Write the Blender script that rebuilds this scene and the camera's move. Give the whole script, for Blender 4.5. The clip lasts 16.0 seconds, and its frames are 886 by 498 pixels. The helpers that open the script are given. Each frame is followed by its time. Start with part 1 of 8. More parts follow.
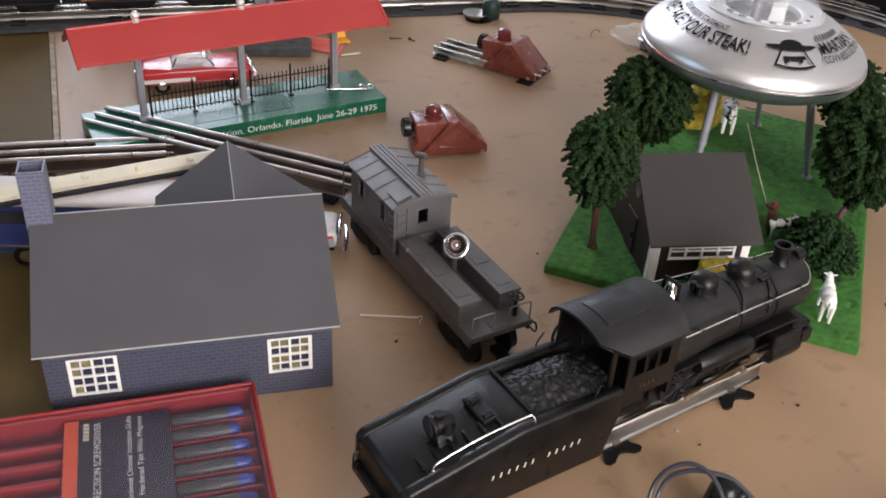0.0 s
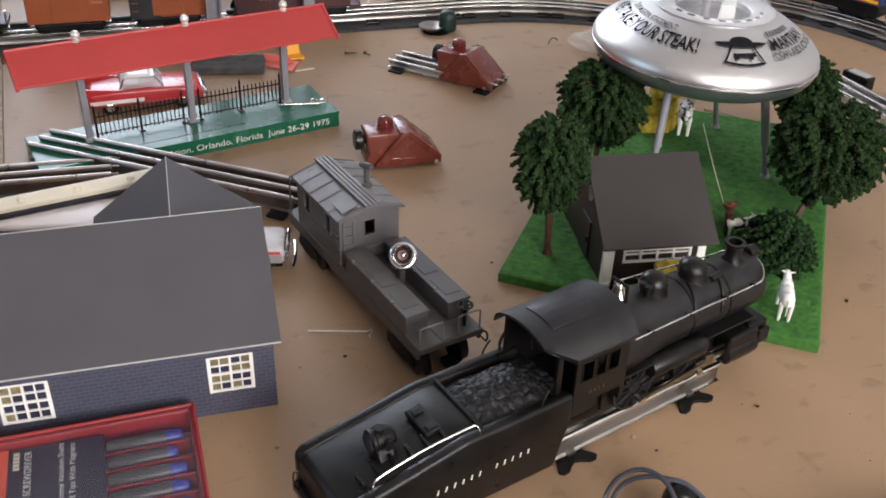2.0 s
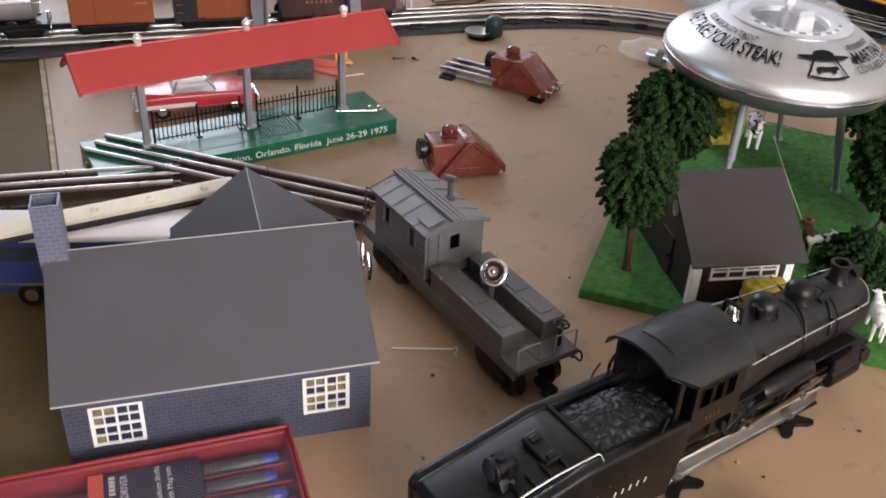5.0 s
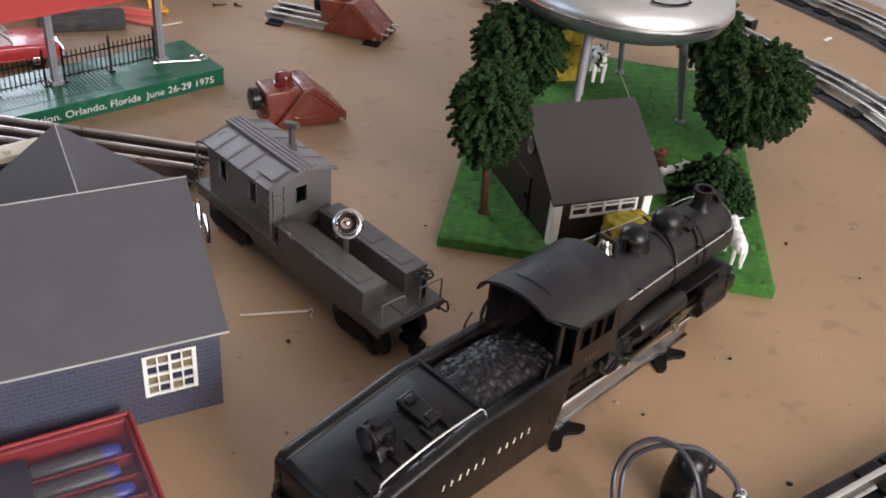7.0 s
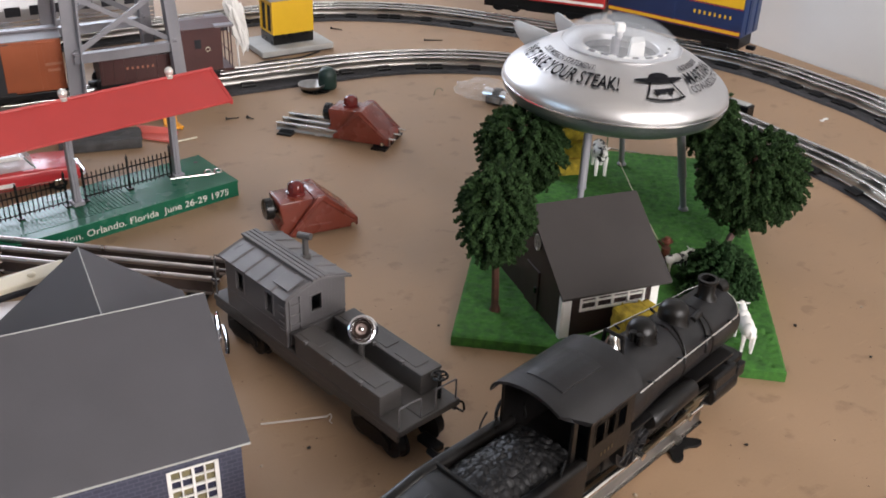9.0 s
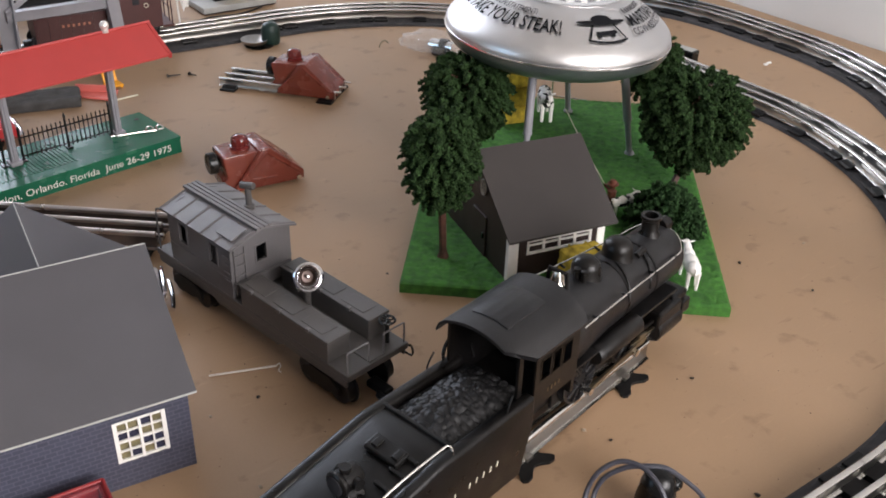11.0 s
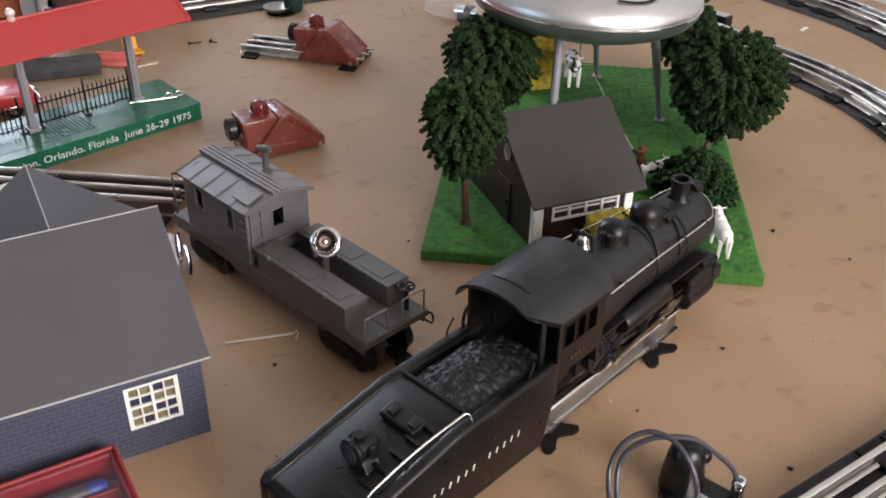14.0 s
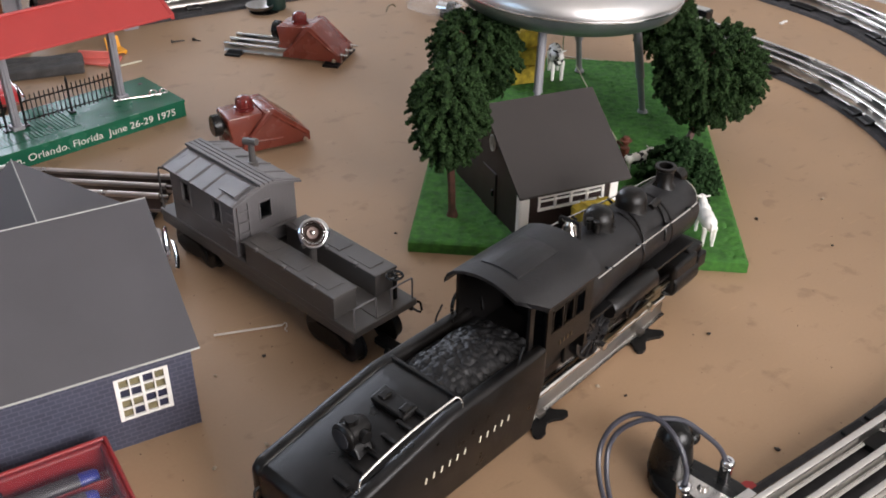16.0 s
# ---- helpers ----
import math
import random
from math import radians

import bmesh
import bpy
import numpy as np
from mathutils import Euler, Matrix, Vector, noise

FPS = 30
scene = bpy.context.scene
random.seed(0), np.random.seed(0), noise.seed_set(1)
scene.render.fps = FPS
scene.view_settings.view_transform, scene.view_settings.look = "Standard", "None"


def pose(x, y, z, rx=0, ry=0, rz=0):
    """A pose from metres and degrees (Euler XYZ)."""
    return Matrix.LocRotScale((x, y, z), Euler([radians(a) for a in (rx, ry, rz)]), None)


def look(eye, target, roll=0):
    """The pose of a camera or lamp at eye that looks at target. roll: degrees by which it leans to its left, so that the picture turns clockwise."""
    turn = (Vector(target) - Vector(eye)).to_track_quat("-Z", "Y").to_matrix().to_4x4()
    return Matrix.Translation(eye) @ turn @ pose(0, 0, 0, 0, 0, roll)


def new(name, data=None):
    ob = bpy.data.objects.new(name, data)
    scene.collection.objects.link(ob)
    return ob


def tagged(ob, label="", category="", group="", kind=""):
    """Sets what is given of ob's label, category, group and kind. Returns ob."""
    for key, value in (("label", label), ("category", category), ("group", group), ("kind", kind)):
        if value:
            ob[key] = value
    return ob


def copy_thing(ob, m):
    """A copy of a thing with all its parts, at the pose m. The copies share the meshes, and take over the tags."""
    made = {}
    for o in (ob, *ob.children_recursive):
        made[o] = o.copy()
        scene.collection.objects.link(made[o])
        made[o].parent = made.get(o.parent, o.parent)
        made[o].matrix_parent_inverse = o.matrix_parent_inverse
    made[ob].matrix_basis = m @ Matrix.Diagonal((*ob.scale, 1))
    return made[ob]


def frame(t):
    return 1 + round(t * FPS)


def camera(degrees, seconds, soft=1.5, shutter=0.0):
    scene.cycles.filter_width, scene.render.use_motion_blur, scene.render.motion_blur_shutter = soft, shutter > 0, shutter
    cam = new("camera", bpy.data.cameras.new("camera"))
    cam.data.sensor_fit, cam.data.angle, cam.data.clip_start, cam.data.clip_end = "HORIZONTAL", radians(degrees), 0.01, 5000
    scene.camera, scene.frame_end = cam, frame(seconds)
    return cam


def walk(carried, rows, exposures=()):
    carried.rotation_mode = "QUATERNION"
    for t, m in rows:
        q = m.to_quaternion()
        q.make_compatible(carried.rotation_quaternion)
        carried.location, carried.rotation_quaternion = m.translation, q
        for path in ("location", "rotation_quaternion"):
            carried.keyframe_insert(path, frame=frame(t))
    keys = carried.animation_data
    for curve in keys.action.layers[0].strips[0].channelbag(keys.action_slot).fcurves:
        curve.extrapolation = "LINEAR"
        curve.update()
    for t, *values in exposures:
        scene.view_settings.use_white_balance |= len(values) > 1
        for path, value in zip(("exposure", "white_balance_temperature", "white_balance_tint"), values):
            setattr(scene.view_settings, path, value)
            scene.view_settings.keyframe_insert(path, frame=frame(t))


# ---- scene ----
# camera and its way
cam = camera(49.26, 16.0, soft=1.8)
ROWS = [
    (0, (0.0223, 0.0173, 0.4670), (0.0077, 0.4327, 0.1891), 3.64),
    (0.5, (0.0426, 0.0090, 0.4629), (0.0196, 0.4369, 0.2053), 3.91),
    (1, (0.0584, 0.0087, 0.4593), (0.0350, 0.4372, 0.2026), 2.55),
    (1.5, (0.0612, 0.0169, 0.4544), (0.0496, 0.4432, 0.1933), 2.42),
    (2, (0.0515, 0.0299, 0.4506), (0.0433, 0.4517, 0.1822), 2.07),
    (2.5, (0.0461, 0.0374, 0.4491), (0.0308, 0.4555, 0.1753), 1.30),
    (3, (0.0435, 0.0446, 0.4461), (0.0260, 0.4600, 0.1684), 0.99),
    (3.5, (0.0450, 0.0457, 0.4472), (0.0268, 0.4596, 0.1673), 0.93),
    (3.7, (0.0438, 0.0452, 0.4472), (0.0267, 0.4594, 0.1677), 1.09),
    (5.8, (-0.0522, 0.0651, 0.4474), (-0.0104, 0.4894, 0.1863), 8.69),
    (6, (-0.0432, 0.0892, 0.4351), (0.0345, 0.5066, 0.1710), 10.99),
    (6.5, (-0.0380, 0.1070, 0.4192), (0.0455, 0.5111, 0.1368), 7.50),
    (7, (-0.0333, 0.0914, 0.4113), (0.0502, 0.4972, 0.1314), 5.64),
    (7.5, (-0.0445, 0.0603, 0.4312), (0.0444, 0.4712, 0.1607), 4.16),
    (8, (-0.0462, 0.0627, 0.4437), (0.0562, 0.4851, 0.1965), 4.47),
    (8.5, (-0.0374, 0.0792, 0.4329), (0.0509, 0.5098, 0.1947), 3.19),
    (9, (-0.0317, 0.0807, 0.4293), (0.0445, 0.5115, 0.1874), 1.99),
    (9.5, (-0.0283, 0.0735, 0.4276), (0.0590, 0.5001, 0.1819), 1.89),
    (9.7, (-0.0285, 0.0699, 0.4264), (0.0650, 0.4946, 0.1796), 2.05),
    (11.8, (-0.0201, 0.0786, 0.4112), (0.0750, 0.4938, 0.1493), 1.64),
    (12, (-0.0197, 0.0792, 0.4097), (0.0717, 0.4948, 0.1472), 1.32),
    (12.5, (-0.0189, 0.0790, 0.4029), (0.0659, 0.4950, 0.1388), 0.66),
    (13, (-0.0203, 0.0800, 0.4015), (0.0621, 0.4946, 0.1344), 0.44),
    (13.5, (-0.0193, 0.0846, 0.3972), (0.0606, 0.4992, 0.1295), 0.65),
    (14, (-0.0155, 0.0857, 0.3989), (0.0650, 0.5005, 0.1315), 0.81),
    (14.5, (-0.0168, 0.0871, 0.3975), (0.0646, 0.5023, 0.1311), 0.78),
    (15, (-0.0177, 0.0840, 0.3964), (0.0663, 0.4992, 0.1309), 0.79),
    (15.5, (-0.0181, 0.0799, 0.3983), (0.0684, 0.4949, 0.1333), 0.83),
    (16, (-0.0192, 0.0787, 0.3930), (0.0696, 0.4927, 0.1271), 0.66),
]
walk(cam, [(t, look(eye, target, roll)) for t, eye, target, roll in ROWS], exposures=[(0.0, -0.04), (3.7, -0.04), (6.0, 0.03), (7.5, 0.03), (9.0, -0.04), (9.7, -0.04), (11.8, 0.06), (16.0, 0.06)])

# ---------------------------------------------------------------- room axes
ROOM = 23.5
ROOM_M = pose(0, 0, 0, 0, 0, ROOM)


def room(a, b, z=0.0):
    """A place from lengths along and across the layout."""
    return ROOM_M @ Vector((a, b, z))


# ---------------------------------------------------------------- light
world = bpy.data.worlds.new("sky")
scene.world = world
world.use_nodes = True
sky = world.node_tree.nodes.new("ShaderNodeTexSky")
sky.sky_type, sky.sun_disc = "NISHITA", False
sky.sun_elevation, sky.sun_rotation = radians(42), radians(200)
world.node_tree.links.new(sky.outputs[0], world.node_tree.nodes["Background"].inputs[0])
world.node_tree.nodes["Background"].inputs[1].default_value = 0.05


def window_lamp(name, place, target, sx, sy, power, colour):
    data = bpy.data.lights.new(name, "AREA")
    data.shape, data.size, data.size_y, data.energy, data.color = "RECTANGLE", sx, sy, power, colour
    lamp = new(name, data)
    lamp.matrix_world = look(place, target)
    return lamp


window_lamp("window_light_left", room(-2.3, 0.9, 1.0), room(0, 0.9, 0.2), 0.9, 1.1, 8, (0.52, 0.74, 1.0))
window_lamp("window_light_near", room(0.55, -1.9, 1.0), room(0.8, 0.3, 0.2), 1.35, 1.25, 86, (1.0, 0.953, 0.962))
window_lamp("window_light_far", room(0.32, 3.0, 1.05), room(0.50, 1.4, 0.25), 1.04, 1.25, 38, (0.79, 0.85, 1.0))
scene.view_settings.exposure = 0.0

# ---------------------------------------------------------------- materials


def material(name, colour, rough=0.5, metal=0.0, vary=0.12, scale=60.0, bump=0.15, fine=900.0, colour2=None, spec=0.5, stains=0.0, coat=0.0, tint=None, patchy=0.1):
    """Paint, plastic or metal with two scales of variation and a fine relief."""
    m = bpy.data.materials.new(name)
    m.use_nodes = True
    nt = m.node_tree
    b = nt.nodes["Principled BSDF"]
    co = nt.nodes.new("ShaderNodeTexCoord")
    n1, n2 = nt.nodes.new("ShaderNodeTexNoise"), nt.nodes.new("ShaderNodeTexNoise")
    n1.inputs["Scale"].default_value, n1.inputs["Detail"].default_value = scale, 5
    n2.inputs["Scale"].default_value, n2.inputs["Detail"].default_value = fine, 3
    for n in (n1, n2):
        nt.links.new(co.outputs["Object"], n.inputs["Vector"])
    ramp = nt.nodes.new("ShaderNodeValToRGB")
    lo = colour2 or [c * (1 - vary) for c in colour]
    hi = [min(1, c * (1 + vary)) for c in colour]
    ramp.color_ramp.elements[0].position, ramp.color_ramp.elements[1].position = 0.35, 0.68
    ramp.color_ramp.elements[0].color, ramp.color_ramp.elements[1].color = (*lo, 1), (*hi, 1)
    nt.links.new(n1.outputs["Fac"], ramp.inputs["Fac"])
    last = ramp.outputs["Color"]
    mix = nt.nodes.new("ShaderNodeMixRGB")
    mix.blend_type = "MULTIPLY"
    mix.inputs[0].default_value = 1.0
    grain = nt.nodes.new("ShaderNodeValToRGB")
    grain.color_ramp.elements[0].color = (1 - vary * 0.7,) * 3 + (1,)
    grain.color_ramp.elements[0].position, grain.color_ramp.elements[1].position = 0.3, 0.7
    nt.links.new(n2.outputs["Fac"], grain.inputs["Fac"])
    nt.links.new(last, mix.inputs[1])
    nt.links.new(grain.outputs["Color"], mix.inputs[2])
    last = mix.outputs["Color"]
    if stains:
        n3 = nt.nodes.new("ShaderNodeTexNoise")
        n3.inputs["Scale"].default_value, n3.inputs["Detail"].default_value = scale * 0.22, 8
        nt.links.new(co.outputs["Object"], n3.inputs["Vector"])
        r3 = nt.nodes.new("ShaderNodeValToRGB")
        r3.color_ramp.elements[0].position, r3.color_ramp.elements[1].position = 0.36, 0.55
        r3.color_ramp.elements[0].color = (*(tint or (1 - stains,) * 3), 1)
        nt.links.new(n3.outputs["Fac"], r3.inputs["Fac"])
        m3 = nt.nodes.new("ShaderNodeMixRGB")
        m3.blend_type = "MULTIPLY"
        m3.inputs[0].default_value = 1.0
        nt.links.new(last, m3.inputs[1])
        nt.links.new(r3.outputs["Color"], m3.inputs[2])
        last = m3.outputs["Color"]
    nt.links.new(last, b.inputs["Base Color"])
    rr = nt.nodes.new("ShaderNodeMapRange")
    rr.inputs["To Min"].default_value, rr.inputs["To Max"].default_value = max(0.02, rough - patchy), min(1, rough + patchy)
    nt.links.new(n1.outputs["Fac"], rr.inputs["Value"])
    nt.links.new(rr.outputs[0], b.inputs["Roughness"])
    b.inputs["Metallic"].default_value = metal
    b.inputs["Specular IOR Level"].default_value = spec
    b.inputs["Coat Weight"].default_value = coat
    if bump:
        bn = nt.nodes.new("ShaderNodeBump")
        bn.inputs["Strength"].default_value, bn.inputs["Distance"].default_value = bump, 0.0006
        nt.links.new(n2.outputs["Fac"], bn.inputs["Height"])
        nt.links.new(bn.outputs[0], b.inputs["Normal"])
    return m


def clear_material(name, colour=(1, 1, 1), rough=0.05, alpha=0.25):
    """Thin clear plastic: mostly see-through, with a gloss."""
    m = bpy.data.materials.new(name)
    m.use_nodes = True
    nt = m.node_tree
    b = nt.nodes["Principled BSDF"]
    b.inputs["Base Color"].default_value = (*colour, 1)
    b.inputs["Roughness"].default_value = rough
    b.inputs["Alpha"].default_value = alpha
    b.inputs["Specular IOR Level"].default_value = 0.8
    return m


def brick_print(name, colour, mortar):
    """Printed brick card: courses about 3 mm high."""
    m = material(name, colour, 0.42, vary=0.1, scale=40, bump=0.05)
    nt = m.node_tree
    b = nt.nodes["Principled BSDF"]
    brick = nt.nodes.new("ShaderNodeTexBrick")
    brick.inputs["Scale"].default_value = 100
    brick.inputs["Mortar Size"].default_value = 0.035
    brick.inputs["Brick Width"].default_value, brick.inputs["Row Height"].default_value = 0.62, 0.30
    brick.inputs["Color1"].default_value = (*colour, 1)
    brick.inputs["Color2"].default_value = (*[c * 0.84 for c in colour], 1)
    brick.inputs["Mortar"].default_value = (*mortar, 1)
    co = nt.nodes.new("ShaderNodeTexCoord")
    sep, com, add = nt.nodes.new("ShaderNodeSeparateXYZ"), nt.nodes.new("ShaderNodeCombineXYZ"), nt.nodes.new("ShaderNodeMath")
    nt.links.new(co.outputs["Object"], sep.inputs[0])
    nt.links.new(sep.outputs[0], add.inputs[0])
    nt.links.new(sep.outputs[1], add.inputs[1])
    nt.links.new(add.outputs[0], com.inputs[0])
    nt.links.new(sep.outputs[2], com.inputs[1])
    nt.links.new(com.outputs[0], brick.inputs["Vector"])
    nt.links.new(brick.outputs["Color"], b.inputs["Base Color"])
    return m



def table_paint(name, colour):
    """Rolled paint on board with scuffs, dull smudges and fine scratches."""
    m = material(name, colour, 0.5, vary=0.05, scale=9, fine=500, bump=0.12, stains=0.1, spec=0.35)
    nt = m.node_tree
    b = nt.nodes["Principled BSDF"]
    last = b.inputs["Base Color"].links[0].from_socket
    co = nt.nodes.new("ShaderNodeTexCoord")
    for stretch, turn, scale, lo, hi, tone in (((1, 1, 1), 0, 38, 0.60, 0.68, (0.80, 0.79, 0.79)), ((0.16, 1, 1), 35, 190, 0.64, 0.72, (1.11, 1.11, 1.10)),
                                               ((0.14, 1, 1), -20, 170, 0.66, 0.74, (0.80, 0.79, 0.79)), ((1, 1, 1), 0, 300, 0.69, 0.73, (0.6, 0.58, 0.58))):
        mp = nt.nodes.new("ShaderNodeMapping")
        mp.inputs["Scale"].default_value = stretch
        mp.inputs["Rotation"].default_value = (0, 0, radians(turn))
        mp.inputs["Location"].default_value = (turn * 0.1, scale * 0.01, 0)
        n = nt.nodes.new("ShaderNodeTexNoise")
        n.inputs["Scale"].default_value, n.inputs["Detail"].default_value = scale, 6
        nt.links.new(co.outputs["Object"], mp.inputs["Vector"])
        nt.links.new(mp.outputs[0], n.inputs["Vector"])
        r = nt.nodes.new("ShaderNodeValToRGB")
        r.color_ramp.elements[0].position, r.color_ramp.elements[1].position = lo, hi
        r.color_ramp.elements[0].color, r.color_ramp.elements[1].color = (1, 1, 1, 1), (*tone, 1)
        nt.links.new(n.outputs["Fac"], r.inputs["Fac"])
        mix = nt.nodes.new("ShaderNodeMixRGB")
        mix.blend_type = "MULTIPLY"
        mix.inputs[0].default_value = 1.0
        nt.links.new(last, mix.inputs[1])
        nt.links.new(r.outputs["Color"], mix.inputs[2])
        last = mix.outputs["Color"]
    nt.links.new(last, b.inputs["Base Color"])
    return m



def siding(name, colour):
    """Moulded grey plastic with narrow upright boards."""
    m = material(name, colour, 0.45, vary=0.1, scale=30, fine=1200, bump=0.12, stains=0.18)
    nt = m.node_tree
    b = nt.nodes["Principled BSDF"]
    co, sep, add, com = (nt.nodes.new(k) for k in ("ShaderNodeTexCoord", "ShaderNodeSeparateXYZ", "ShaderNodeMath", "ShaderNodeCombineXYZ"))
    wave = nt.nodes.new("ShaderNodeTexWave")
    wave.wave_profile = "SAW"
    wave.inputs["Scale"].default_value = 110
    nt.links.new(co.outputs["Object"], sep.inputs[0])
    nt.links.new(sep.outputs[0], add.inputs[0])
    nt.links.new(sep.outputs[1], add.inputs[1])
    nt.links.new(add.outputs[0], com.inputs[0])
    nt.links.new(com.outputs[0], wave.inputs["Vector"])
    bn = nt.nodes.new("ShaderNodeBump")
    bn.inputs["Strength"].default_value, bn.inputs["Distance"].default_value = 0.5, 0.0005
    nt.links.new(wave.outputs["Fac"], bn.inputs["Height"])
    nt.links.new(b.inputs["Normal"].links[0].from_socket, bn.inputs["Normal"])
    nt.links.new(bn.outputs[0], b.inputs["Normal"])
    return m


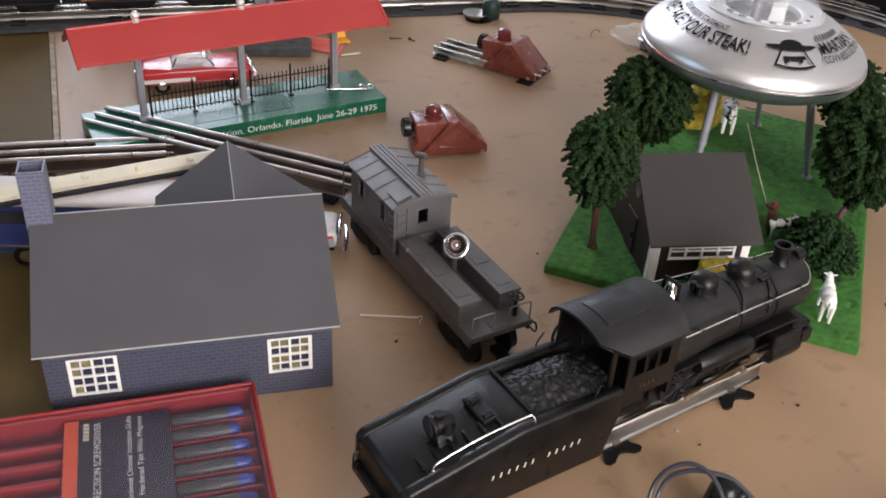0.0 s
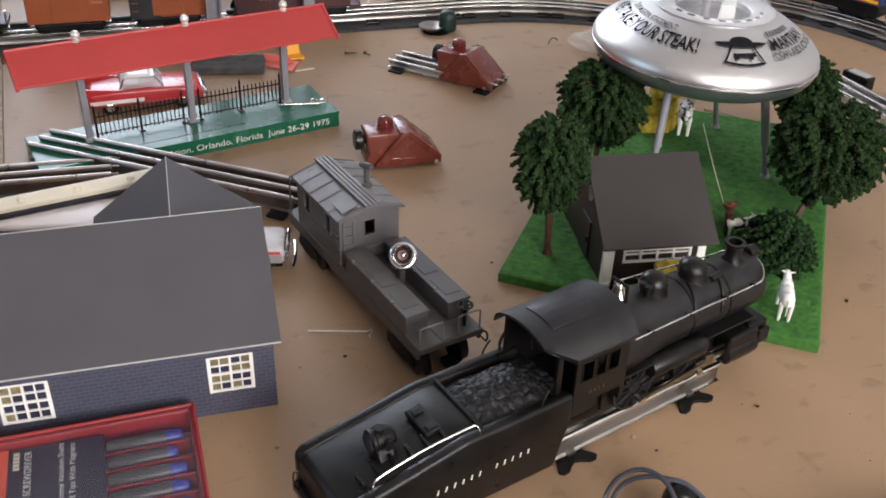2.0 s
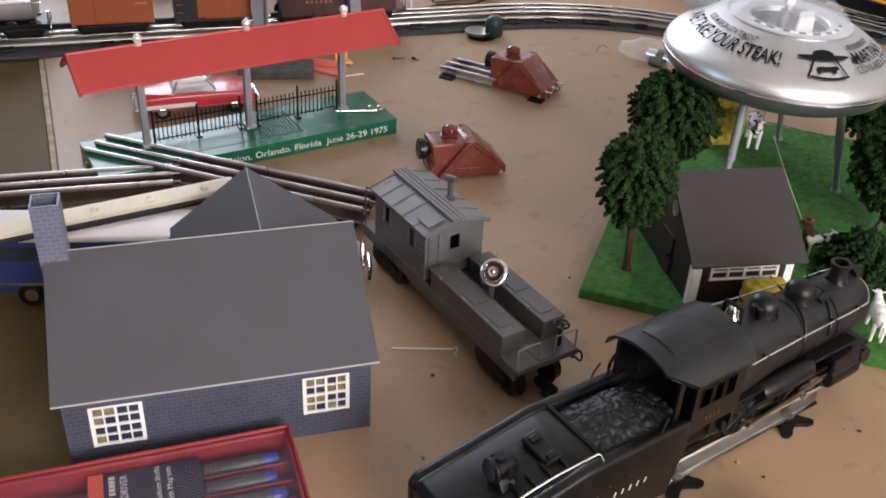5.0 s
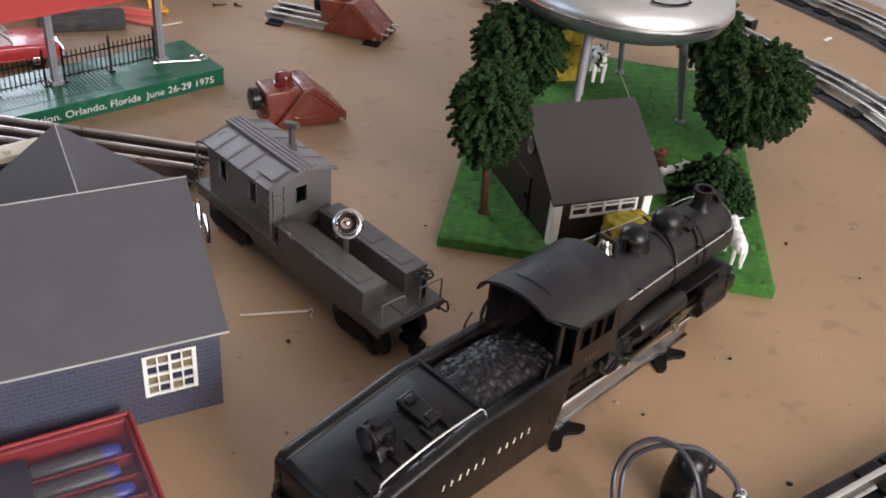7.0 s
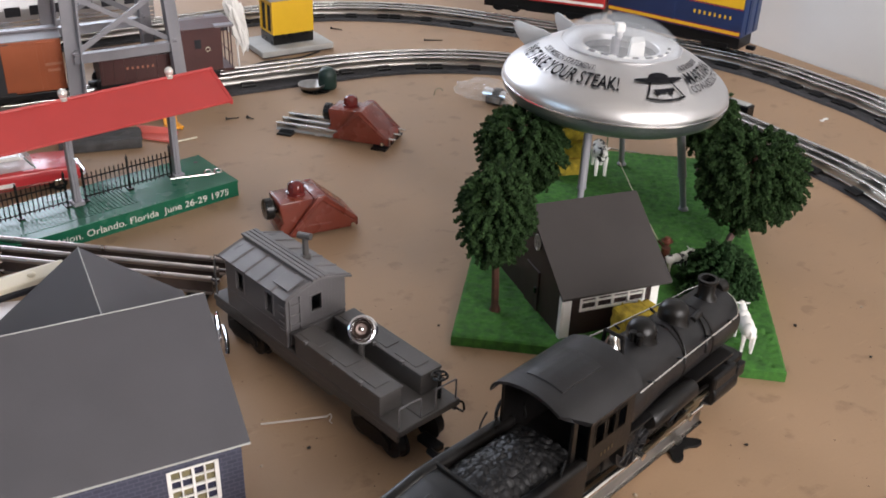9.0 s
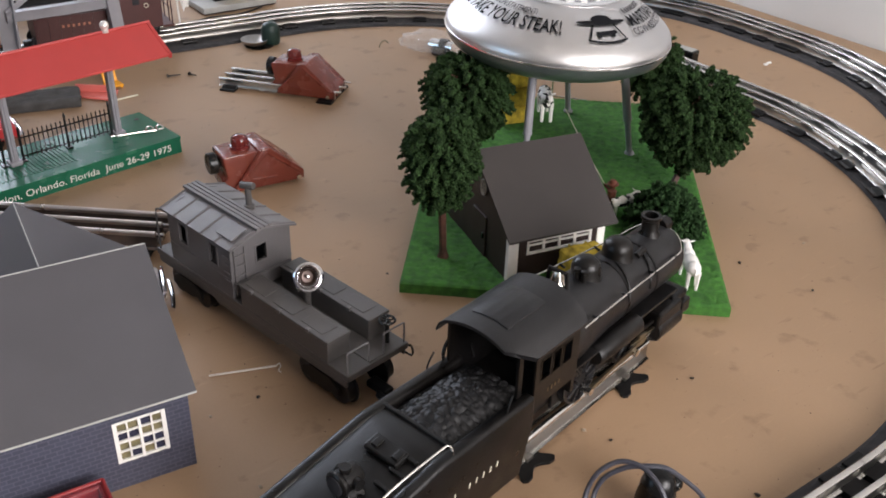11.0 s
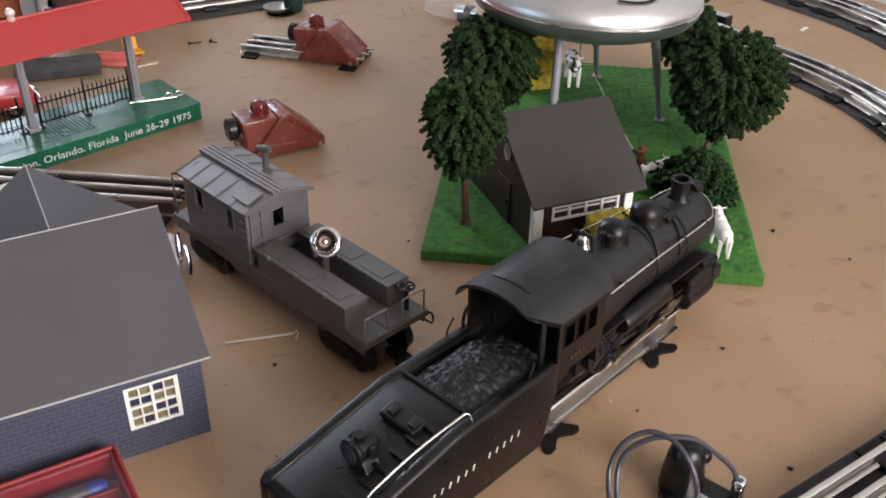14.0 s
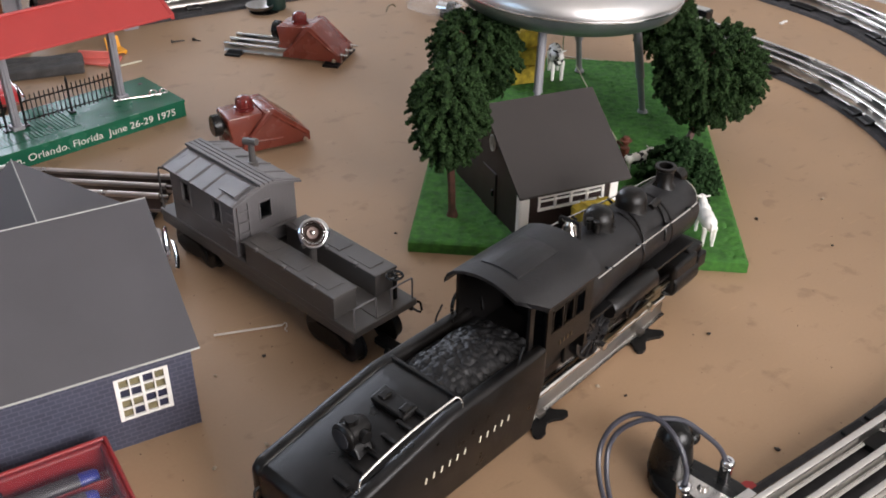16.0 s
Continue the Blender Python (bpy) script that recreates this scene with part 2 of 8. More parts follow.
M = {
    "tan": table_paint("tan_table_paint", (0.352, 0.230, 0.138)),
    "olive": material("olive_brown_board", (0.122, 0.082, 0.030), 0.62, vary=0.12, scale=12, fine=300, bump=0.1, stains=0.2, spec=0.12),
    "edge": material("worn_board_edge", (0.42, 0.33, 0.24), 0.8, vary=0.25, scale=80),
    "roadbed": material("dark_grey_roadbed", (0.045, 0.043, 0.045), 0.9, vary=0.3, scale=120, fine=1600, bump=0.5),
    "rail": material("tinplate_rail", (0.70, 0.675, 0.64), 0.24, 1.0, vary=0.05, scale=25, bump=0.0),
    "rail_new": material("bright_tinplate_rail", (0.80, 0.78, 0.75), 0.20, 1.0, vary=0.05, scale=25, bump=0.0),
    # The _web tones put the shade on the rail sides into the colour.
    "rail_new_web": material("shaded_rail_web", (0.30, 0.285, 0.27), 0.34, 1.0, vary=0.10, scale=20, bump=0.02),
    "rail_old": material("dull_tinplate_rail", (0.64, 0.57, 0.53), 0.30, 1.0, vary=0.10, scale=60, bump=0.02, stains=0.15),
    "rail_web": material("shade_toned_rail_web", (0.50, 0.48, 0.45), 0.33, 1.0, vary=0.10, scale=20, bump=0.02),
    "rail_old_web": material("dark_shade_toned_rail_web", (0.15, 0.118, 0.105), 0.42, 0.8, vary=0.2, scale=60, bump=0.02, stains=0.2),
    "tie": material("black_steel_tie", (0.008, 0.0078, 0.008), 0.4, 0.0, vary=0.3, spec=0.2),
    "wall": material("white_wall_paint", (0.80, 0.79, 0.77), 0.8, vary=0.03, scale=6, bump=0.05),
    "beige_wall": material("assumed_beige_wall_paint", (0.42, 0.38, 0.33), 0.8, vary=0.04, scale=6, bump=0.05),
    "ceiling": material("white_ceiling_paint", (0.66, 0.64, 0.61), 0.9, vary=0.03, scale=5),
    "carpet": material("brown_carpet", (0.20, 0.16, 0.12), 0.95, vary=0.2, scale=20, bump=0.4),
    "roof_card": material("grey_roof_card", (0.069, 0.066, 0.073), 0.62, vary=0.06, scale=25, fine=2500, bump=0.25),
    "brick_card": brick_print("blue_grey_brick_card", (0.126, 0.130, 0.186), (0.172, 0.178, 0.240)),
    "white": material("white_card_trim", (0.80, 0.78, 0.74), 0.6, vary=0.05),
    "dark": material("dark_interior", (0.02, 0.02, 0.025), 0.8, vary=0.3),
    "yellow_print": material("yellow_lit_print", (0.20, 0.17, 0.085), 0.6, vary=0.3, scale=150),
    "blue_print": material("navy_print", (0.02, 0.022, 0.05), 0.5, vary=0.2),
    "engine": material("black_engine_paint", (0.0062, 0.0056, 0.0056), 0.33, 0.0, vary=0.45, scale=70, fine=1500, bump=0.22, stains=0.3, tint=(1.0, 0.90, 0.75), spec=0.34, patchy=0.17),
    "engine_roof": material("dusty_black_roof_paint", (0.0105, 0.0100, 0.0108), 0.40, vary=0.5, scale=60, fine=1200, bump=0.40, spec=0.45, patchy=0.22),
    "coal": material("moulded_coal", (0.0170, 0.0165, 0.0170), 0.46, vary=0.45, scale=160, fine=900, bump=0.35, spec=0.28),
    "wheel": material("black_wheel", (0.02, 0.02, 0.022), 0.38, 0.5, vary=0.3),
    "tyre_steel": material("worn_wheel_rim", (0.30, 0.28, 0.26), 0.35, 1.0, vary=0.2),
    "brass": material("tarnished_brass_rod", (0.30, 0.255, 0.18), 0.38, 1.0, vary=0.2),
    "chrome": material("chrome", (0.85, 0.85, 0.86), 0.12, 1.0, vary=0.05, bump=0.02),
    "pin_steel": material("pale_steel_pin", (0.80, 0.75, 0.69), 0.40, 0.7, vary=0.1, bump=0.02),
    "wire": material("bright_wire", (0.80, 0.77, 0.72), 0.22, 1.0, vary=0.1, bump=0.02),
    "grey_plastic": material("grey_moulded_plastic", (0.136, 0.127, 0.128), 0.40, vary=0.14, scale=30, fine=1200, bump=0.15, stains=0.3),
    "siding": siding("grey_boarded_plastic", (0.112, 0.105, 0.106)),
    "dark_grey": material("dark_grey_plastic", (0.082, 0.075, 0.071), 0.42, vary=0.16, scale=30, fine=1200, bump=0.15, stains=0.35),
    "steel_grey": material("grey_painted_post", (0.235, 0.230, 0.248), 0.4, vary=0.08, scale=40),
    "brown_plastic": material("red_brown_bumper", (0.182, 0.038, 0.023), 0.27, vary=0.12, scale=45, bump=0.06, coat=0.2),
    "red_lens": material("dark_red_lens", (0.13, 0.016, 0.014), 0.2, vary=0.15, bump=0.05, coat=0.4),
    "black_plastic": material("black_plastic", (0.0075, 0.0075, 0.0075), 0.28, vary=0.25, spec=0.35),
    "red_roof": material("red_canopy_plastic", (0.41, 0.042, 0.038), 0.42, vary=0.05, scale=30, bump=0.08),
    "green_plastic": material("green_platform_plastic", (0.013, 0.118, 0.064), 0.25, spec=0.30, vary=0.08, scale=30, bump=0.06),
    "white_ink": material("white_ink", (0.80, 0.80, 0.74), 0.6, vary=0.06),
    "cream_ink": material("cream_ink", (0.60, 0.56, 0.44), 0.6, vary=0.08),
    "barn_wall": material("dark_maroon_barn_wall", (0.022, 0.009, 0.008), 0.55, vary=0.15, scale=60),
    "barn_roof": material("charcoal_brown_barn_roof", (0.030, 0.0245, 0.0225), 0.6, vary=0.10, scale=40, fine=1500),
    "grass": material("green_flock_mat", (0.048, 0.168, 0.022), 0.95, vary=0.28, scale=150, fine=1400, bump=0.9, colour2=(0.029, 0.115, 0.016)),
    "leaf": material("dark_green_foam_leaf", (0.027, 0.055, 0.017), 0.85, vary=0.45, scale=220, fine=1500, bump=0.4, spec=0.15),
    "leaf_bush": material("green_bush_foam", (0.024, 0.056, 0.018), 0.85, vary=0.45, scale=220, fine=1500, bump=0.4, spec=0.15),
    "bark": material("brown_plastic_trunk", (0.085, 0.032, 0.020), 0.6, vary=0.3, scale=150, bump=0.5),
    "hay": material("yellow_hay", (0.50, 0.36, 0.035), 0.9, vary=0.3, scale=180, fine=1400, bump=0.9),
    "saucer": material("brushed_silver_saucer", (0.77, 0.76, 0.76), 0.36, 1.0, vary=0.03, scale=18, fine=900, bump=0.03),
    "saucer_under": material("grey_green_saucer_underside", (0.26, 0.30, 0.29), 0.32, 0.8, vary=0.08),
    "cow_white": material("white_plastic_cow", (0.82, 0.80, 0.76), 0.4, vary=0.05),
    "cow_black": material("black_cow_patch", (0.015, 0.015, 0.018), 0.4, vary=0.2),
    "string": material("pale_string", (0.62, 0.58, 0.45), 0.8, vary=0.15, scale=400),
    "toy_brown": material("painted_toy_brown", (0.16, 0.05, 0.03), 0.5, vary=0.1),
    "orange": material("orange_brown_boxcar", (0.34, 0.085, 0.028), 0.45, vary=0.08, scale=25, stains=0.12),
    "maroon": material("dark_maroon_car", (0.065, 0.020, 0.018), 0.45, vary=0.12, scale=30),
    "black_car": material("black_boxcar_side", (0.02, 0.021, 0.024), 0.45, vary=0.2),
    "pale_silver": material("pale_silver_fin", (0.60, 0.60, 0.60), 0.4, 0.3, vary=0.04),
    "hood_grey": material("greyish_white_bonnet", (0.50, 0.48, 0.48), 0.3, vary=0.05),
    "faint_ink": material("faded_lettering", (0.42, 0.17, 0.10), 0.6, vary=0.1),
    "lilac_roof": material("dusty_grey_car_roof", (0.20, 0.185, 0.20), 0.5, vary=0.15, scale=40),
    "blue_dark": material("dark_blue_trim", (0.03, 0.045, 0.16), 0.35, vary=0.1),
    "silver": material("silver_tank_paint", (0.46, 0.45, 0.45), 0.33, 0.5, vary=0.12, scale=30),
    "yellow": material("yellow_painted_tin", (0.80, 0.48, 0.02), 0.4, vary=0.05, scale=25),
    "concrete": material("pale_grey_base", (0.42, 0.42, 0.40), 0.7, vary=0.1, scale=40),
    "navy": material("navy_blue_coach", (0.013, 0.032, 0.11), 0.35, vary=0.12, scale=30),
    "car_red": material("red_coach", (0.45, 0.03, 0.03), 0.35, vary=0.1),
    "bag": clear_material("clear_plastic_bag", (0.9, 0.9, 0.9), 0.2, 0.16),
    "dome": clear_material("clear_dome_plastic", (0.85, 0.89, 0.93), 0.03, 0.11),
    "lid": clear_material("clear_lid_plastic", (0.12, 0.10, 0.13), 0.07, 0.14),
    "windscreen": clear_material("toy_windscreen", (0.7, 0.75, 0.75), 0.08, 0.45),
    "toy_red": material("red_toy_car_paint", (0.52, 0.035, 0.04), 0.3, vary=0.06, coat=0.3),
    "toy_white": material("white_toy_car_roof", (0.80, 0.77, 0.72), 0.35, vary=0.05),
    "tray_red": material("red_case_plastic", (0.27, 0.020, 0.022), 0.35, vary=0.08),
    "label_navy": material("navy_label_paper", (0.018, 0.018, 0.034), 0.4, vary=0.1),
    "label_red": material("orange_red_label_paper", (0.72, 0.10, 0.04), 0.45, vary=0.05),
    "handle_blue": material("blue_driver_cap", (0.025, 0.04, 0.26), 0.35, vary=0.1),
    "handle_grey": material("dark_driver_handle", (0.045, 0.045, 0.045), 0.45, vary=0.15),
    "cable": material("grey_blue_wire_sleeve", (0.042, 0.042, 0.055), 0.4, vary=0.12, scale=200),
    "red_tab": material("red_fibre_tab", (0.42, 0.03, 0.03), 0.5, vary=0.15),
    "cream_bar": material("cream_painted_bar", (0.80, 0.72, 0.55), 0.45, vary=0.06, scale=40, stains=0.08),
    "pale_pink": material("pinkish_white_body", (0.74, 0.66, 0.63), 0.4, vary=0.05, scale=40),
    "slate": material("grey_bark_board", (0.075, 0.072, 0.070), 0.85, vary=0.3, scale=90, bump=0.6),
    "pink": material("salmon_plastic_scrap", (0.68, 0.16, 0.13), 0.5, vary=0.06),
    "orange_scrap": material("orange_yellow_plastic_scrap", (0.82, 0.36, 0.02), 0.45, vary=0.06),
    "lamp_green": material("dark_green_rubber_cap", (0.012, 0.035, 0.028), 0.45, vary=0.2),
    "rust": material("dark_steel_screw", (0.03, 0.026, 0.024), 0.5, 0.6, vary=0.3),
    "crumb": material("pale_crumb", (0.45, 0.36, 0.26), 0.8, vary=0.3),
    "black_ink": material("black_ink", (0.016, 0.016, 0.018), 0.6, vary=0.1, spec=0.0),
    "grey_ink": material("grey_ink", (0.10, 0.095, 0.10), 0.6, vary=0.1, spec=0.0),
    "lamp_cup": material("brown_lamp_cup", (0.10, 0.070, 0.060), 0.35, 0.6, vary=0.2),
    "bulb": material("frosted_lamp_finial", (0.80, 0.76, 0.70), 0.15, 0.5, vary=0.1),
}

# ---------------------------------------------------------------- mesh helpers


def link(name, bm, mat, parent=None, smooth=False):
    me = bpy.data.meshes.new(name)
    bm.normal_update()
    bm.to_mesh(me)
    bm.free()
    me.materials.append(M[mat])
    if smooth:
        for p in me.polygons:
            p.use_smooth = True
        if len(me.polygons) < 60000:
            me.set_sharp_from_angle(angle=radians(38))
    ob = new(name, me)
    if parent is not None:
        ob.parent = parent
    return ob


def part(name, bm, mat, parent, label="", smooth=False):
    ob = link(name, bm, mat, parent, smooth)
    if label:
        ob["label"] = label
    return ob


def thing(name, m, label, category, group="", kind=""):
    ob = new(name)
    ob.empty_display_size = 0.02
    ob.matrix_world = m
    return tagged(ob, label, category, group, kind)


def solid(bm, verts, faces):
    vs = [bm.verts.new(v) for v in verts]
    return [bm.faces.new([vs[i] for i in f]) for f in faces]


def bevel(bm, geom_faces, width, segments=2):
    if width > 0:
        edges = {e for f in geom_faces for e in f.edges}
        bmesh.ops.bevel(bm, geom=list(edges), offset=width, segments=segments, profile=0.5, affect="EDGES", clamp_overlap=True)


def box(x0, x1, y0, y1, z0, z1, r=0.0, bm=None, seg=2):
    own = bmesh.new()
    v = [(x, y, z) for z in (z0, z1) for y in (y0, y1) for x in (x0, x1)]
    f = solid(own, v, [(0, 2, 3, 1), (4, 5, 7, 6), (0, 1, 5, 4), (2, 6, 7, 3), (0, 4, 6, 2), (1, 3, 7, 5)])
    bevel(own, f, r, seg)
    return merge(bm, own)


def merge(bm, own):
    if bm is None:
        return own
    me = bpy.data.meshes.new("tmp")
    own.to_mesh(me)
    own.free()
    bm.from_mesh(me)
    bpy.data.meshes.remove(me)
    return bm


def prism(poly, axis, a0, a1, r=0.0, bm=None, seg=2):
    """A polygon in the plane across an axis, drawn out from a0 to a1. axis y takes (x, z), axis x takes (y, z), axis z takes (x, y)."""
    own = bmesh.new()

    def put(p, a):
        return {"x": (a, p[0], p[1]), "y": (p[0], a, p[1]), "z": (p[0], p[1], a)}[axis]

    n = len(poly)
    lo, hi = [own.verts.new(put(p, a0)) for p in poly], [own.verts.new(put(p, a1)) for p in poly]
    faces = [own.faces.new(lo), own.faces.new(hi[::-1])]
    for i in range(n):
        faces.append(own.faces.new((lo[i], hi[i], hi[(i + 1) % n], lo[(i + 1) % n])))
    bmesh.ops.recalc_face_normals(own, faces=own.faces)
    bevel(own, faces, r, seg)
    return merge(bm, own)


def rod(p0, p1, r, seg=10, bm=None, r1=None):
    own = bmesh.new()
    p0, p1 = Vector(p0), Vector(p1)
    q = (p1 - p0).to_track_quat("Z", "Y").to_matrix().to_4x4()
    bmesh.ops.create_cone(own, cap_ends=True, segments=seg, radius1=r, radius2=r if r1 is None else r1, depth=(p1 - p0).length,
                          matrix=Matrix.Translation((p0 + p1) / 2) @ q)
    return merge(bm, own)


def ball(c, r, bm=None, scale=(1, 1, 1), sub=2):
    own = bmesh.new()
    bmesh.ops.create_icosphere(own, subdivisions=sub, radius=r, matrix=Matrix.Translation(c) @ Matrix.Diagonal((*scale, 1)))
    return merge(bm, own)


def lathe(profile, m=None, seg=32, bm=None):
    """A profile of (radius, height) turned round z, then moved by m."""
    own = bmesh.new()
    rings = []
    for r, z in profile:
        if r < 1e-6:
            rings.append([own.verts.new((0, 0, z))])
        else:
            rings.append([own.verts.new((r * math.cos(2 * math.pi * i / seg), r * math.sin(2 * math.pi * i / seg), z)) for i in range(seg)])
    for a, b in zip(rings, rings[1:]):
        if len(a) == 1 and len(b) == 1:
            continue
        for i in range(seg):
            j = (i + 1) % seg
            vs = [a[0], b[i], b[j]] if len(a) == 1 else ([a[i], a[j], b[0]] if len(b) == 1 else [a[i], a[j], b[j], b[i]])
            own.faces.new(vs)
    if m is not None:
        bmesh.ops.transform(own, matrix=m, verts=own.verts)
    bmesh.ops.recalc_face_normals(own, faces=own.faces)
    return merge(bm, own)


def smooth_path(points, n=8):
    """A Catmull-Rom line through the points."""
    p = [Vector(q) for q in points]
    p = [2 * p[0] - p[1], *p, 2 * p[-1] - p[-2]]
    out = []
    for i in range(1, len(p) - 2):
        for k in range(n):
            t = k / n
            a, b, c, d = p[i - 1], p[i], p[i + 1], p[i + 2]
            out.append(0.5 * (2 * b + (c - a) * t + (2 * a - 5 * b + 4 * c - d) * t * t + (3 * b - a - 3 * c + d) * t ** 3))
    return [*out, p[-2]]


def sweep(path, section, closed_section=True, bm=None, up=(0, 0, 1), caps=True):
    """A section of (across, up) carried along a path."""
    own = bmesh.new()
    path = [Vector(p) for p in path]
    rings = []
    for i, p in enumerate(path):
        d = (path[min(i + 1, len(path) - 1)] - path[max(i - 1, 0)]).normalized()
        ref = Vector(up)
        if abs(d.dot(ref)) > 0.97:
            ref = Vector((0.3, 1, 0.1)).normalized()
        side = ref.cross(d).normalized()
        top = d.cross(side)
        rings.append([own.verts.new(p + side * a + top * b) for a, b in section])
    n = len(section)
    for a, b in zip(rings, rings[1:]):
        for i in range(n if closed_section else n - 1):
            own.faces.new((a[i], a[(i + 1) % n], b[(i + 1) % n], b[i]))
    if caps and closed_section:
        own.faces.new(rings[0][::-1])
        own.faces.new(rings[-1])
    bmesh.ops.recalc_face_normals(own, faces=own.faces)
    return merge(bm, own)


def tube(points, r, n=6, seg=8, bm=None):
    circle = [(r * math.cos(2 * math.pi * i / seg), r * math.sin(2 * math.pi * i / seg)) for i in range(seg)]
    return sweep(smooth_path(points, n), circle, bm=bm)


def text_mesh(body, size, depth=0.0, align="LEFT", shear=0.0, bold=0.0):
    """The letters of a text as a bmesh, flat in x and y."""
    cu = bpy.data.curves.new("letters", "FONT")
    cu.body, cu.size, cu.align_x, cu.shear, cu.extrude = body, size, align, shear, depth
    cu.resolution_u, cu.offset = 3, bold
    ob = bpy.data.objects.new("letters", cu)
    scene.collection.objects.link(ob)
    bpy.context.view_layer.update()
    me = bpy.data.meshes.new_from_object(ob)
    bm = bmesh.new()
    bm.from_mesh(me)
    bpy.data.objects.remove(ob)
    bpy.data.curves.remove(cu)
    bpy.data.meshes.remove(me)
    return bm

# ---------------------------------------------------------------- room
A0, A1, B0, B1, FLOOR, CEIL = -2.45, 1.205, -2.05, 3.15, -0.76, 1.68


def structure(name, bm, mat, label, m=None):
    ob = link(name, bm, mat)
    ob.matrix_world = ROOM_M if m is None else m
    return tagged(ob, label, name.split("_")[0], kind="structure")


def wall_with_window(name, along, at0, at1, face, outward, w0, w1, label):
    """A wall 0.12 m thick with one opening from w0 to w1, built of four blocks round it."""
    t0, t1 = sorted((face, face + 0.12 * outward))
    bm = bmesh.new()
    z0, z1 = 0.36, 1.62
    for a, b, lo, hi in ((at0, w0, FLOOR, CEIL), (w1, at1, FLOOR, CEIL), (w0, w1, FLOOR, z0), (w0, w1, z1, CEIL)):
        box(*((a, b, t0, t1) if along == "x" else (t0, t1, a, b)), lo, hi, bm=bm)
    structure(name, bm, "beige_wall", label)


# These three walls are unseen, added in a mid tone to limit bounce light.
wall_with_window("wall_left", "y", B0, B1, A0, -1, 0.44, 1.36, "assumed unseen beige wall with a window")
wall_with_window("wall_near", "x", A0 - 0.12, A1 + 0.12, B0, -1, -0.14, 1.18, "assumed unseen beige wall with a window")
wall_with_window("wall_far", "x", A0 - 0.12, A1 + 0.12, B1, 1, -0.21, 0.85, "assumed unseen beige wall with a window")
structure("wall_right", box(A1, A1 + 0.12, B0, B1, FLOOR, CEIL), "wall", "plain white painted wall beside the layout")
# Ceiling and floor are unseen too, added and toned down for less fill.
structure("ceiling", box(A0 - 0.12, A1 + 0.12, B0 - 0.12, B1 + 0.12, CEIL, CEIL + 0.1), "ceiling", "assumed unseen white ceiling")
structure("floor", box(A0 - 0.12, A1 + 0.12, B0 - 0.12, B1 + 0.12, FLOOR - 0.1, FLOOR), "carpet", "assumed unseen beige carpeted floor")

JOINT = -0.0266
table = thing("layout_table", ROOM_M, "large tan painted layout table of joined boards", "table", kind="structure")
part("tabletop", box(JOINT + 0.003, A1 - 0.004, -0.12, 2.35, -0.022, 0.0, 0.0015), "tan", table, "tan painted tabletop board")
part("tabletop", box(-1.75, JOINT - 0.003, -0.12, 2.35, -0.024, -0.003, 0.0015), "olive", table, "olive brown tabletop board")
part("edge_strip", box(JOINT - 0.0028, JOINT + 0.0028, -0.115, 2.345, -0.020, -0.0012, 0.0006), "edge", table, "worn pale board edge")
for a, b in ((-1.65, 0.0), (-1.65, 2.2), (1.1, 0.0), (1.1, 2.2), (-0.1, 0.0), (-0.1, 2.2)):
    part("leg", box(a, a + 0.07, b, b + 0.07, FLOOR, -0.024, 0.003), "edge", table)

# ---------------------------------------------------------------- track
GAUGE = 0.016
RAIL_HALF = [(0.0036, 0.0012), (0.0036, 0.0019), (0.0012, 0.0026), (0.0008, 0.0040), (0.0008, 0.0118), (0.0013, 0.0125), (0.0020, 0.0134), (0.0022, 0.0144), (0.0020, 0.0154), (0.0013, 0.0162), (0.0004, 0.0165)]
RAIL = RAIL_HALF + [(-a, b) for a, b in RAIL_HALF[::-1]]


def tie_mesh(half=0.0285, w=0.0085, lobes=False):
    """A pressed steel tie: raised middle, and flat feet, on some with two rounded lobes."""
    bm = prism([(-half + 0.004, 0.0), (half - 0.004, 0.0), (half - 0.004, 0.0020), (half - 0.009, 0.0042), (-half + 0.009, 0.0042), (-half + 0.004, 0.0020)], "x", -w, w, 0.0004)
    for s in (-1, 1):
        if not lobes:
            box(-w * 1.05, w * 1.05, *sorted((s * (half - 0.010), s * half)), 0.0, 0.0022, 0.0004, bm=bm)
            continue
        half_lobe = [(w * 1.05, half - 0.012), (w * 1.35, half - 0.004), (w * 1.80, half + 0.0005), (w * 1.85, half + 0.0030), (w * 1.55, half + 0.0050), (w * 1.00, half + 0.0046), (w * 0.45, half + 0.0012)]
        lobe = [(-a, s * b) for a, b in half_lobe] + [(0, s * (half - 0.0002))] + [(a, s * b) for a, b in half_lobe[::-1]]
        prism(lobe, "z", 0.0, 0.0022, 0.0003, bm=bm)
    return bm


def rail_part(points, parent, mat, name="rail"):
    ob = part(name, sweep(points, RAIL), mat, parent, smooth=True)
    # Same tinplate as the head; upright faces take a darker tone for shade.
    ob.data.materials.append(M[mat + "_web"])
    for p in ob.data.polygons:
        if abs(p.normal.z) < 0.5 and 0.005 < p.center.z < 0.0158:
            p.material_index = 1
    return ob


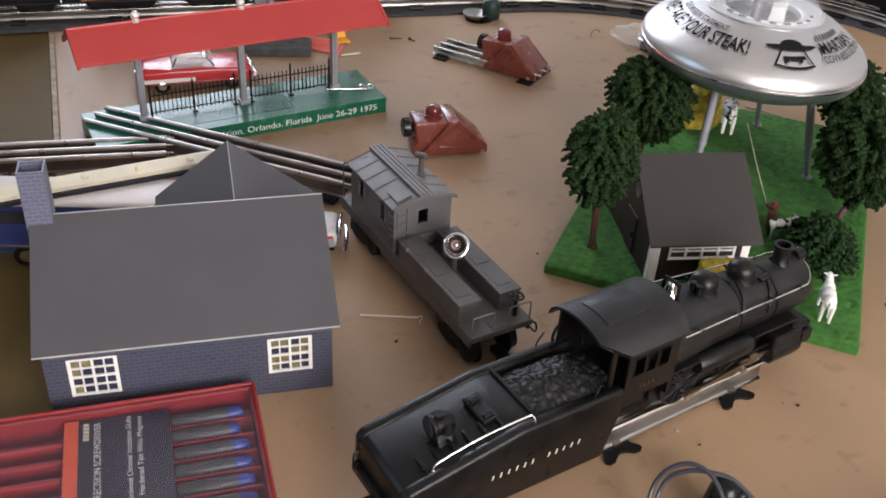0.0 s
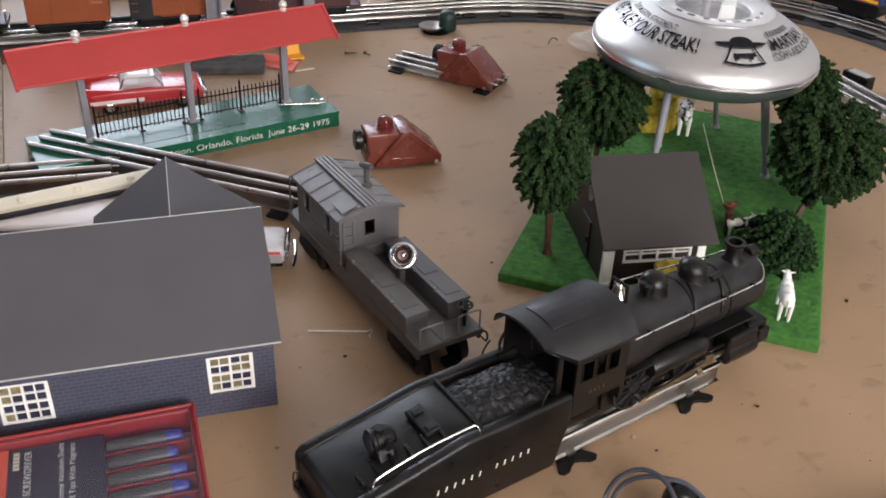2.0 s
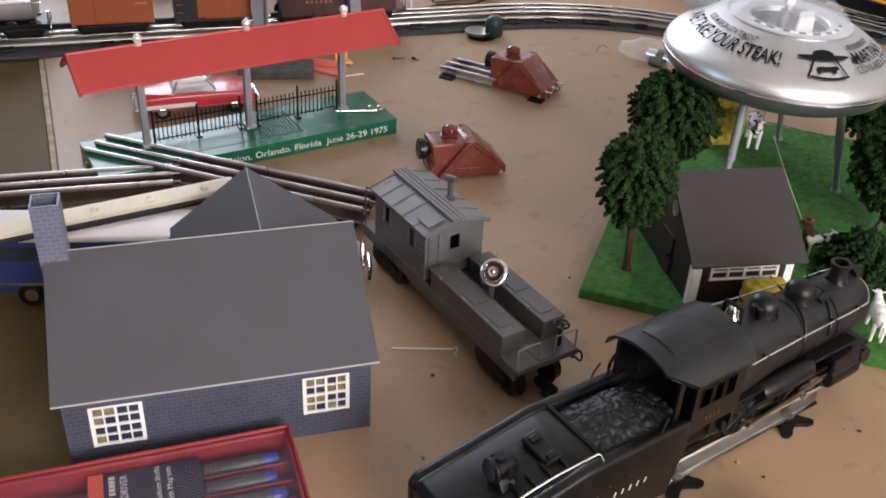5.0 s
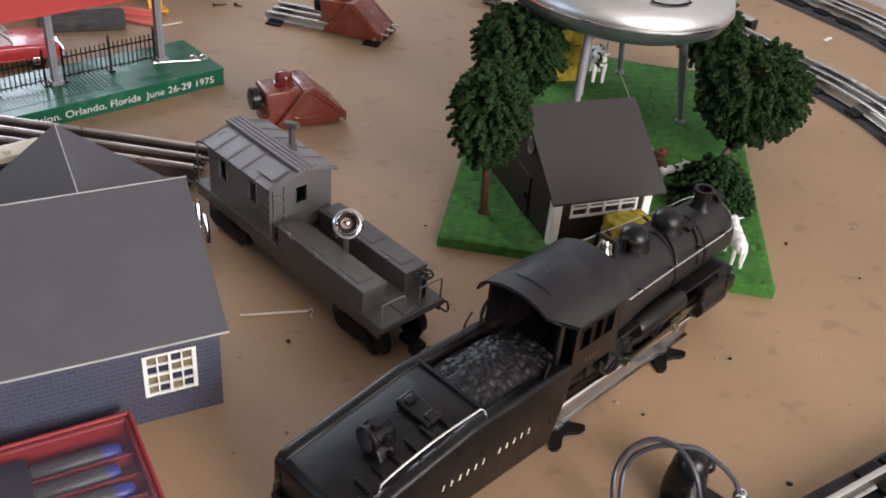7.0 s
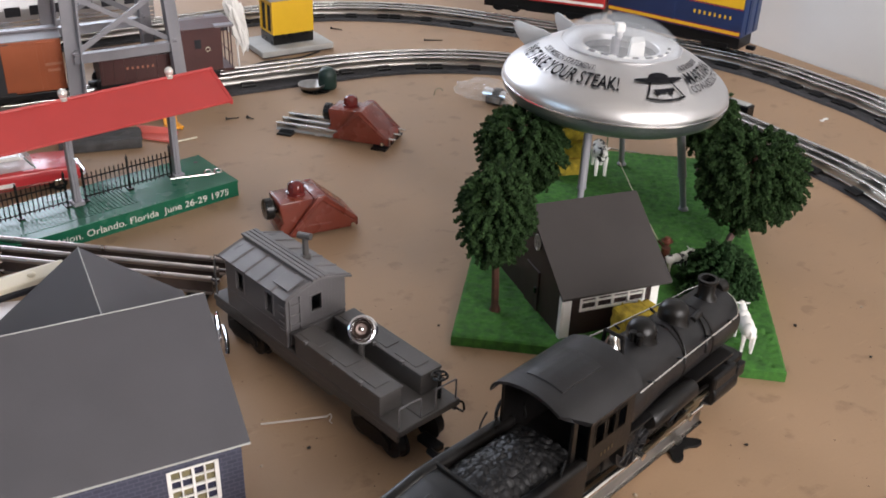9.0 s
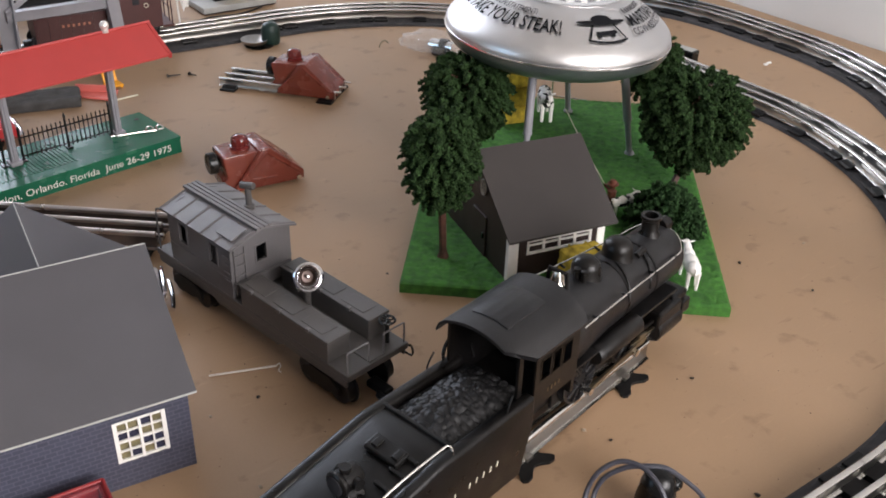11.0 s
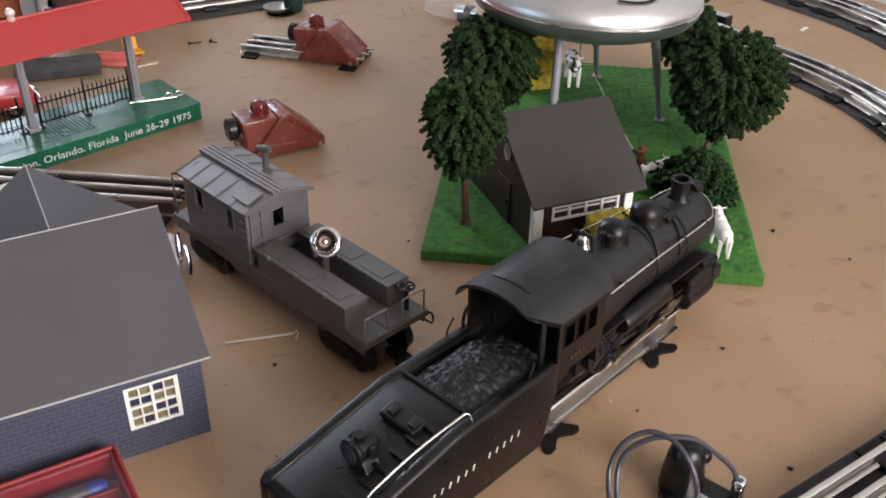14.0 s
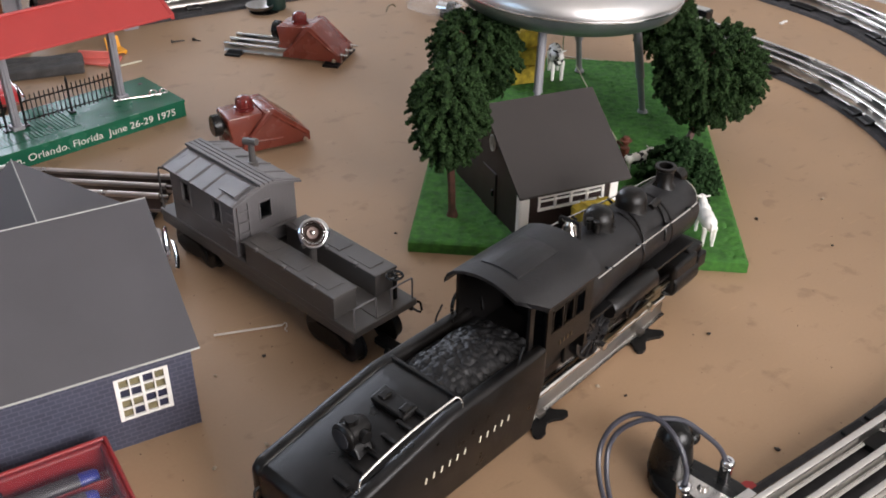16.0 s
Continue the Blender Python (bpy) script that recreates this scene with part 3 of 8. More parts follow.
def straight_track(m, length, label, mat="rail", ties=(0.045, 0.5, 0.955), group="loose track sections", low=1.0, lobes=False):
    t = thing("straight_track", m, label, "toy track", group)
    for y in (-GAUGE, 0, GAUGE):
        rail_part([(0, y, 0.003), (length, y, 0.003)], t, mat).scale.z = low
    tm = None
    for f in ties:
        if tm is None:
            tm = part("tie", tie_mesh(0.0246 if lobes else 0.0285, lobes=lobes), "tie", t)
            tm.location.x = f * length
        else:
            o = new("tie", tm.data)
            o.parent = t
            o.location.x = f * length
        if lobes:
            for y in (-GAUGE, GAUGE):
                part("rail_clip", box(f * length - 0.0032, f * length + 0.0032, y - 0.0046, y + 0.0046, 0.0030, 0.0066, 0.0008), "tyre_steel", t, "dull steel rail clip")
    for y in (-GAUGE, 0, GAUGE):
        part("pin", rod((length, y, 0.0175 * low), (length + 0.007, y, 0.0175 * low), 0.0011, 8), "wire", t)
    return t


LOW = 0.72


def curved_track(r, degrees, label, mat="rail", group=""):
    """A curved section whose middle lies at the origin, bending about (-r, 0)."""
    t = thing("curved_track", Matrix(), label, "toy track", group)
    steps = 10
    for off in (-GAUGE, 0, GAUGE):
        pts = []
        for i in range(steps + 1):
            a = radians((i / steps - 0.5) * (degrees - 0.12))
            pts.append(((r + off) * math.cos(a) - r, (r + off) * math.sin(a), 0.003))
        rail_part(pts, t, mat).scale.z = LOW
    data = None
    for f in (-0.42, 0.0, 0.42):
        a = radians(f * degrees)
        if data is None:
            o = part("tie", tie_mesh(), "tie", t)
            data = o.data
        else:
            o = new("tie", data)
            o.parent = t
        o.location = (r * math.cos(a) - r, r * math.sin(a), 0)
        o.rotation_euler.z = a + math.pi / 2
    return t


class Loop:
    """Track laid section by section from the front run, with the path of its centre line."""

    def __init__(self, a, b, group):
        self.a, self.b, self.way, self.group, self.path, self.kinds = a, b, 0.0, group, [(a, b, 0)], {}

    def place(self, key, build, m):
        self.kinds[key] = copy_thing(self.kinds[key], m) if key in self.kinds else build()
        self.kinds[key].matrix_world = m

    def straight(self, length, count=1):
        for _ in range(count):
            m = ROOM_M @ pose(self.a, self.b, 0.0036, 0, 0, self.way)
            self.place(length, lambda: straight_track(m, length - 0.0005, "straight three-rail tinplate track section on dark roadbed", group=self.group, low=LOW), m)
            w = radians(self.way)
            self.a, self.b = self.a + length * math.cos(w), self.b + length * math.sin(w)
            self.path.append((self.a, self.b, 0))

    def curve(self, r, degrees, count):
        for _ in range(count):
            w = radians(self.way)
            ca, cb = self.a - r * math.sin(w), self.b + r * math.cos(w)
            m = ROOM_M @ pose(ca, cb, 0.0036, 0, 0, self.way - 90 + degrees / 2) @ pose(r, 0, 0)
            self.place((r, degrees), lambda: curved_track(r, degrees, "curved three-rail tinplate track section on dark roadbed", group=self.group), m)
            for i in range(1, 7):
                q = radians(self.way - 90 + degrees * i / 6)
                self.path.append((ca + r * math.cos(q), cb + r * math.sin(q), 0))
            self.a, self.b = self.path[-1][:2]
            self.way += degrees


inner = Loop(-0.292, 0.259, "inner loop sections")
inner.straight(0.254, 3)
inner.curve(0.38, 22.5, 2)
inner.straight(0.07)
inner.curve(0.38, 22.5, 2)
inner.straight(0.1815)
inner.curve(0.36, 21.25, 4)
FAR_A, FAR_B = inner.a, inner.b
inner.straight(0.254, 6)
outer = Loop(-0.293, 0.160, "outer loop sections")
outer.straight(0.254, 3)
outer.curve(0.36, 22.5, 2)
outer.straight(0.198, 2)
outer.curve(0.36, 22.5, 2)
outer.straight(0.08)
outer.curve(0.36, 17.5, 2)
outer.straight(0.155, 2)
outer.curve(0.40, 18.333, 3)
outer.straight(0.254, 6)
E3B = outer.b


def far_run(a):
    """A place on the far run of the inner loop, turned along the rails."""
    return ROOM_M @ pose(a, FAR_B + (FAR_A - a) * math.tan(radians(5)), 0, 0, 0, -5)


def roadbed(path, w_in, w_out, da, db, name):
    low = path[0][1]
    pts = [(a + da * (b - low), b + db * (b - low), 0) for a, b, z in path]
    bm = sweep(pts, [(-w_out, 0.0004), (w_in, 0.0004), (w_in - 0.003, 0.0032), (-w_out + 0.003, 0.0032)])
    return structure(name, bm, "roadbed", "dark grey foam roadbed strip under the track")


roadbed(inner.path, 0.032, 0.031, 0.008, -0.012, "roadbed_inner")
roadbed(outer.path, 0.038, 0.036, 0.0, 0.0, "roadbed_outer")

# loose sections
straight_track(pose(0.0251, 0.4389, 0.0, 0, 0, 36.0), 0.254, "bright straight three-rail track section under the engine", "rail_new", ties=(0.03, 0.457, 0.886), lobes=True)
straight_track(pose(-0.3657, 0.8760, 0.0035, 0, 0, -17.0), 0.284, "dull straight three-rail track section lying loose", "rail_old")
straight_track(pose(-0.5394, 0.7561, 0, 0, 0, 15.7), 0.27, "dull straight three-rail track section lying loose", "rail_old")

# ---------------------------------------------------------------- station of printed card
st = thing("card_station", pose(-0.0677, 0.5289, 0, 0, 0, 17.7), "grey printed card station with white-framed windows", "model building")
L, D, H, RZ = 0.1865, 0.165, 0.0545, 0.110
ov, half = 0.0052, 0.0825


def wall_panel(x0, x1, z0, z1, holes, y0, y1, name="wall"):
    """A front wall with window openings, built of blocks round them."""
    bm = bmesh.new()
    xs = sorted({x0, x1, *[h for w in holes for h in w[:2]]})
    zs = sorted({z0, z1, *[h for w in holes for h in w[2:]]})
    vs = {}

    def at(x, y, z):
        k = (x, y, z)
        if k not in vs:
            vs[k] = bm.verts.new(k)
        return vs[k]

    for a, b in zip(xs, xs[1:]):
        for c, d in zip(zs, zs[1:]):
            if any(w[0] <= a and b <= w[1] and w[2] <= c and d <= w[3] for w in holes):
                continue
            bm.faces.new([at(a, y0, c), at(b, y0, c), at(b, y0, d), at(a, y0, d)])
    bmesh.ops.solidify(bm, geom=list(bm.faces), thickness=y0 - y1)
    bmesh.ops.recalc_face_normals(bm, faces=bm.faces)
    return part(name, bm, "brick_card", st)


WINS = [(-0.171, -0.1420, 0.0195, 0.0487), (-0.0428, -0.0152, 0.0200, 0.0480)]
wall_panel(-L, 0.0, 0.0, H, WINS, 0.0, 0.0018)
part("wall", box(-L, 0.0, D - 0.0018, D, 0.0, H), "brick_card", st)
for x in (-L, -0.0018):
    bm = prism([(0.0018, 0.0), (D - 0.0018, 0.0), (D - 0.0018, H), (D / 2, RZ - 0.002), (0.0018, H)], "x", x, x + 0.0018)
    part("gable_wall", bm, "brick_card", st)
for x0, x1, z0, z1 in WINS:
    win = part("window", box(x0, x1, 0.0030, 0.0036, z0, z1), "dark", st, "white sixteen-pane window")
    f = bmesh.new()
    t = 0.0014
    cols = [x0, x0 + (x1 - x0) * 0.25, (x0 + x1) / 2, x0 + (x1 - x0) * 0.75, x1]
    rows = [z0, z0 + (z1 - z0) * 0.25, (z0 + z1) / 2, z0 + (z1 - z0) * 0.75, z1]
    for i, x in enumerate(cols):
        w = 0.0016 if i in (0, 2, 4) else 0.0009
        box(x - w / 2 - (0.0004 if i in (0, 4) else 0), x + w / 2 + (0.0004 if i in (0, 4) else 0), -0.0006, 0.0012, z0 - 0.0008, z1 + 0.0008, bm=f)
    for i, z in enumerate(rows):
        w = 0.0016 if i in (0, 2, 4) else 0.0009
        box(x0 - 0.0008, x1 + 0.0008, -0.0004, 0.0010, z - w / 2, z + w / 2, bm=f)
    part("window_frame", f, "white", win)
    random.seed(int(x0 * -1000))
    for i in range(4):
        for j in range(4):
            lit = (i, j) in ((0, 0), (0, 2), (0, 3), (1, 3)) if x0 < -0.1 else (i, j) not in ((3, 0), (3, 1), (2, 1), (1, 2), (0, 2), (2, 3), (1, 0))
            bm = box(cols[i] + 0.0004, cols[i + 1] - 0.0004, 0.0014, 0.0022, rows[j] + 0.0004, rows[j + 1] - 0.0004)
            part("pane", bm, "yellow_print" if lit else "blue_print", win)
th = 0.0012
for s in (0, 1):
    y_e, y_r = (-0.0015, half) if s == 0 else (D + 0.0015, half)
    bm = prism([(y_e, H + 0.001), (y_r, RZ), (y_r, RZ - th), (y_e, H + 0.001 - th)], "x", -L - ov, ov)
    part("roof_panel", bm, "roof_card", st)
part("roof_edge", box(-L - ov, ov, -0.0021, -0.0015, H - 0.0001, H + 0.0010), "concrete", st, "white cut card edge")
# rear wing
wx, wend, slope = -0.0563, 0.1785, 0.775
wz = 0.1075
hw = 0.066
for s in (-1, 1):
    x_e = wx + s * hw
    bm = prism([(wx, wz), (x_e, wz - hw * slope), (x_e, wz - hw * slope - th), (wx, wz - th)], "y", 0.088, wend)
    part("roof_panel", bm, "roof_card", st)
part("ridge_crease", tube([(wx, 0.088, wz + 0.0002), (wx, wend, wz + 0.0002)], 0.0004, 2, 6), "concrete", st)
part("gable_wall", prism([(wx - hw + 0.004, 0), (wx + hw - 0.004, 0), (wx + hw - 0.004, wz - hw * slope), (wx, wz - 0.004), (wx - hw + 0.004, wz - hw * slope)], "y", wend - 0.006, wend - 0.0042), "brick_card", st)
part("ridge_crease", tube([(-L - ov, half, RZ + 0.0002), (ov, half, RZ + 0.0002)], 0.0004, 2, 6), "concrete", st)
# chimney
ch = bmesh.new()
cx0, cx1, cy0, cy1, cz = -0.1935, -0.1765, half - 0.006, half + 0.011, 0.146
for a, b, c, d in ((cx0, cx1, cy0, cy0 + 0.0012), (cx0, cx1, cy1 - 0.0012, cy1), (cx0, cx0 + 0.0012, cy0 + 0.0012, cy1 - 0.0012), (cx1 - 0.0012, cx1, cy0 + 0.0012, cy1 - 0.0012)):
    box(a, b, c, d, 0.06, cz, bm=ch)
part("chimney", ch, "brick_card", st)

# ---------------------------------------------------------------- station platform
pl = thing("station_platform", pose(-0.2331, 0.9275, 0, 0, 0, 32.3), "green plastic platform with red canopy and black fence", "toy platform")
PL, PW, PH = 0.1525, 0.0390, 0.0175
base = prism([(-PW, 0), (PW, 0), (PW - 0.0008, PH - 0.003), (PW + 0.0008, PH - 0.003), (PW + 0.0008, PH), (-PW - 0.0008, PH), (-PW - 0.0008, PH - 0.003), (-PW + 0.0008, PH - 0.003)],
             "x", -PL, PL, 0.0004)
base_ob = part("base", base, "green_plastic", pl)
for i in range(49):
    x = -0.1220 + i * 0.0036
    part("tread_rib", box(x, x + 0.0016, -0.026, 0.026, PH, PH + 0.0006), "green_plastic", base_ob)
bm = text_mesh("Orlando. Florida  June 26-29 1975", 0.0118)
xs = [v.co.x for v in bm.verts]
k = 0.1450 / (max(xs) - min(xs))
for v in bm.verts:
    v.co = Vector(((v.co.x - max(xs)) * k + PL - 0.012, -PW - 0.0012, v.co.y * 0.80 + 0.0052))
part("lettering", bm, "white_ink", base_ob, "white moulded lettering")
bm = text_mesh("tion.", 0.0118)
x1 = max(v.co.x for v in bm.verts)
for v in bm.verts:
    v.co = Vector(((v.co.x - x1) * k + PL - 0.012 - 0.1450 - 0.0040, -PW - 0.0012, v.co.y * 0.80 + 0.0052))
part("lettering", bm, "white_ink", base_ob, "white moulded lettering")
for i in range(12):
    x = PL - 0.012 - 0.1450 - 0.0260 - i * 0.0040
    part("letter_bar", box(x, x + 0.0016, -PW - 0.0012, -PW - 0.0002, 0.0052, 0.0105), "white_ink", base_ob, "white moulded letter bar")
part("hole", rod((PL - 0.012, 0.024, PH - 0.001), (PL - 0.012, 0.024, PH + 0.0003), 0.0022, 12), "dark", base_ob)
PN = 0.004
POSTS = (-0.0965, 0.007, 0.1095)
for x in POSTS:
    bm = box(x - 0.0032, x + 0.0032, PN - 0.0035, PN + 0.0035, PH, 0.112, 0.0006)
    box(x - 0.0055, x + 0.0055, PN - 0.006, PN + 0.006, PH, PH + 0.004, 0.0008, bm=bm)
    box(x - 0.0008, x + 0.0008, PN - 0.0045, PN - 0.0034, PH, 0.110, bm=bm)
    prism([(PN - 0.028, 0.0960), (PN, 0.116), (PN + 0.028, 0.0960), (PN + 0.003, 0.091), (PN - 0.003, 0.091)], "x", x - 0.0014, x + 0.0014, bm=bm)
    part("post", bm, "steel_grey", pl)
CZ0, CZ1, CW = 0.0985, 0.1200, 0.037
can = bmesh.new()
for s in (-1, 1):
    prism([(PN, CZ1), (PN + s * CW, CZ0), (PN + s * CW, CZ0 - 0.0022), (PN, CZ1 - 0.003)], "x", -0.156, 0.157, 0.0003, bm=can)
canopy = part("canopy", can, "red_roof", pl)
for x in (-0.156, 0.156):
    b2 = bmesh.new()
    for s in (-1, 1):
        prism([(PN, CZ1 + 0.001), (PN + s * CW, CZ0 + 0.001), (PN + s * CW, CZ0 - 0.004), (PN, CZ1 - 0.005)], "x", x - 0.0016, x + 0.0016, 0.0003, bm=b2)
    part("end_trim", b2, "red_roof", canopy)
part("ridge_cap", tube([(-0.157, PN, CZ1), (0.158, PN, CZ1)], 0.0016, 2), "red_roof", canopy)
for x in POSTS:
    part("finial", lathe([(0, 0.0092), (0.0022, 0.0086), (0.0040, 0.0066), (0.0044, 0.0046), (0.0038, 0.0026), (0.0026, 0.0012), (0.0034, 0.0004), (0.0034, -0.002), (0, -0.002)],
         Matrix.Translation((x + 0.003, PN, CZ1 + 0.0012)), 16), "bulb", canopy, "pale frosted lamp finial", smooth=True)
for x0, x1 in ((-0.089, -0.002), (0.0155, 0.1035)):
    fe = part("fence", rod((x0, PN, PH + 0.0235), (x1, PN, PH + 0.0235), 0.0008, 6), "black_plastic", pl)
    part("fence_rail", rod((x0, PN, PH + 0.0055), (x1, PN, PH + 0.0055), 0.0007, 6), "black_plastic", fe)
    n = 20
    for i in range(n + 1):
        x = x0 + (x1 - x0) * i / n
        if i in (0, n // 2, n):
            bm = rod((x, PN, PH), (x, PN, PH + 0.033), 0.0012, 8)
            rod((x, PN, PH + 0.033), (x, PN, PH + 0.0375), 0.0015, 8, bm, 0.0)
            box(x - 0.0025, x + 0.0025, PN - 0.003, PN + 0.003, PH, PH + 0.002, bm=bm)
            part("fence_post", bm, "black_plastic", fe)
        else:
            bm = rod((x, PN, PH + 0.003), (x, PN, PH + 0.0275), 0.00055, 6)
            rod((x, PN, PH + 0.0275), (x, PN, PH + 0.0300), 0.0008, 6, bm, 0.0)
            part("picket", bm, "black_plastic", fe)
# key-like rod with two loops lying on the platform
kb = thing("wire_hook", pose(-0.2331, 0.9275, 0, 0, 0, 32.3) @ pose(0.100, 0.001, PH, 0, 0, -21), "small bright wire key with two loops on the platform", "hardware")
part("shank", rod((0, 0, 0.0012), (0.044, 0, 0.0012), 0.0008, 8), "wire", kb)
for x in (0.0375, 0.0470):
    ring = [(x + 0.0036 * math.cos(a), 0.0050 * math.sin(a), 0.0020 + 0.0022 * abs(math.sin(a))) for a in [2 * math.pi * i / 16 for i in range(17)]]
    part("loop", tube(ring, 0.0007, 1, 6), "wire", kb)

# ---------------------------------------------------------------- steam engine
TRAIN = pose(0.1218, 0.5118, 0, 0, 0, 36.6)
TENDER = pose(0.1253, 0.5119, 0, 0, 0, 35.3)
RT = 0.0195
en = thing("steam_locomotive", TRAIN, "black die-cast toy steam switcher with dusty cab roof", "toy locomotive")


def along_x(profile, x, y, z, seg=32, bm=None):
    return lathe(profile, Matrix.Translation((x, y, z)) @ pose(0, 0, 0, 0, 90, 0), seg, bm)


# wagon-top boiler: x, radius and height of the axis
TAPER = [(0.022, 0.0275, 0.0725), (0.040, 0.0268, 0.0722), (0.058, 0.0245, 0.0715), (0.076, 0.0226, 0.0708), (0.120, 0.0216, 0.0702), (0.164, 0.0208, 0.0698), (0.1675, 0.0196, 0.0698), (0.1690, 0.0160, 0.0698)]


def boiler_at(x):
    """Radius and axis height of the boiler at a place along it."""
    for (x0, r0, z0), (x1, r1, z1) in zip(TAPER, TAPER[1:]):
        if x <= x1:
            k = (x - x0) / (x1 - x0)
            return r0 + (r1 - r0) * k, z0 + (z1 - z0) * k
    return TAPER[-1][1:]


def boiler_top(x):
    return sum(boiler_at(x))


bm = bmesh.new()
rings = [[bm.verts.new((x, r * math.cos(2 * math.pi * i / 40), z + r * math.sin(2 * math.pi * i / 40))) for i in range(40)] for x, r, z in TAPER]
for a, b in zip(rings, rings[1:]):
    for i in range(40):
        bm.faces.new((a[i], a[(i + 1) % 40], b[(i + 1) % 40], b[i]))
bm.faces.new(rings[0])
bm.faces.new(rings[-1])
bmesh.ops.recalc_face_normals(bm, faces=bm.faces)
boiler = part("boiler", bm, "engine_roof", en, smooth=True)
for x in (0.092, 0.128):
    r, z = boiler_at(x)
    part("boiler_band", along_x([(r - 0.001, 0), (r + 0.0005, 0.0002), (r + 0.0005, 0.0016), (r - 0.001, 0.0018)], x, 0, z), "engine", boiler)
part("smokebox_door", along_x([(0, 0), (0.0145, 0), (0.0138, 0.0022), (0.006, 0.0040), (0, 0.0042)], 0.1690, 0, 0.0694), "engine", boiler, smooth=True)
part("headlamp", along_x([(0, 0), (0.0052, 0), (0.0052, 0.008), (0.0044, 0.0088), (0, 0.0088)], 0.164, 0, boiler_top(0.160) - 0.001, 18), "engine", boiler, smooth=True)
part("chimney", lathe([(0.0085, -0.004), (0.0078, 0.0), (0.0058, 0.003), (0.0058, 0.0115), (0.0070, 0.0125), (0.0070, 0.0145), (0.0048, 0.0145), (0.0044, 0.003), (0, 0.003)],
     Matrix.Translation((0.1490, 0, boiler_top(0.149) - 0.001)), 24), "engine", boiler, smooth=True)
for x, r, h in ((0.0715, 0.0096, 0.0135), (0.1085, 0.0100, 0.0130)):
    part("dome", lathe([(r + 0.0022, -0.0035), (r, 0.0002), (r, h * 0.42), (r * 0.93, h * 0.64), (r * 0.72, h * 0.86), (r * 0.38, h * 0.98), (0, h)],
         Matrix.Translation((x, 0, boiler_top(x) - 0.0012)), 28), "engine", boiler, smooth=True)
for y in (-0.0035, 0.0015):
    part("safety_valve", lathe([(0.0018, 0), (0.0018, 0.006), (0.0024, 0.0065), (0.0024, 0.008), (0, 0.0085)], Matrix.Translation((0.0610, y - 0.002, boiler_top(0.061) - 0.001)), 10), "engine", boiler, smooth=True)
part("generator", rod((0.1175, -0.0095, boiler_top(0.118) - 0.0020), (0.1280, -0.0085, boiler_top(0.128) - 0.0010), 0.0024, 12), "engine", boiler)
bell = part("bell_bracket", box(0.0392, 0.0409, -0.0060, 0.0060, boiler_top(0.040) - 0.001, boiler_top(0.040) + 0.0012), "engine", boiler)
for y in (-0.0072, 0.0072):
    part("bell_arm", rod((0.0400, y, boiler_top(0.040)), (0.0400, y * 0.9, boiler_top(0.040) + 0.0105), 0.0014, 6), "engine", bell)
part("bell_yoke", rod((0.0400, -0.0068, boiler_top(0.040) + 0.0112), (0.0400, 0.0068, boiler_top(0.040) + 0.0112), 0.0013, 6), "engine", bell)
part("bell", lathe([(0, 0.0112), (0.0026, 0.0108), (0.0038, 0.0080), (0.0044, 0.0040), (0.0062, 0.0012), (0.0056, 0.0010), (0, 0.002)], Matrix.Translation((0.0400, 0, boiler_top(0.040))), 20), "wire", bell, "bright steel bell", smooth=True)
# cab with arched roof
CW2 = 0.0285


def arch(half, z_edge, z_top, n=12):
    return [(half * (1 - 2 * i / n), z_edge + (z_top - z_edge) * (1 - abs(1 - 2 * i / n) ** 2.1)) for i in range(n + 1)]


ROOF_Y = [(0.0305, 0.0930), (0.0270, 0.0990), (0.0215, 0.1040), (0.0140, 0.1071), (0.0065, 0.1087), (0.0, 0.1091)]
outer = ROOF_Y + [(-y, z) for y, z in ROOF_Y[-2::-1]]
inner_a = [(y * 0.985, z - 0.0020) for y, z in outer]
roof = prism(outer + inner_a[::-1], "x", -0.0385, 0.030, 0.0)
for v in roof.verts:
    if v.co.x < 0 and abs(v.co.y) > 0.0235:
        v.co.x += (0.020 if v.co.y < 0 else 0.003) * (abs(v.co.y) - 0.0235) / 0.007
cabroof = part("cab_roof", roof, "engine_roof", en, "dusty black arched cab roof", smooth=True)
hatch = [(0.0130, 0.1057), (0.0130, 0.1082), (0.0060, 0.1096), (0.0, 0.1100), (-0.0060, 0.1096), (-0.0130, 0.1082), (-0.0130, 0.1057)]
part("roof_hatch", prism(hatch, "x", -0.0255, 0.0105, 0.0006), "engine_roof", cabroof, smooth=True)
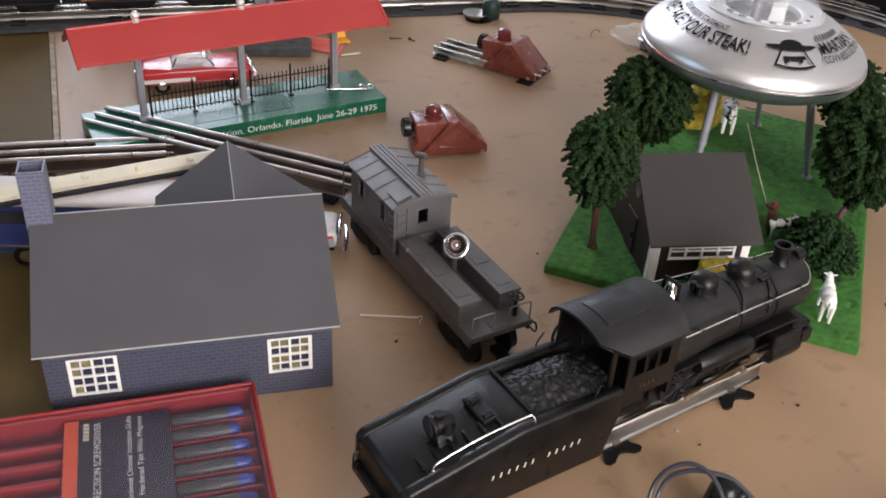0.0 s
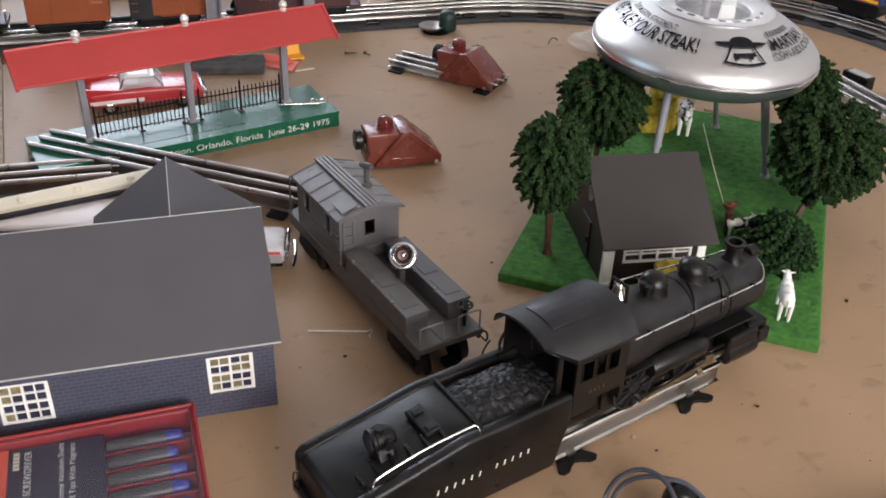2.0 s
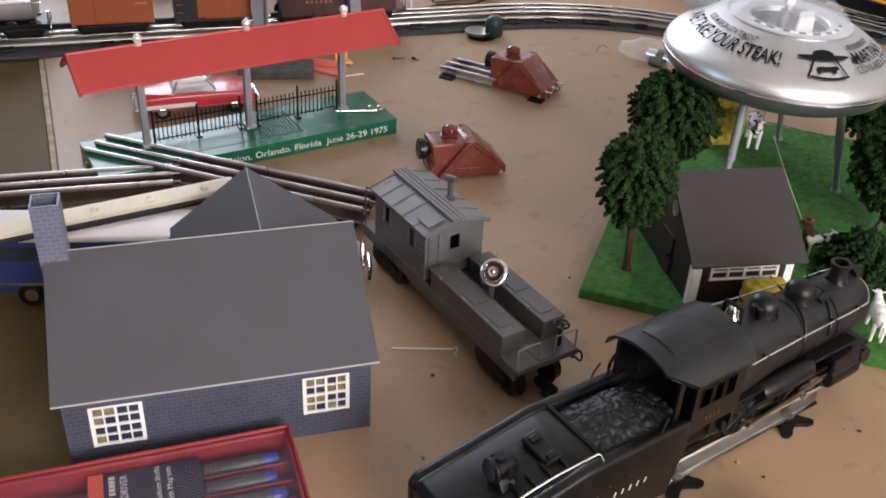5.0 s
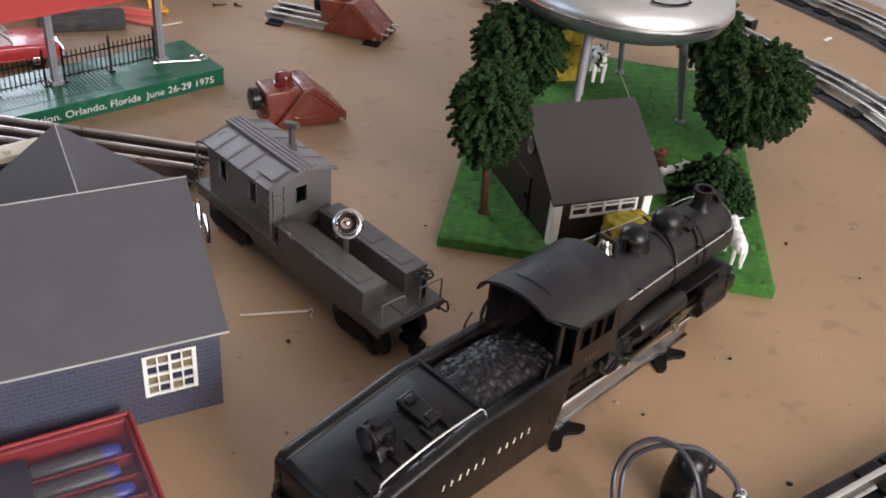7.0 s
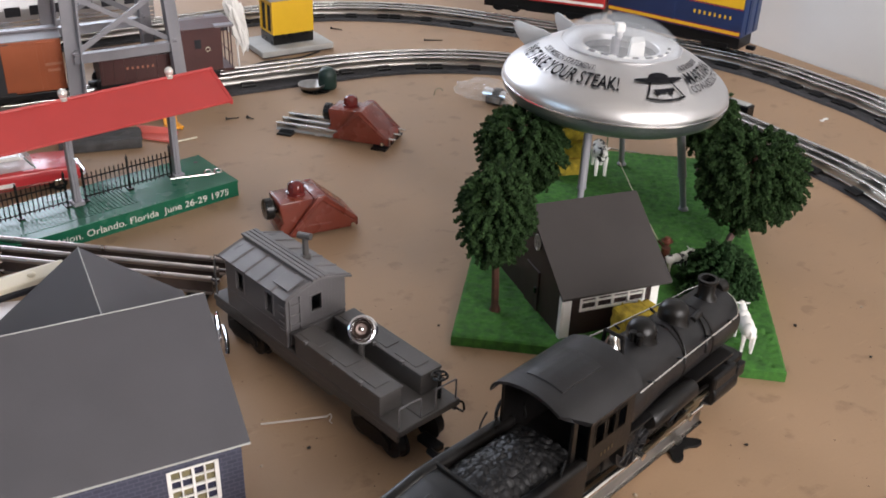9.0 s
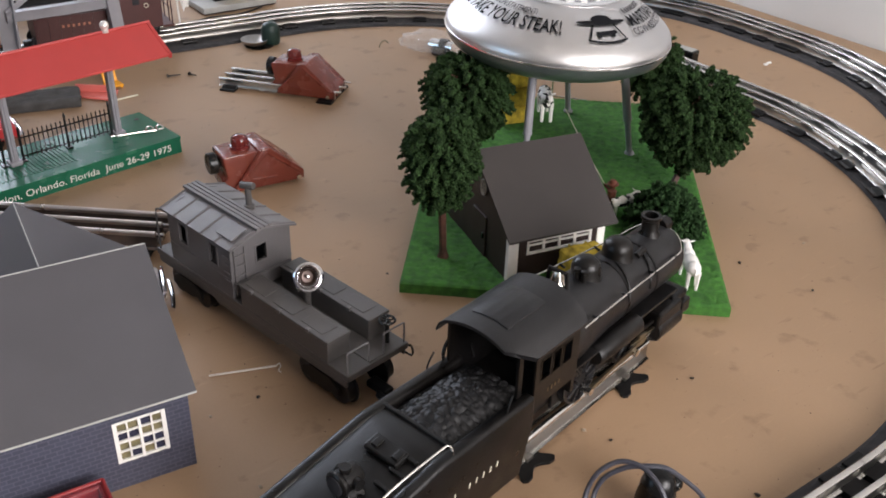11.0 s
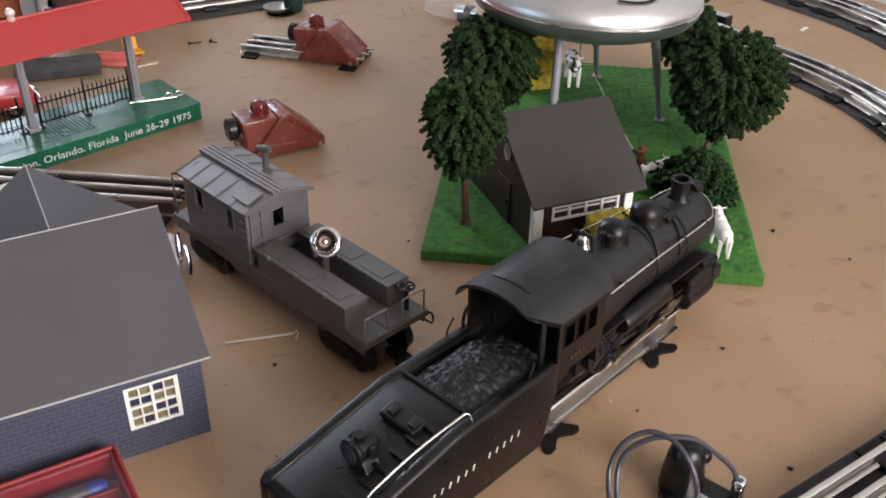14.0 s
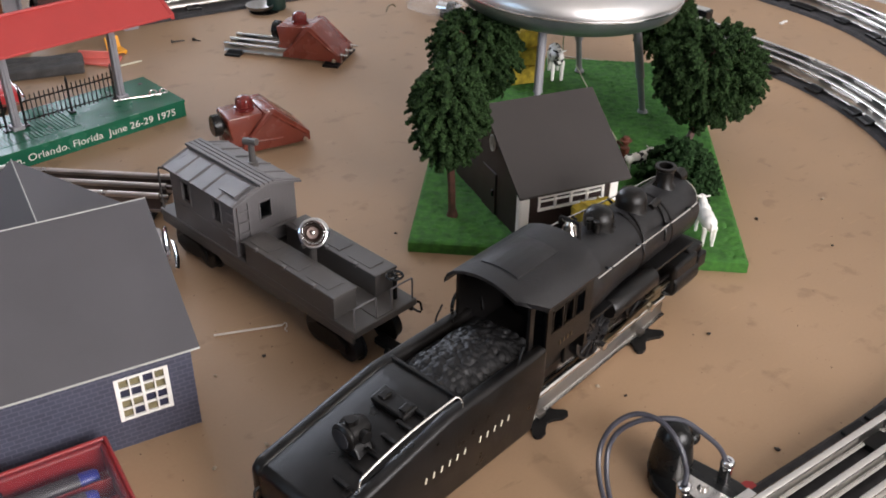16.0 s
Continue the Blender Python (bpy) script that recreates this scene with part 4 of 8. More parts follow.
for s in (-1, 1):
    y0, y1 = sorted((s * CW2, s * (CW2 - 0.0016)))
    bm = bmesh.new()
    zb, zw0, zw1, zt = 0.0540, 0.0715, 0.0870, 0.0945
    box(-0.017, 0.026, y0, y1, zb, zw0, bm=bm)
    box(-0.017, 0.026, y0, y1, zw1, zt, bm=bm)
    for a, b in ((-0.017, -0.0125), (-0.0025, -0.0010), (0.0075, 0.0090), (0.0185, 0.026)):
        box(a, b, y0, y1, zw0, zw1, bm=bm)
    side = part("cab_side", bm, "engine", en)
    for a, b in ((-0.0125, -0.0025), (-0.0010, 0.0075), (0.0090, 0.0185)):
        f = bmesh.new()
        yy = sorted((s * (CW2 + 0.0004), s * (CW2 - 0.0004)))
        for q in ((a, b, zw0, zw0 + 0.0008), (a, b, zw1 - 0.0008, zw1), (a, a + 0.0008, zw0, zw1), (b - 0.0008, b, zw0, zw1)):
            box(q[0], q[1], yy[0], yy[1], q[2], q[3], bm=f)
        part("window_frame", f, "engine", side)
    if s < 0:
        for i in range(4):
            part("number_bar", box(-0.004 + i * 0.0036, -0.0028 + i * 0.0036, -CW2 - 0.0003, -CW2, 0.0600, 0.0628), "brass", side, "dull number bar")
    if s > 0:
        part("cab_curtain", box(-0.0262, 0.0245, CW2 - 0.0032, CW2 - 0.0018, 0.050, 0.0920), "engine", en, "black inner cab side")
    part("cab_post", box(-0.0300, -0.0262, *sorted((s * 0.0260, s * 0.0240)), 0.046, 0.0970), "engine", en)
    part("grab_iron", tube([(-0.0385, s * (CW2 + 0.0002), 0.052), (-0.0430, s * (CW2 + 0.001), 0.060), (-0.0430, s * (CW2 + 0.001), 0.070), (-0.0385, s * (CW2 + 0.0002), 0.078)], 0.0006, 4, 6), "engine", en)
part("cab_front", prism(arch(CW2 - 0.0016, 0.0905, 0.1040)[::1] + [(-CW2 + 0.0016, 0.041), (CW2 - 0.0016, 0.041)], "x", 0.0245, 0.0275), "engine", en)
part("cab_floor", box(-0.034, 0.0245, -CW2 + 0.004, CW2 - 0.004, 0.0505, 0.0525), "engine", en)
bh = part("backhead", along_x([(0, 0), (0.0185, 0), (0.0185, 0.012), (0, 0.012)], 0.0125, 0, 0.066, 20), "engine", en, smooth=True)
for y, z in ((-0.006, 0.075), (0.007, 0.073), (0.0, 0.064)):
    part("gauge", along_x([(0, -0.0012), (0.0022, -0.0012), (0.0026, 0), (0.0026, 0.001)], 0.0120, y, z, 12), "brass", bh)
# running gear
for s in (-1, 1):
    ys = sorted((s * 0.0175, s * 0.0275))
    part("running_board", box(0.020, 0.150, ys[0], ys[1], 0.0560, 0.0578, 0.0004), "engine", en)
    part("air_tank", along_x([(0, 0), (0.0062, 0.0004), (0.0074, 0.0025), (0.0074, 0.0485), (0.0062, 0.0506), (0, 0.051)], 0.052, s * 0.0240, 0.0520, 18), "engine", en, smooth=True)
    part("steam_chest", box(0.128, 0.158, *sorted((s * 0.0150, s * 0.0290)), 0.0235, 0.0465, 0.0022), "engine", en)
    part("cylinder", along_x([(0, 0), (0.0085, 0), (0.0095, 0.0010), (0.0095, 0.0290), (0.0085, 0.030), (0, 0.030)], 0.1285, s * 0.0215, 0.0315, 20), "engine", en, smooth=True)
    part("valve_link", box(0.090, 0.130, *sorted((s * 0.0225, s * 0.0245)), 0.0385, 0.0410, 0.0004), "engine", en)
    part("slide_bar", box(0.100, 0.130, *sorted((s * 0.0235, s * 0.0255)), 0.0345, 0.0358, 0.0003), "brass", en)
    part("crosshead", box(0.108, 0.116, *sorted((s * 0.0235, s * 0.0262)), 0.0295, 0.0385, 0.0006), "brass", en, "tarnished brass crosshead")
    part("piston_rod", rod((0.112, s * 0.0245, 0.0322), (0.130, s * 0.0245, 0.0322), 0.0011, 8), "wire", en)
    for x in (0.045, 0.100):
        w = part("driving_wheel", lathe([(0.0040, -0.0022), (0.0165, -0.0022), (0.0192, -0.0030), (0.0192, -0.0040), (0.0178, -0.0036), (0.0175, 0.0028), (0.0160, 0.0034), (0.0150, 0.0020), (0.0060, 0.0020), (0.0050, 0.0036), (0, 0.0036)],
                 Matrix.Translation((x, s * 0.0178, RT + 0.0175)) @ pose(0, 0, 0, -90 * s, 0, 0), 30), "wheel", en, smooth=True)
        part("wheel_rim", lathe([(0.0178, 0.0029), (0.0180, 0.0033), (0.0164, 0.0038), (0.0160, 0.0034)], Matrix.Translation((x, s * 0.0178, RT + 0.0175)) @ pose(0, 0, 0, -90 * s, 0, 0), 30), "rust", w, "worn dark wheel rim", smooth=True)
        for i in range(12):
            a = 2 * math.pi * i / 12
            part("spoke", rod((x + 0.005 * math.cos(a), s * 0.0220, RT + 0.0175 + 0.005 * math.sin(a)), (x + 0.0155 * math.cos(a), s * 0.0218, RT + 0.0175 + 0.0155 * math.sin(a)), 0.0009, 6), "wheel", w)
        part("crank_pin", rod((x + 0.002, s * 0.022, RT + 0.0095), (x + 0.002, s * 0.0290, RT + 0.0095), 0.0026, 10), "wire", w)
    part("side_rod", box(0.045, 0.104, *sorted((s * 0.0248, s * 0.0262)), RT + 0.0078, RT + 0.0112, 0.0005), "brass", en, "tarnished flat side rod")
    bm = sweep([(0.047, s * 0.0272, RT + 0.0100), (0.116, s * 0.0258, 0.0335)], [(-0.0006, -0.0014), (0.0006, -0.0014), (0.0006, 0.0014), (-0.0006, 0.0014)])
    part("main_rod", bm, "brass", en, "tarnished main rod")
    part("axle_box", box(0.022, 0.128, *sorted((s * 0.0135, s * 0.0160)), RT + 0.004, 0.053, 0.0008), "engine", en)
    for i in range(4):
        part("spring_hanger", box(0.036 + i * 0.021, 0.046 + i * 0.021, *sorted((s * 0.016, s * 0.0222)), 0.0415, 0.0465, 0.0012), "engine", en)
part("frame", box(-0.030, 0.165, -0.0132, 0.0132, RT + 0.006, 0.046, 0.001), "engine", en)
part("pilot_beam", box(0.160, 0.172, -0.0285, 0.0285, 0.0300, 0.0410, 0.0015), "engine", en)
part("pilot_step", prism([(0.160, 0.030), (0.178, 0.030), (0.182, 0.0205), (0.160, 0.0205)], "y", -0.022, 0.022, 0.001), "engine", en)
part("front_deck", box(0.150, 0.170, -0.026, 0.026, 0.0415, 0.0480, 0.002), "engine", en)
part("front_coupler", box(0.176, 0.190, -0.005, 0.005, 0.0235, 0.0290, 0.002), "engine", en)
HANDRAIL = [(0.0285, -0.0295, 0.0885), (0.060, -0.0272, 0.0865), (0.100, -0.0245, 0.0838), (0.150, -0.0215, 0.0805), (0.1610, -0.0196, 0.0815), (0.1672, -0.0120, 0.0862), (0.1690, 0.0, 0.0885)]
part("handrail", tube(HANDRAIL + [(x, -y, z) for x, y, z in HANDRAIL[-2::-1]], 0.00055, 6, 6), "wire", en, "bright wire handrail round the boiler")
for x in (0.045, 0.082, 0.120, 0.150):
    k = (x - 0.0285) / (0.150 - 0.0285)
    y, z = 0.0295 - 0.0080 * k, 0.0885 - 0.0080 * k
    for s in (-1, 1):
        part("rail_stanchion", rod((x, s * (y - 0.004), z - 0.0015), (x, s * (y + 0.0008), z), 0.0010, 6), "engine", en)
for x, a0 in ((0.118, 0), (0.092, 10)):
    pts = []
    for i in range(7):
        r, z = boiler_at(x + 0.006 * i / 6)
        a = radians(a0 + 65 * i / 6)
        pts.append((x + 0.006 * i / 6, -(r + 0.0006) * math.cos(a), z + (r + 0.0006) * math.sin(a)))
    part("sand_pipe", tube(pts, 0.0008, 3, 6), "engine", en)
part("firebox", box(0.022, 0.060, -0.0205, 0.0205, 0.046, 0.072, 0.004), "engine", en)

# ---------------------------------------------------------------- tender with sloping back
td = thing("tender", TENDER, "black slope-backed toy tender with moulded coal load", "toy tender")
T0, TK, T1, TW = -0.179, -0.099, -0.0225, 0.0312
ZS, ZB, ZR = 0.0275, 0.0690, 0.0550
side_poly = [(T0, 0.0215), (T0 + 0.030, 0.0150), (T1 - 0.0095, 0.0150), (T1, 0.0470), (T1, ZB), (TK, ZB), (T0 + 0.004, ZR), (T0, ZR - 0.004)]
for s in (-1, 1):
    sd = part("side", prism(side_poly, "y", *sorted((s * TW, s * (TW - 0.0085))), 0.0036, seg=3), "engine", td, smooth=True)
    if s < 0:
        for x0, n in ((-0.1200, 6), (-0.0790, 5)):
            for i in range(n):
                x = x0 + i * 0.0058
                z = 0.0400
                part("letter_bar", prism([(x, z - 0.0018), (x + 0.0010, z - 0.0018), (x + 0.0018, z + 0.0018), (x + 0.0008, z + 0.0018)], "y", -TW - 0.0003, -TW + 0.0002), "cream_ink", sd, "cream letter bar")
body_poly = [(T0 + 0.0006, ZS + 0.001), (T1 - 0.001, ZS + 0.001), (T1 - 0.001, ZB - 0.012), (TK + 0.013, ZB - 0.012), (TK + 0.013, ZB - 0.0012), (TK, ZB - 0.0012), (T0 + 0.004, ZR - 0.0012), (T0 + 0.0006, ZR - 0.005)]
part("body", prism(body_poly, "y", -TW + 0.004, TW - 0.004, 0.0015), "engine", td, smooth=True)
part("bunker_back", prism([(TK + 0.011, ZB - 0.010), (TK + 0.0145, ZB - 0.010), (TK + 0.0140, ZB + 0.0002), (TK + 0.0115, ZB + 0.0002)], "y", -TW + 0.005, TW - 0.005, 0.0006), "engine", td)
coal = bmesh.new()
nx, ny = 110, 80
noise.seed_set(7)
lump_rng = np.random.default_rng(17)
lumps = np.column_stack((TK + 0.014 + lump_rng.random(900) * (T1 - TK - 0.013), (lump_rng.random(900) - 0.5) * 2 * TW, 0.0012 + 0.0016 * lump_rng.random(900) ** 1.5, 0.36 + 0.36 * lump_rng.random(900)))
grid = {}
for i in range(nx + 1):
    for j in range(ny + 1):
        u, v = i / nx, j / ny
        x, y = TK + 0.014 + u * (T1 - TK - 0.013), (v - 0.5) * 2 * (TW - 0.0082)
        p = Vector((x * 300, y * 300, 0))
        crown = 0.0095 * (1 - abs(2 * v - 1) ** 2.2) * (0.35 + 0.65 * min(1, 3 * (1 - u), 4 * u + 0.3))
        dist = np.hypot(lumps[:, 0] - x, lumps[:, 1] - y)
        top = np.sqrt(np.maximum(0, lumps[:, 2] ** 2 - dist ** 2)) * lumps[:, 3]
        h = ZB - 0.0074 + crown + float(top.max()) + 0.0003 * noise.noise(p * 1.5)
        grid[i, j] = coal.verts.new((x, y, h))
for i in range(nx):
    for j in range(ny):
        coal.faces.new((grid[i, j], grid[i + 1, j], grid[i + 1, j + 1], grid[i, j + 1]))
part("coal_load", coal, "coal", td, "glossy black moulded coal load", smooth=True)


def slope_z(x):
    return ZR + (ZB - ZR) * (x - T0 - 0.004) / (TK - T0 - 0.004)


sl = math.degrees(math.atan2(ZB - ZR, TK - T0 - 0.004))
part("water_hatch", box(-0.0055, 0.0055, -0.012, 0.012, 0, 0.0042, 0.0012), "engine", td).matrix_local = pose(-0.111, -0.0015, slope_z(-0.111) - 0.001, 0, -sl, 0)
for y in (-0.0075, 0.0075):
    part("hatch_hinge", box(-0.003, 0.003, -0.0022, 0.0022, 0.004, 0.0058, 0.0006), "engine", td).matrix_local = pose(-0.111, y - 0.003, slope_z(-0.111) - 0.001, 0, -sl, 0)
lamp = part("rear_lamp", along_x([(0, 0), (0.0048, 0), (0.0058, 0.0008), (0.0058, 0.0020), (0.0050, 0.003), (0.0050, 0.0105), (0.004, 0.012), (0, 0.0122)], -0.1475, 0.000, slope_z(-0.140) + 0.0072, 20), "engine", td, "black rear lamp with dark lens", smooth=True)
part("lens", along_x([(0, 0), (0.0040, 0.0004), (0.0043, 0.0012)], -0.1482, 0.000, slope_z(-0.140) + 0.0072, 16), "dark", lamp)
part("lamp_cap", rod((-0.142, 0.000, slope_z(-0.140) + 0.011), (-0.142, 0.000, slope_z(-0.140) + 0.0138), 0.0024, 12), "engine", lamp)
part("lamp_bracket", prism([(-0.0080, 0.0), (0.0066, 0.0), (0.0045, 0.0040), (0.0030, 0.0062), (-0.0040, 0.0062), (-0.0058, 0.0040)], "x", -0.1455, -0.1375, 0.0008), "engine", lamp).location.z = slope_z(-0.140) - 0.001
for y in (-0.0068, 0.0060):
    part("side_lens", rod((-0.1405, y * 0.6, slope_z(-0.140) + 0.0075), (-0.1405, y, slope_z(-0.140) + 0.0075), 0.0026, 12), "engine", lamp, smooth=True)
LAMP_M = pose(-0.138, -0.002, slope_z(-0.140) - 0.0035) @ Matrix.Scale(1.3, 4) @ pose(0.140, 0.0, -slope_z(-0.140) + 0.001)
lamp.matrix_local = LAMP_M
for i in range(6):
    x = -0.160 + i * 0.0105
    part("step_rung", box(-0.0011, 0.0011, -0.0048, 0.0048, 0.0, 0.0022, 0.0004), "engine", td).matrix_local = pose(x, -0.0155, slope_z(x) - 0.0002, 0, -sl, 0)
part("handrail", tube([(-0.0900, -0.0292, ZB - 0.0030), (-0.0905, -0.0285, ZB + 0.0035), (-0.0925, -0.0272, ZB + 0.0062), (-0.0970, -0.0268, ZB + 0.0062), (-0.125, -0.0262, slope_z(-0.125) + 0.0085), (-0.152, -0.0258, slope_z(-0.152) + 0.0076), (-0.1575, -0.0258, slope_z(-0.1575) + 0.0050), (-0.1585, -0.0258, slope_z(-0.1585) - 0.001)], 0.0006, 6, 6), "wire", td, "bright wire handrail")
part("underframe", box(T0 + 0.006, T1 - 0.004, -0.021, 0.021, 0.0225, ZS + 0.001, 0.001), "engine", td)
for xc in (-0.143, -0.058):
    tr = part("truck", box(xc - 0.021, xc + 0.021, -0.0205, 0.0205, 0.0255, 0.0290, 0.001), "engine", td)
    for s in (-1, 1):
        part("side_frame", box(xc - 0.022, xc + 0.022, *sorted((s * 0.0215, s * 0.0245)), 0.0225, 0.0320, 0.0022), "engine", tr)
        for x in (xc - 0.0135, xc + 0.0135):
            part("wheel", lathe([(0, -0.0025), (0.0085, -0.0025), (0.0100, -0.0032), (0.0100, -0.0042), (0.0088, -0.0038), (0.0085, 0.0025), (0.0070, 0.0028), (0.003, 0.0016), (0, 0.0022)],
                 Matrix.Translation((x, s * 0.0175, RT + 0.0085)) @ pose(0, 0, 0, -90 * s, 0, 0), 22), "wheel", tr, smooth=True)
            part("journal_box", box(x - 0.0035, x + 0.0035, *sorted((s * 0.0235, s * 0.0275)), 0.0235, 0.0300, 0.0012), "engine", tr)
part("rear_beam", box(T0 - 0.003, T0 + 0.004, -0.029, 0.029, 0.0235, 0.0310, 0.0015), "engine", td)
cp = part("rear_coupler", box(T0 - 0.022, T0 - 0.002, -0.0045, 0.0045, 0.0205, 0.0255, 0.0012), "engine", td)
part("knuckle", tube([(T0 - 0.018, -0.0065, 0.023), (T0 - 0.026, -0.0065, 0.023), (T0 - 0.029, -0.001, 0.023), (T0 - 0.026, 0.0040, 0.023)], 0.0028, 4, 8), "engine", cp, smooth=True)
part("lift_pin", rod((T0 - 0.020, 0.0, 0.0250), (T0 - 0.020, 0.0, 0.0335), 0.0016, 8), "engine", cp)
for s in (-1, 1):
    part("rear_grab_iron", tube([(T0 - 0.0005, s * 0.024, 0.033), (T0 - 0.0035, s * 0.024, 0.034), (T0 - 0.0035, s * 0.024, 0.041), (T0 - 0.0005, s * 0.024, 0.042)], 0.0006, 3, 6), "engine", td)
part("tender_hose", tube([(T1 - 0.006, 0.0255, 0.060), (T1 - 0.0125, 0.0285, 0.069), (T1 - 0.0085, 0.0300, 0.0785), (T1 + 0.0020, 0.0300, 0.0800), (T1 + 0.0100, 0.0285, 0.0730), (T1 + 0.0120, 0.0262, 0.060)], 0.0012, 6, 6), "engine", td)

# ---------------------------------------------------------------- grey work caboose
cbm = pose(-0.0390, 0.6961, 0, 0, 0, -56.0)
cb = thing("work_caboose", cbm, "grey plastic toy work caboose with silver searchlight", "toy train car")
DK = 0.0360
deck = prism([(-0.060, -0.0265), (0.1585, -0.0265), (0.1585, 0.0265), (-0.060, 0.0265)], "z", 0.0310, DK, 0.0008)
part("deck", deck, "dark_grey", cb)
for s in (-1, 1):
    bm = box(-0.058, 0.156, *sorted((s * 0.0262, s * 0.0240)), 0.0255, 0.0315, 0.0006)
    prism([(0.000, 0.0262), (0.096, 0.0262), (0.082, 0.0190), (0.014, 0.0190)], "y", *sorted((s * 0.0235, s * 0.0215)), 0.0004, bm=bm)
    part("side_sill", bm, "dark_grey", cb)
# cab
CB0, CB1, CBW, CBE = -0.0385, 0.0375, 0.0258, 0.0775
roofz = 0.0855


def cab_wall(bm, axis, face, t, a0, a1, z0, z1, holes):
    xs = sorted({a0, a1, *[q for h in holes for q in h[:2]]})
    for a, b in zip(xs, xs[1:]):
        cut = [h for h in holes if h[0] <= a and b <= h[1]]
        spans = [(z0, cut[0][2]), (cut[0][3], z1)] if cut else [(z0, z1)]
        for lo, hi in spans:
            f0, f1 = sorted((face, face + t))
            box(*((a, b, f0, f1) if axis == "x" else (f0, f1, a, b)), lo, hi, bm=bm)
    return bm


cab = part("cab", box(CB0, CB1, -CBW, CBW, DK, DK + 0.002), "grey_plastic", cb)
for s in (-1, 1):
    holes = [(-0.0245, -0.0150, 0.0565, 0.0718), (0.0128, 0.0222, 0.0565, 0.0718)]
    w = part("cab_side", cab_wall(bmesh.new(), "x", s * CBW, -s * 0.0016, CB0, CB1, DK + 0.002, CBE, holes), "siding", cab)
    for a, b, lo, hi in holes:
        f = bmesh.new()
        yy = sorted((s * (CBW + 0.0006), s * (CBW - 0.0004)))
        for q in ((a - 0.001, b + 0.001, lo - 0.001, lo), (a - 0.001, b + 0.001, hi, hi + 0.001), (a - 0.001, a, lo, hi), (b, b + 0.001, lo, hi)):
            box(q[0], q[1], yy[0], yy[1], q[2], q[3], bm=f)
        part("window_frame", f, "grey_plastic", w)
    part("batten", box(CB0, CB1, *sorted((s * (CBW + 0.0005), s * (CBW - 0.0002))), 0.0505, 0.0515), "grey_plastic", w)
    for k2 in range(4):
        part("ladder_rung", box(CB1 - 0.0075, CB1 - 0.0015, *sorted((s * (CBW + 0.0011), s * (CBW + 0.0002))), 0.049 + k2 * 0.0062, 0.0498 + k2 * 0.0062), "grey_plastic", w)
for face, t in ((CB1, -0.0016), (CB0, 0.0016)):
    holes = [(-0.0044, 0.0044, 0.0572, 0.0700)]
    bm = cab_wall(bmesh.new(), "y", face, t, -CBW + 0.0016, CBW - 0.0016, DK + 0.002, CBE, holes)
    f0, f1 = sorted((face, face + t))
    prism([(-CBW, CBE), (CBW, CBE), (CBW * 0.5, roofz - 0.003), (0, roofz - 0.0012), (-CBW * 0.5, roofz - 0.003)], "x", f0, f1, bm=bm)
    w = part("cab_end", bm, "siding", cab)
    f = bmesh.new()
    xx = sorted((face + (0.0006 if t < 0 else -0.0006), face))
    for q in ((-0.0054, 0.0054, 0.0562, 0.0572), (-0.0054, 0.0054, 0.0700, 0.0710), (-0.0054, -0.0044, 0.0572, 0.0700), (0.0044, 0.0054, 0.0572, 0.0700)):
        box(xx[0], xx[1], q[0], q[1], q[2], q[3], bm=f)
    part("window_frame", f, "grey_plastic", w)
    if t < 0:
        for z in (0.0435, 0.0520, 0.0600, 0.0680):
            part("ladder_rung", box(face + 0.0002, face + 0.0014, -0.0225, -0.0145, z, z + 0.0011), "grey_plastic", w)
        for y in (-0.0228, -0.0142):
            part("ladder_rail", box(face + 0.0002, face + 0.0014, y - 0.0005, y + 0.0005, DK + 0.003, 0.074), "grey_plastic", w)
        part("tool_board", box(face, face + 0.0030, -0.0240, 0.0240, DK + 0.002, DK + 0.012, 0.0006), "grey_plastic", w)
RW, R0, R1 = 0.0283, -0.0440, 0.0425
rp = [(RW * (2 * i / 10 - 1), 0.0772 + (roofz - 0.0772) * (1 - abs(2 * i / 10 - 1) ** 1.12)) for i in range(11)]
roof_ob = part("cab_roof", prism(rp + [(y, z - 0.0014) for y, z in rp[::-1]], "x", R0, R1, 0.0), "grey_plastic", cab)
for i in range(6):
    x = R0 + 0.001 + i * (R1 - R0 - 0.0032) / 5
    for s in (-1, 1):
        pts = [(x, y, z + 0.0001) for y, z in rp if y * s >= 0.003]
        pts = pts if s > 0 else pts[::-1]
        part("roof_seam", sweep(pts, [(-0.0008, 0), (0.0008, 0), (0.0005, 0.0009), (-0.0005, 0.0009)], up=(1, 0, 0)), "grey_plastic", roof_ob)
for y in (-0.0052, -0.0018, 0.0018, 0.0052):
    part("roof_walk_plank", box(R0 - 0.0015, R1 + 0.0015, y - 0.0014, y + 0.0014, roofz - 0.0004, roofz + 0.0016, 0.0003), "grey_plastic", roof_ob)
hz2 = math.atan2(roofz - 0.0772, RW)
hp = part("roof_hatch", box(-0.0085, 0.0085, -0.0070, 0.0070, 0.0, 0.0009, 0.0002), "grey_plastic", roof_ob)
hp.matrix_local = pose(R1 - 0.0150, -RW * 0.55, 0.0772 + (roofz - 0.0772) * 0.45 + 0.0010, math.degrees(hz2), 0, 0)
for i in range(6):
    part("hatch_rib", box(-0.0080 + i * 0.0030, -0.0068 + i * 0.0030, -0.0064, 0.0064, 0.0009, 0.0014), "grey_plastic", roof_ob).matrix_local = hp.matrix_local
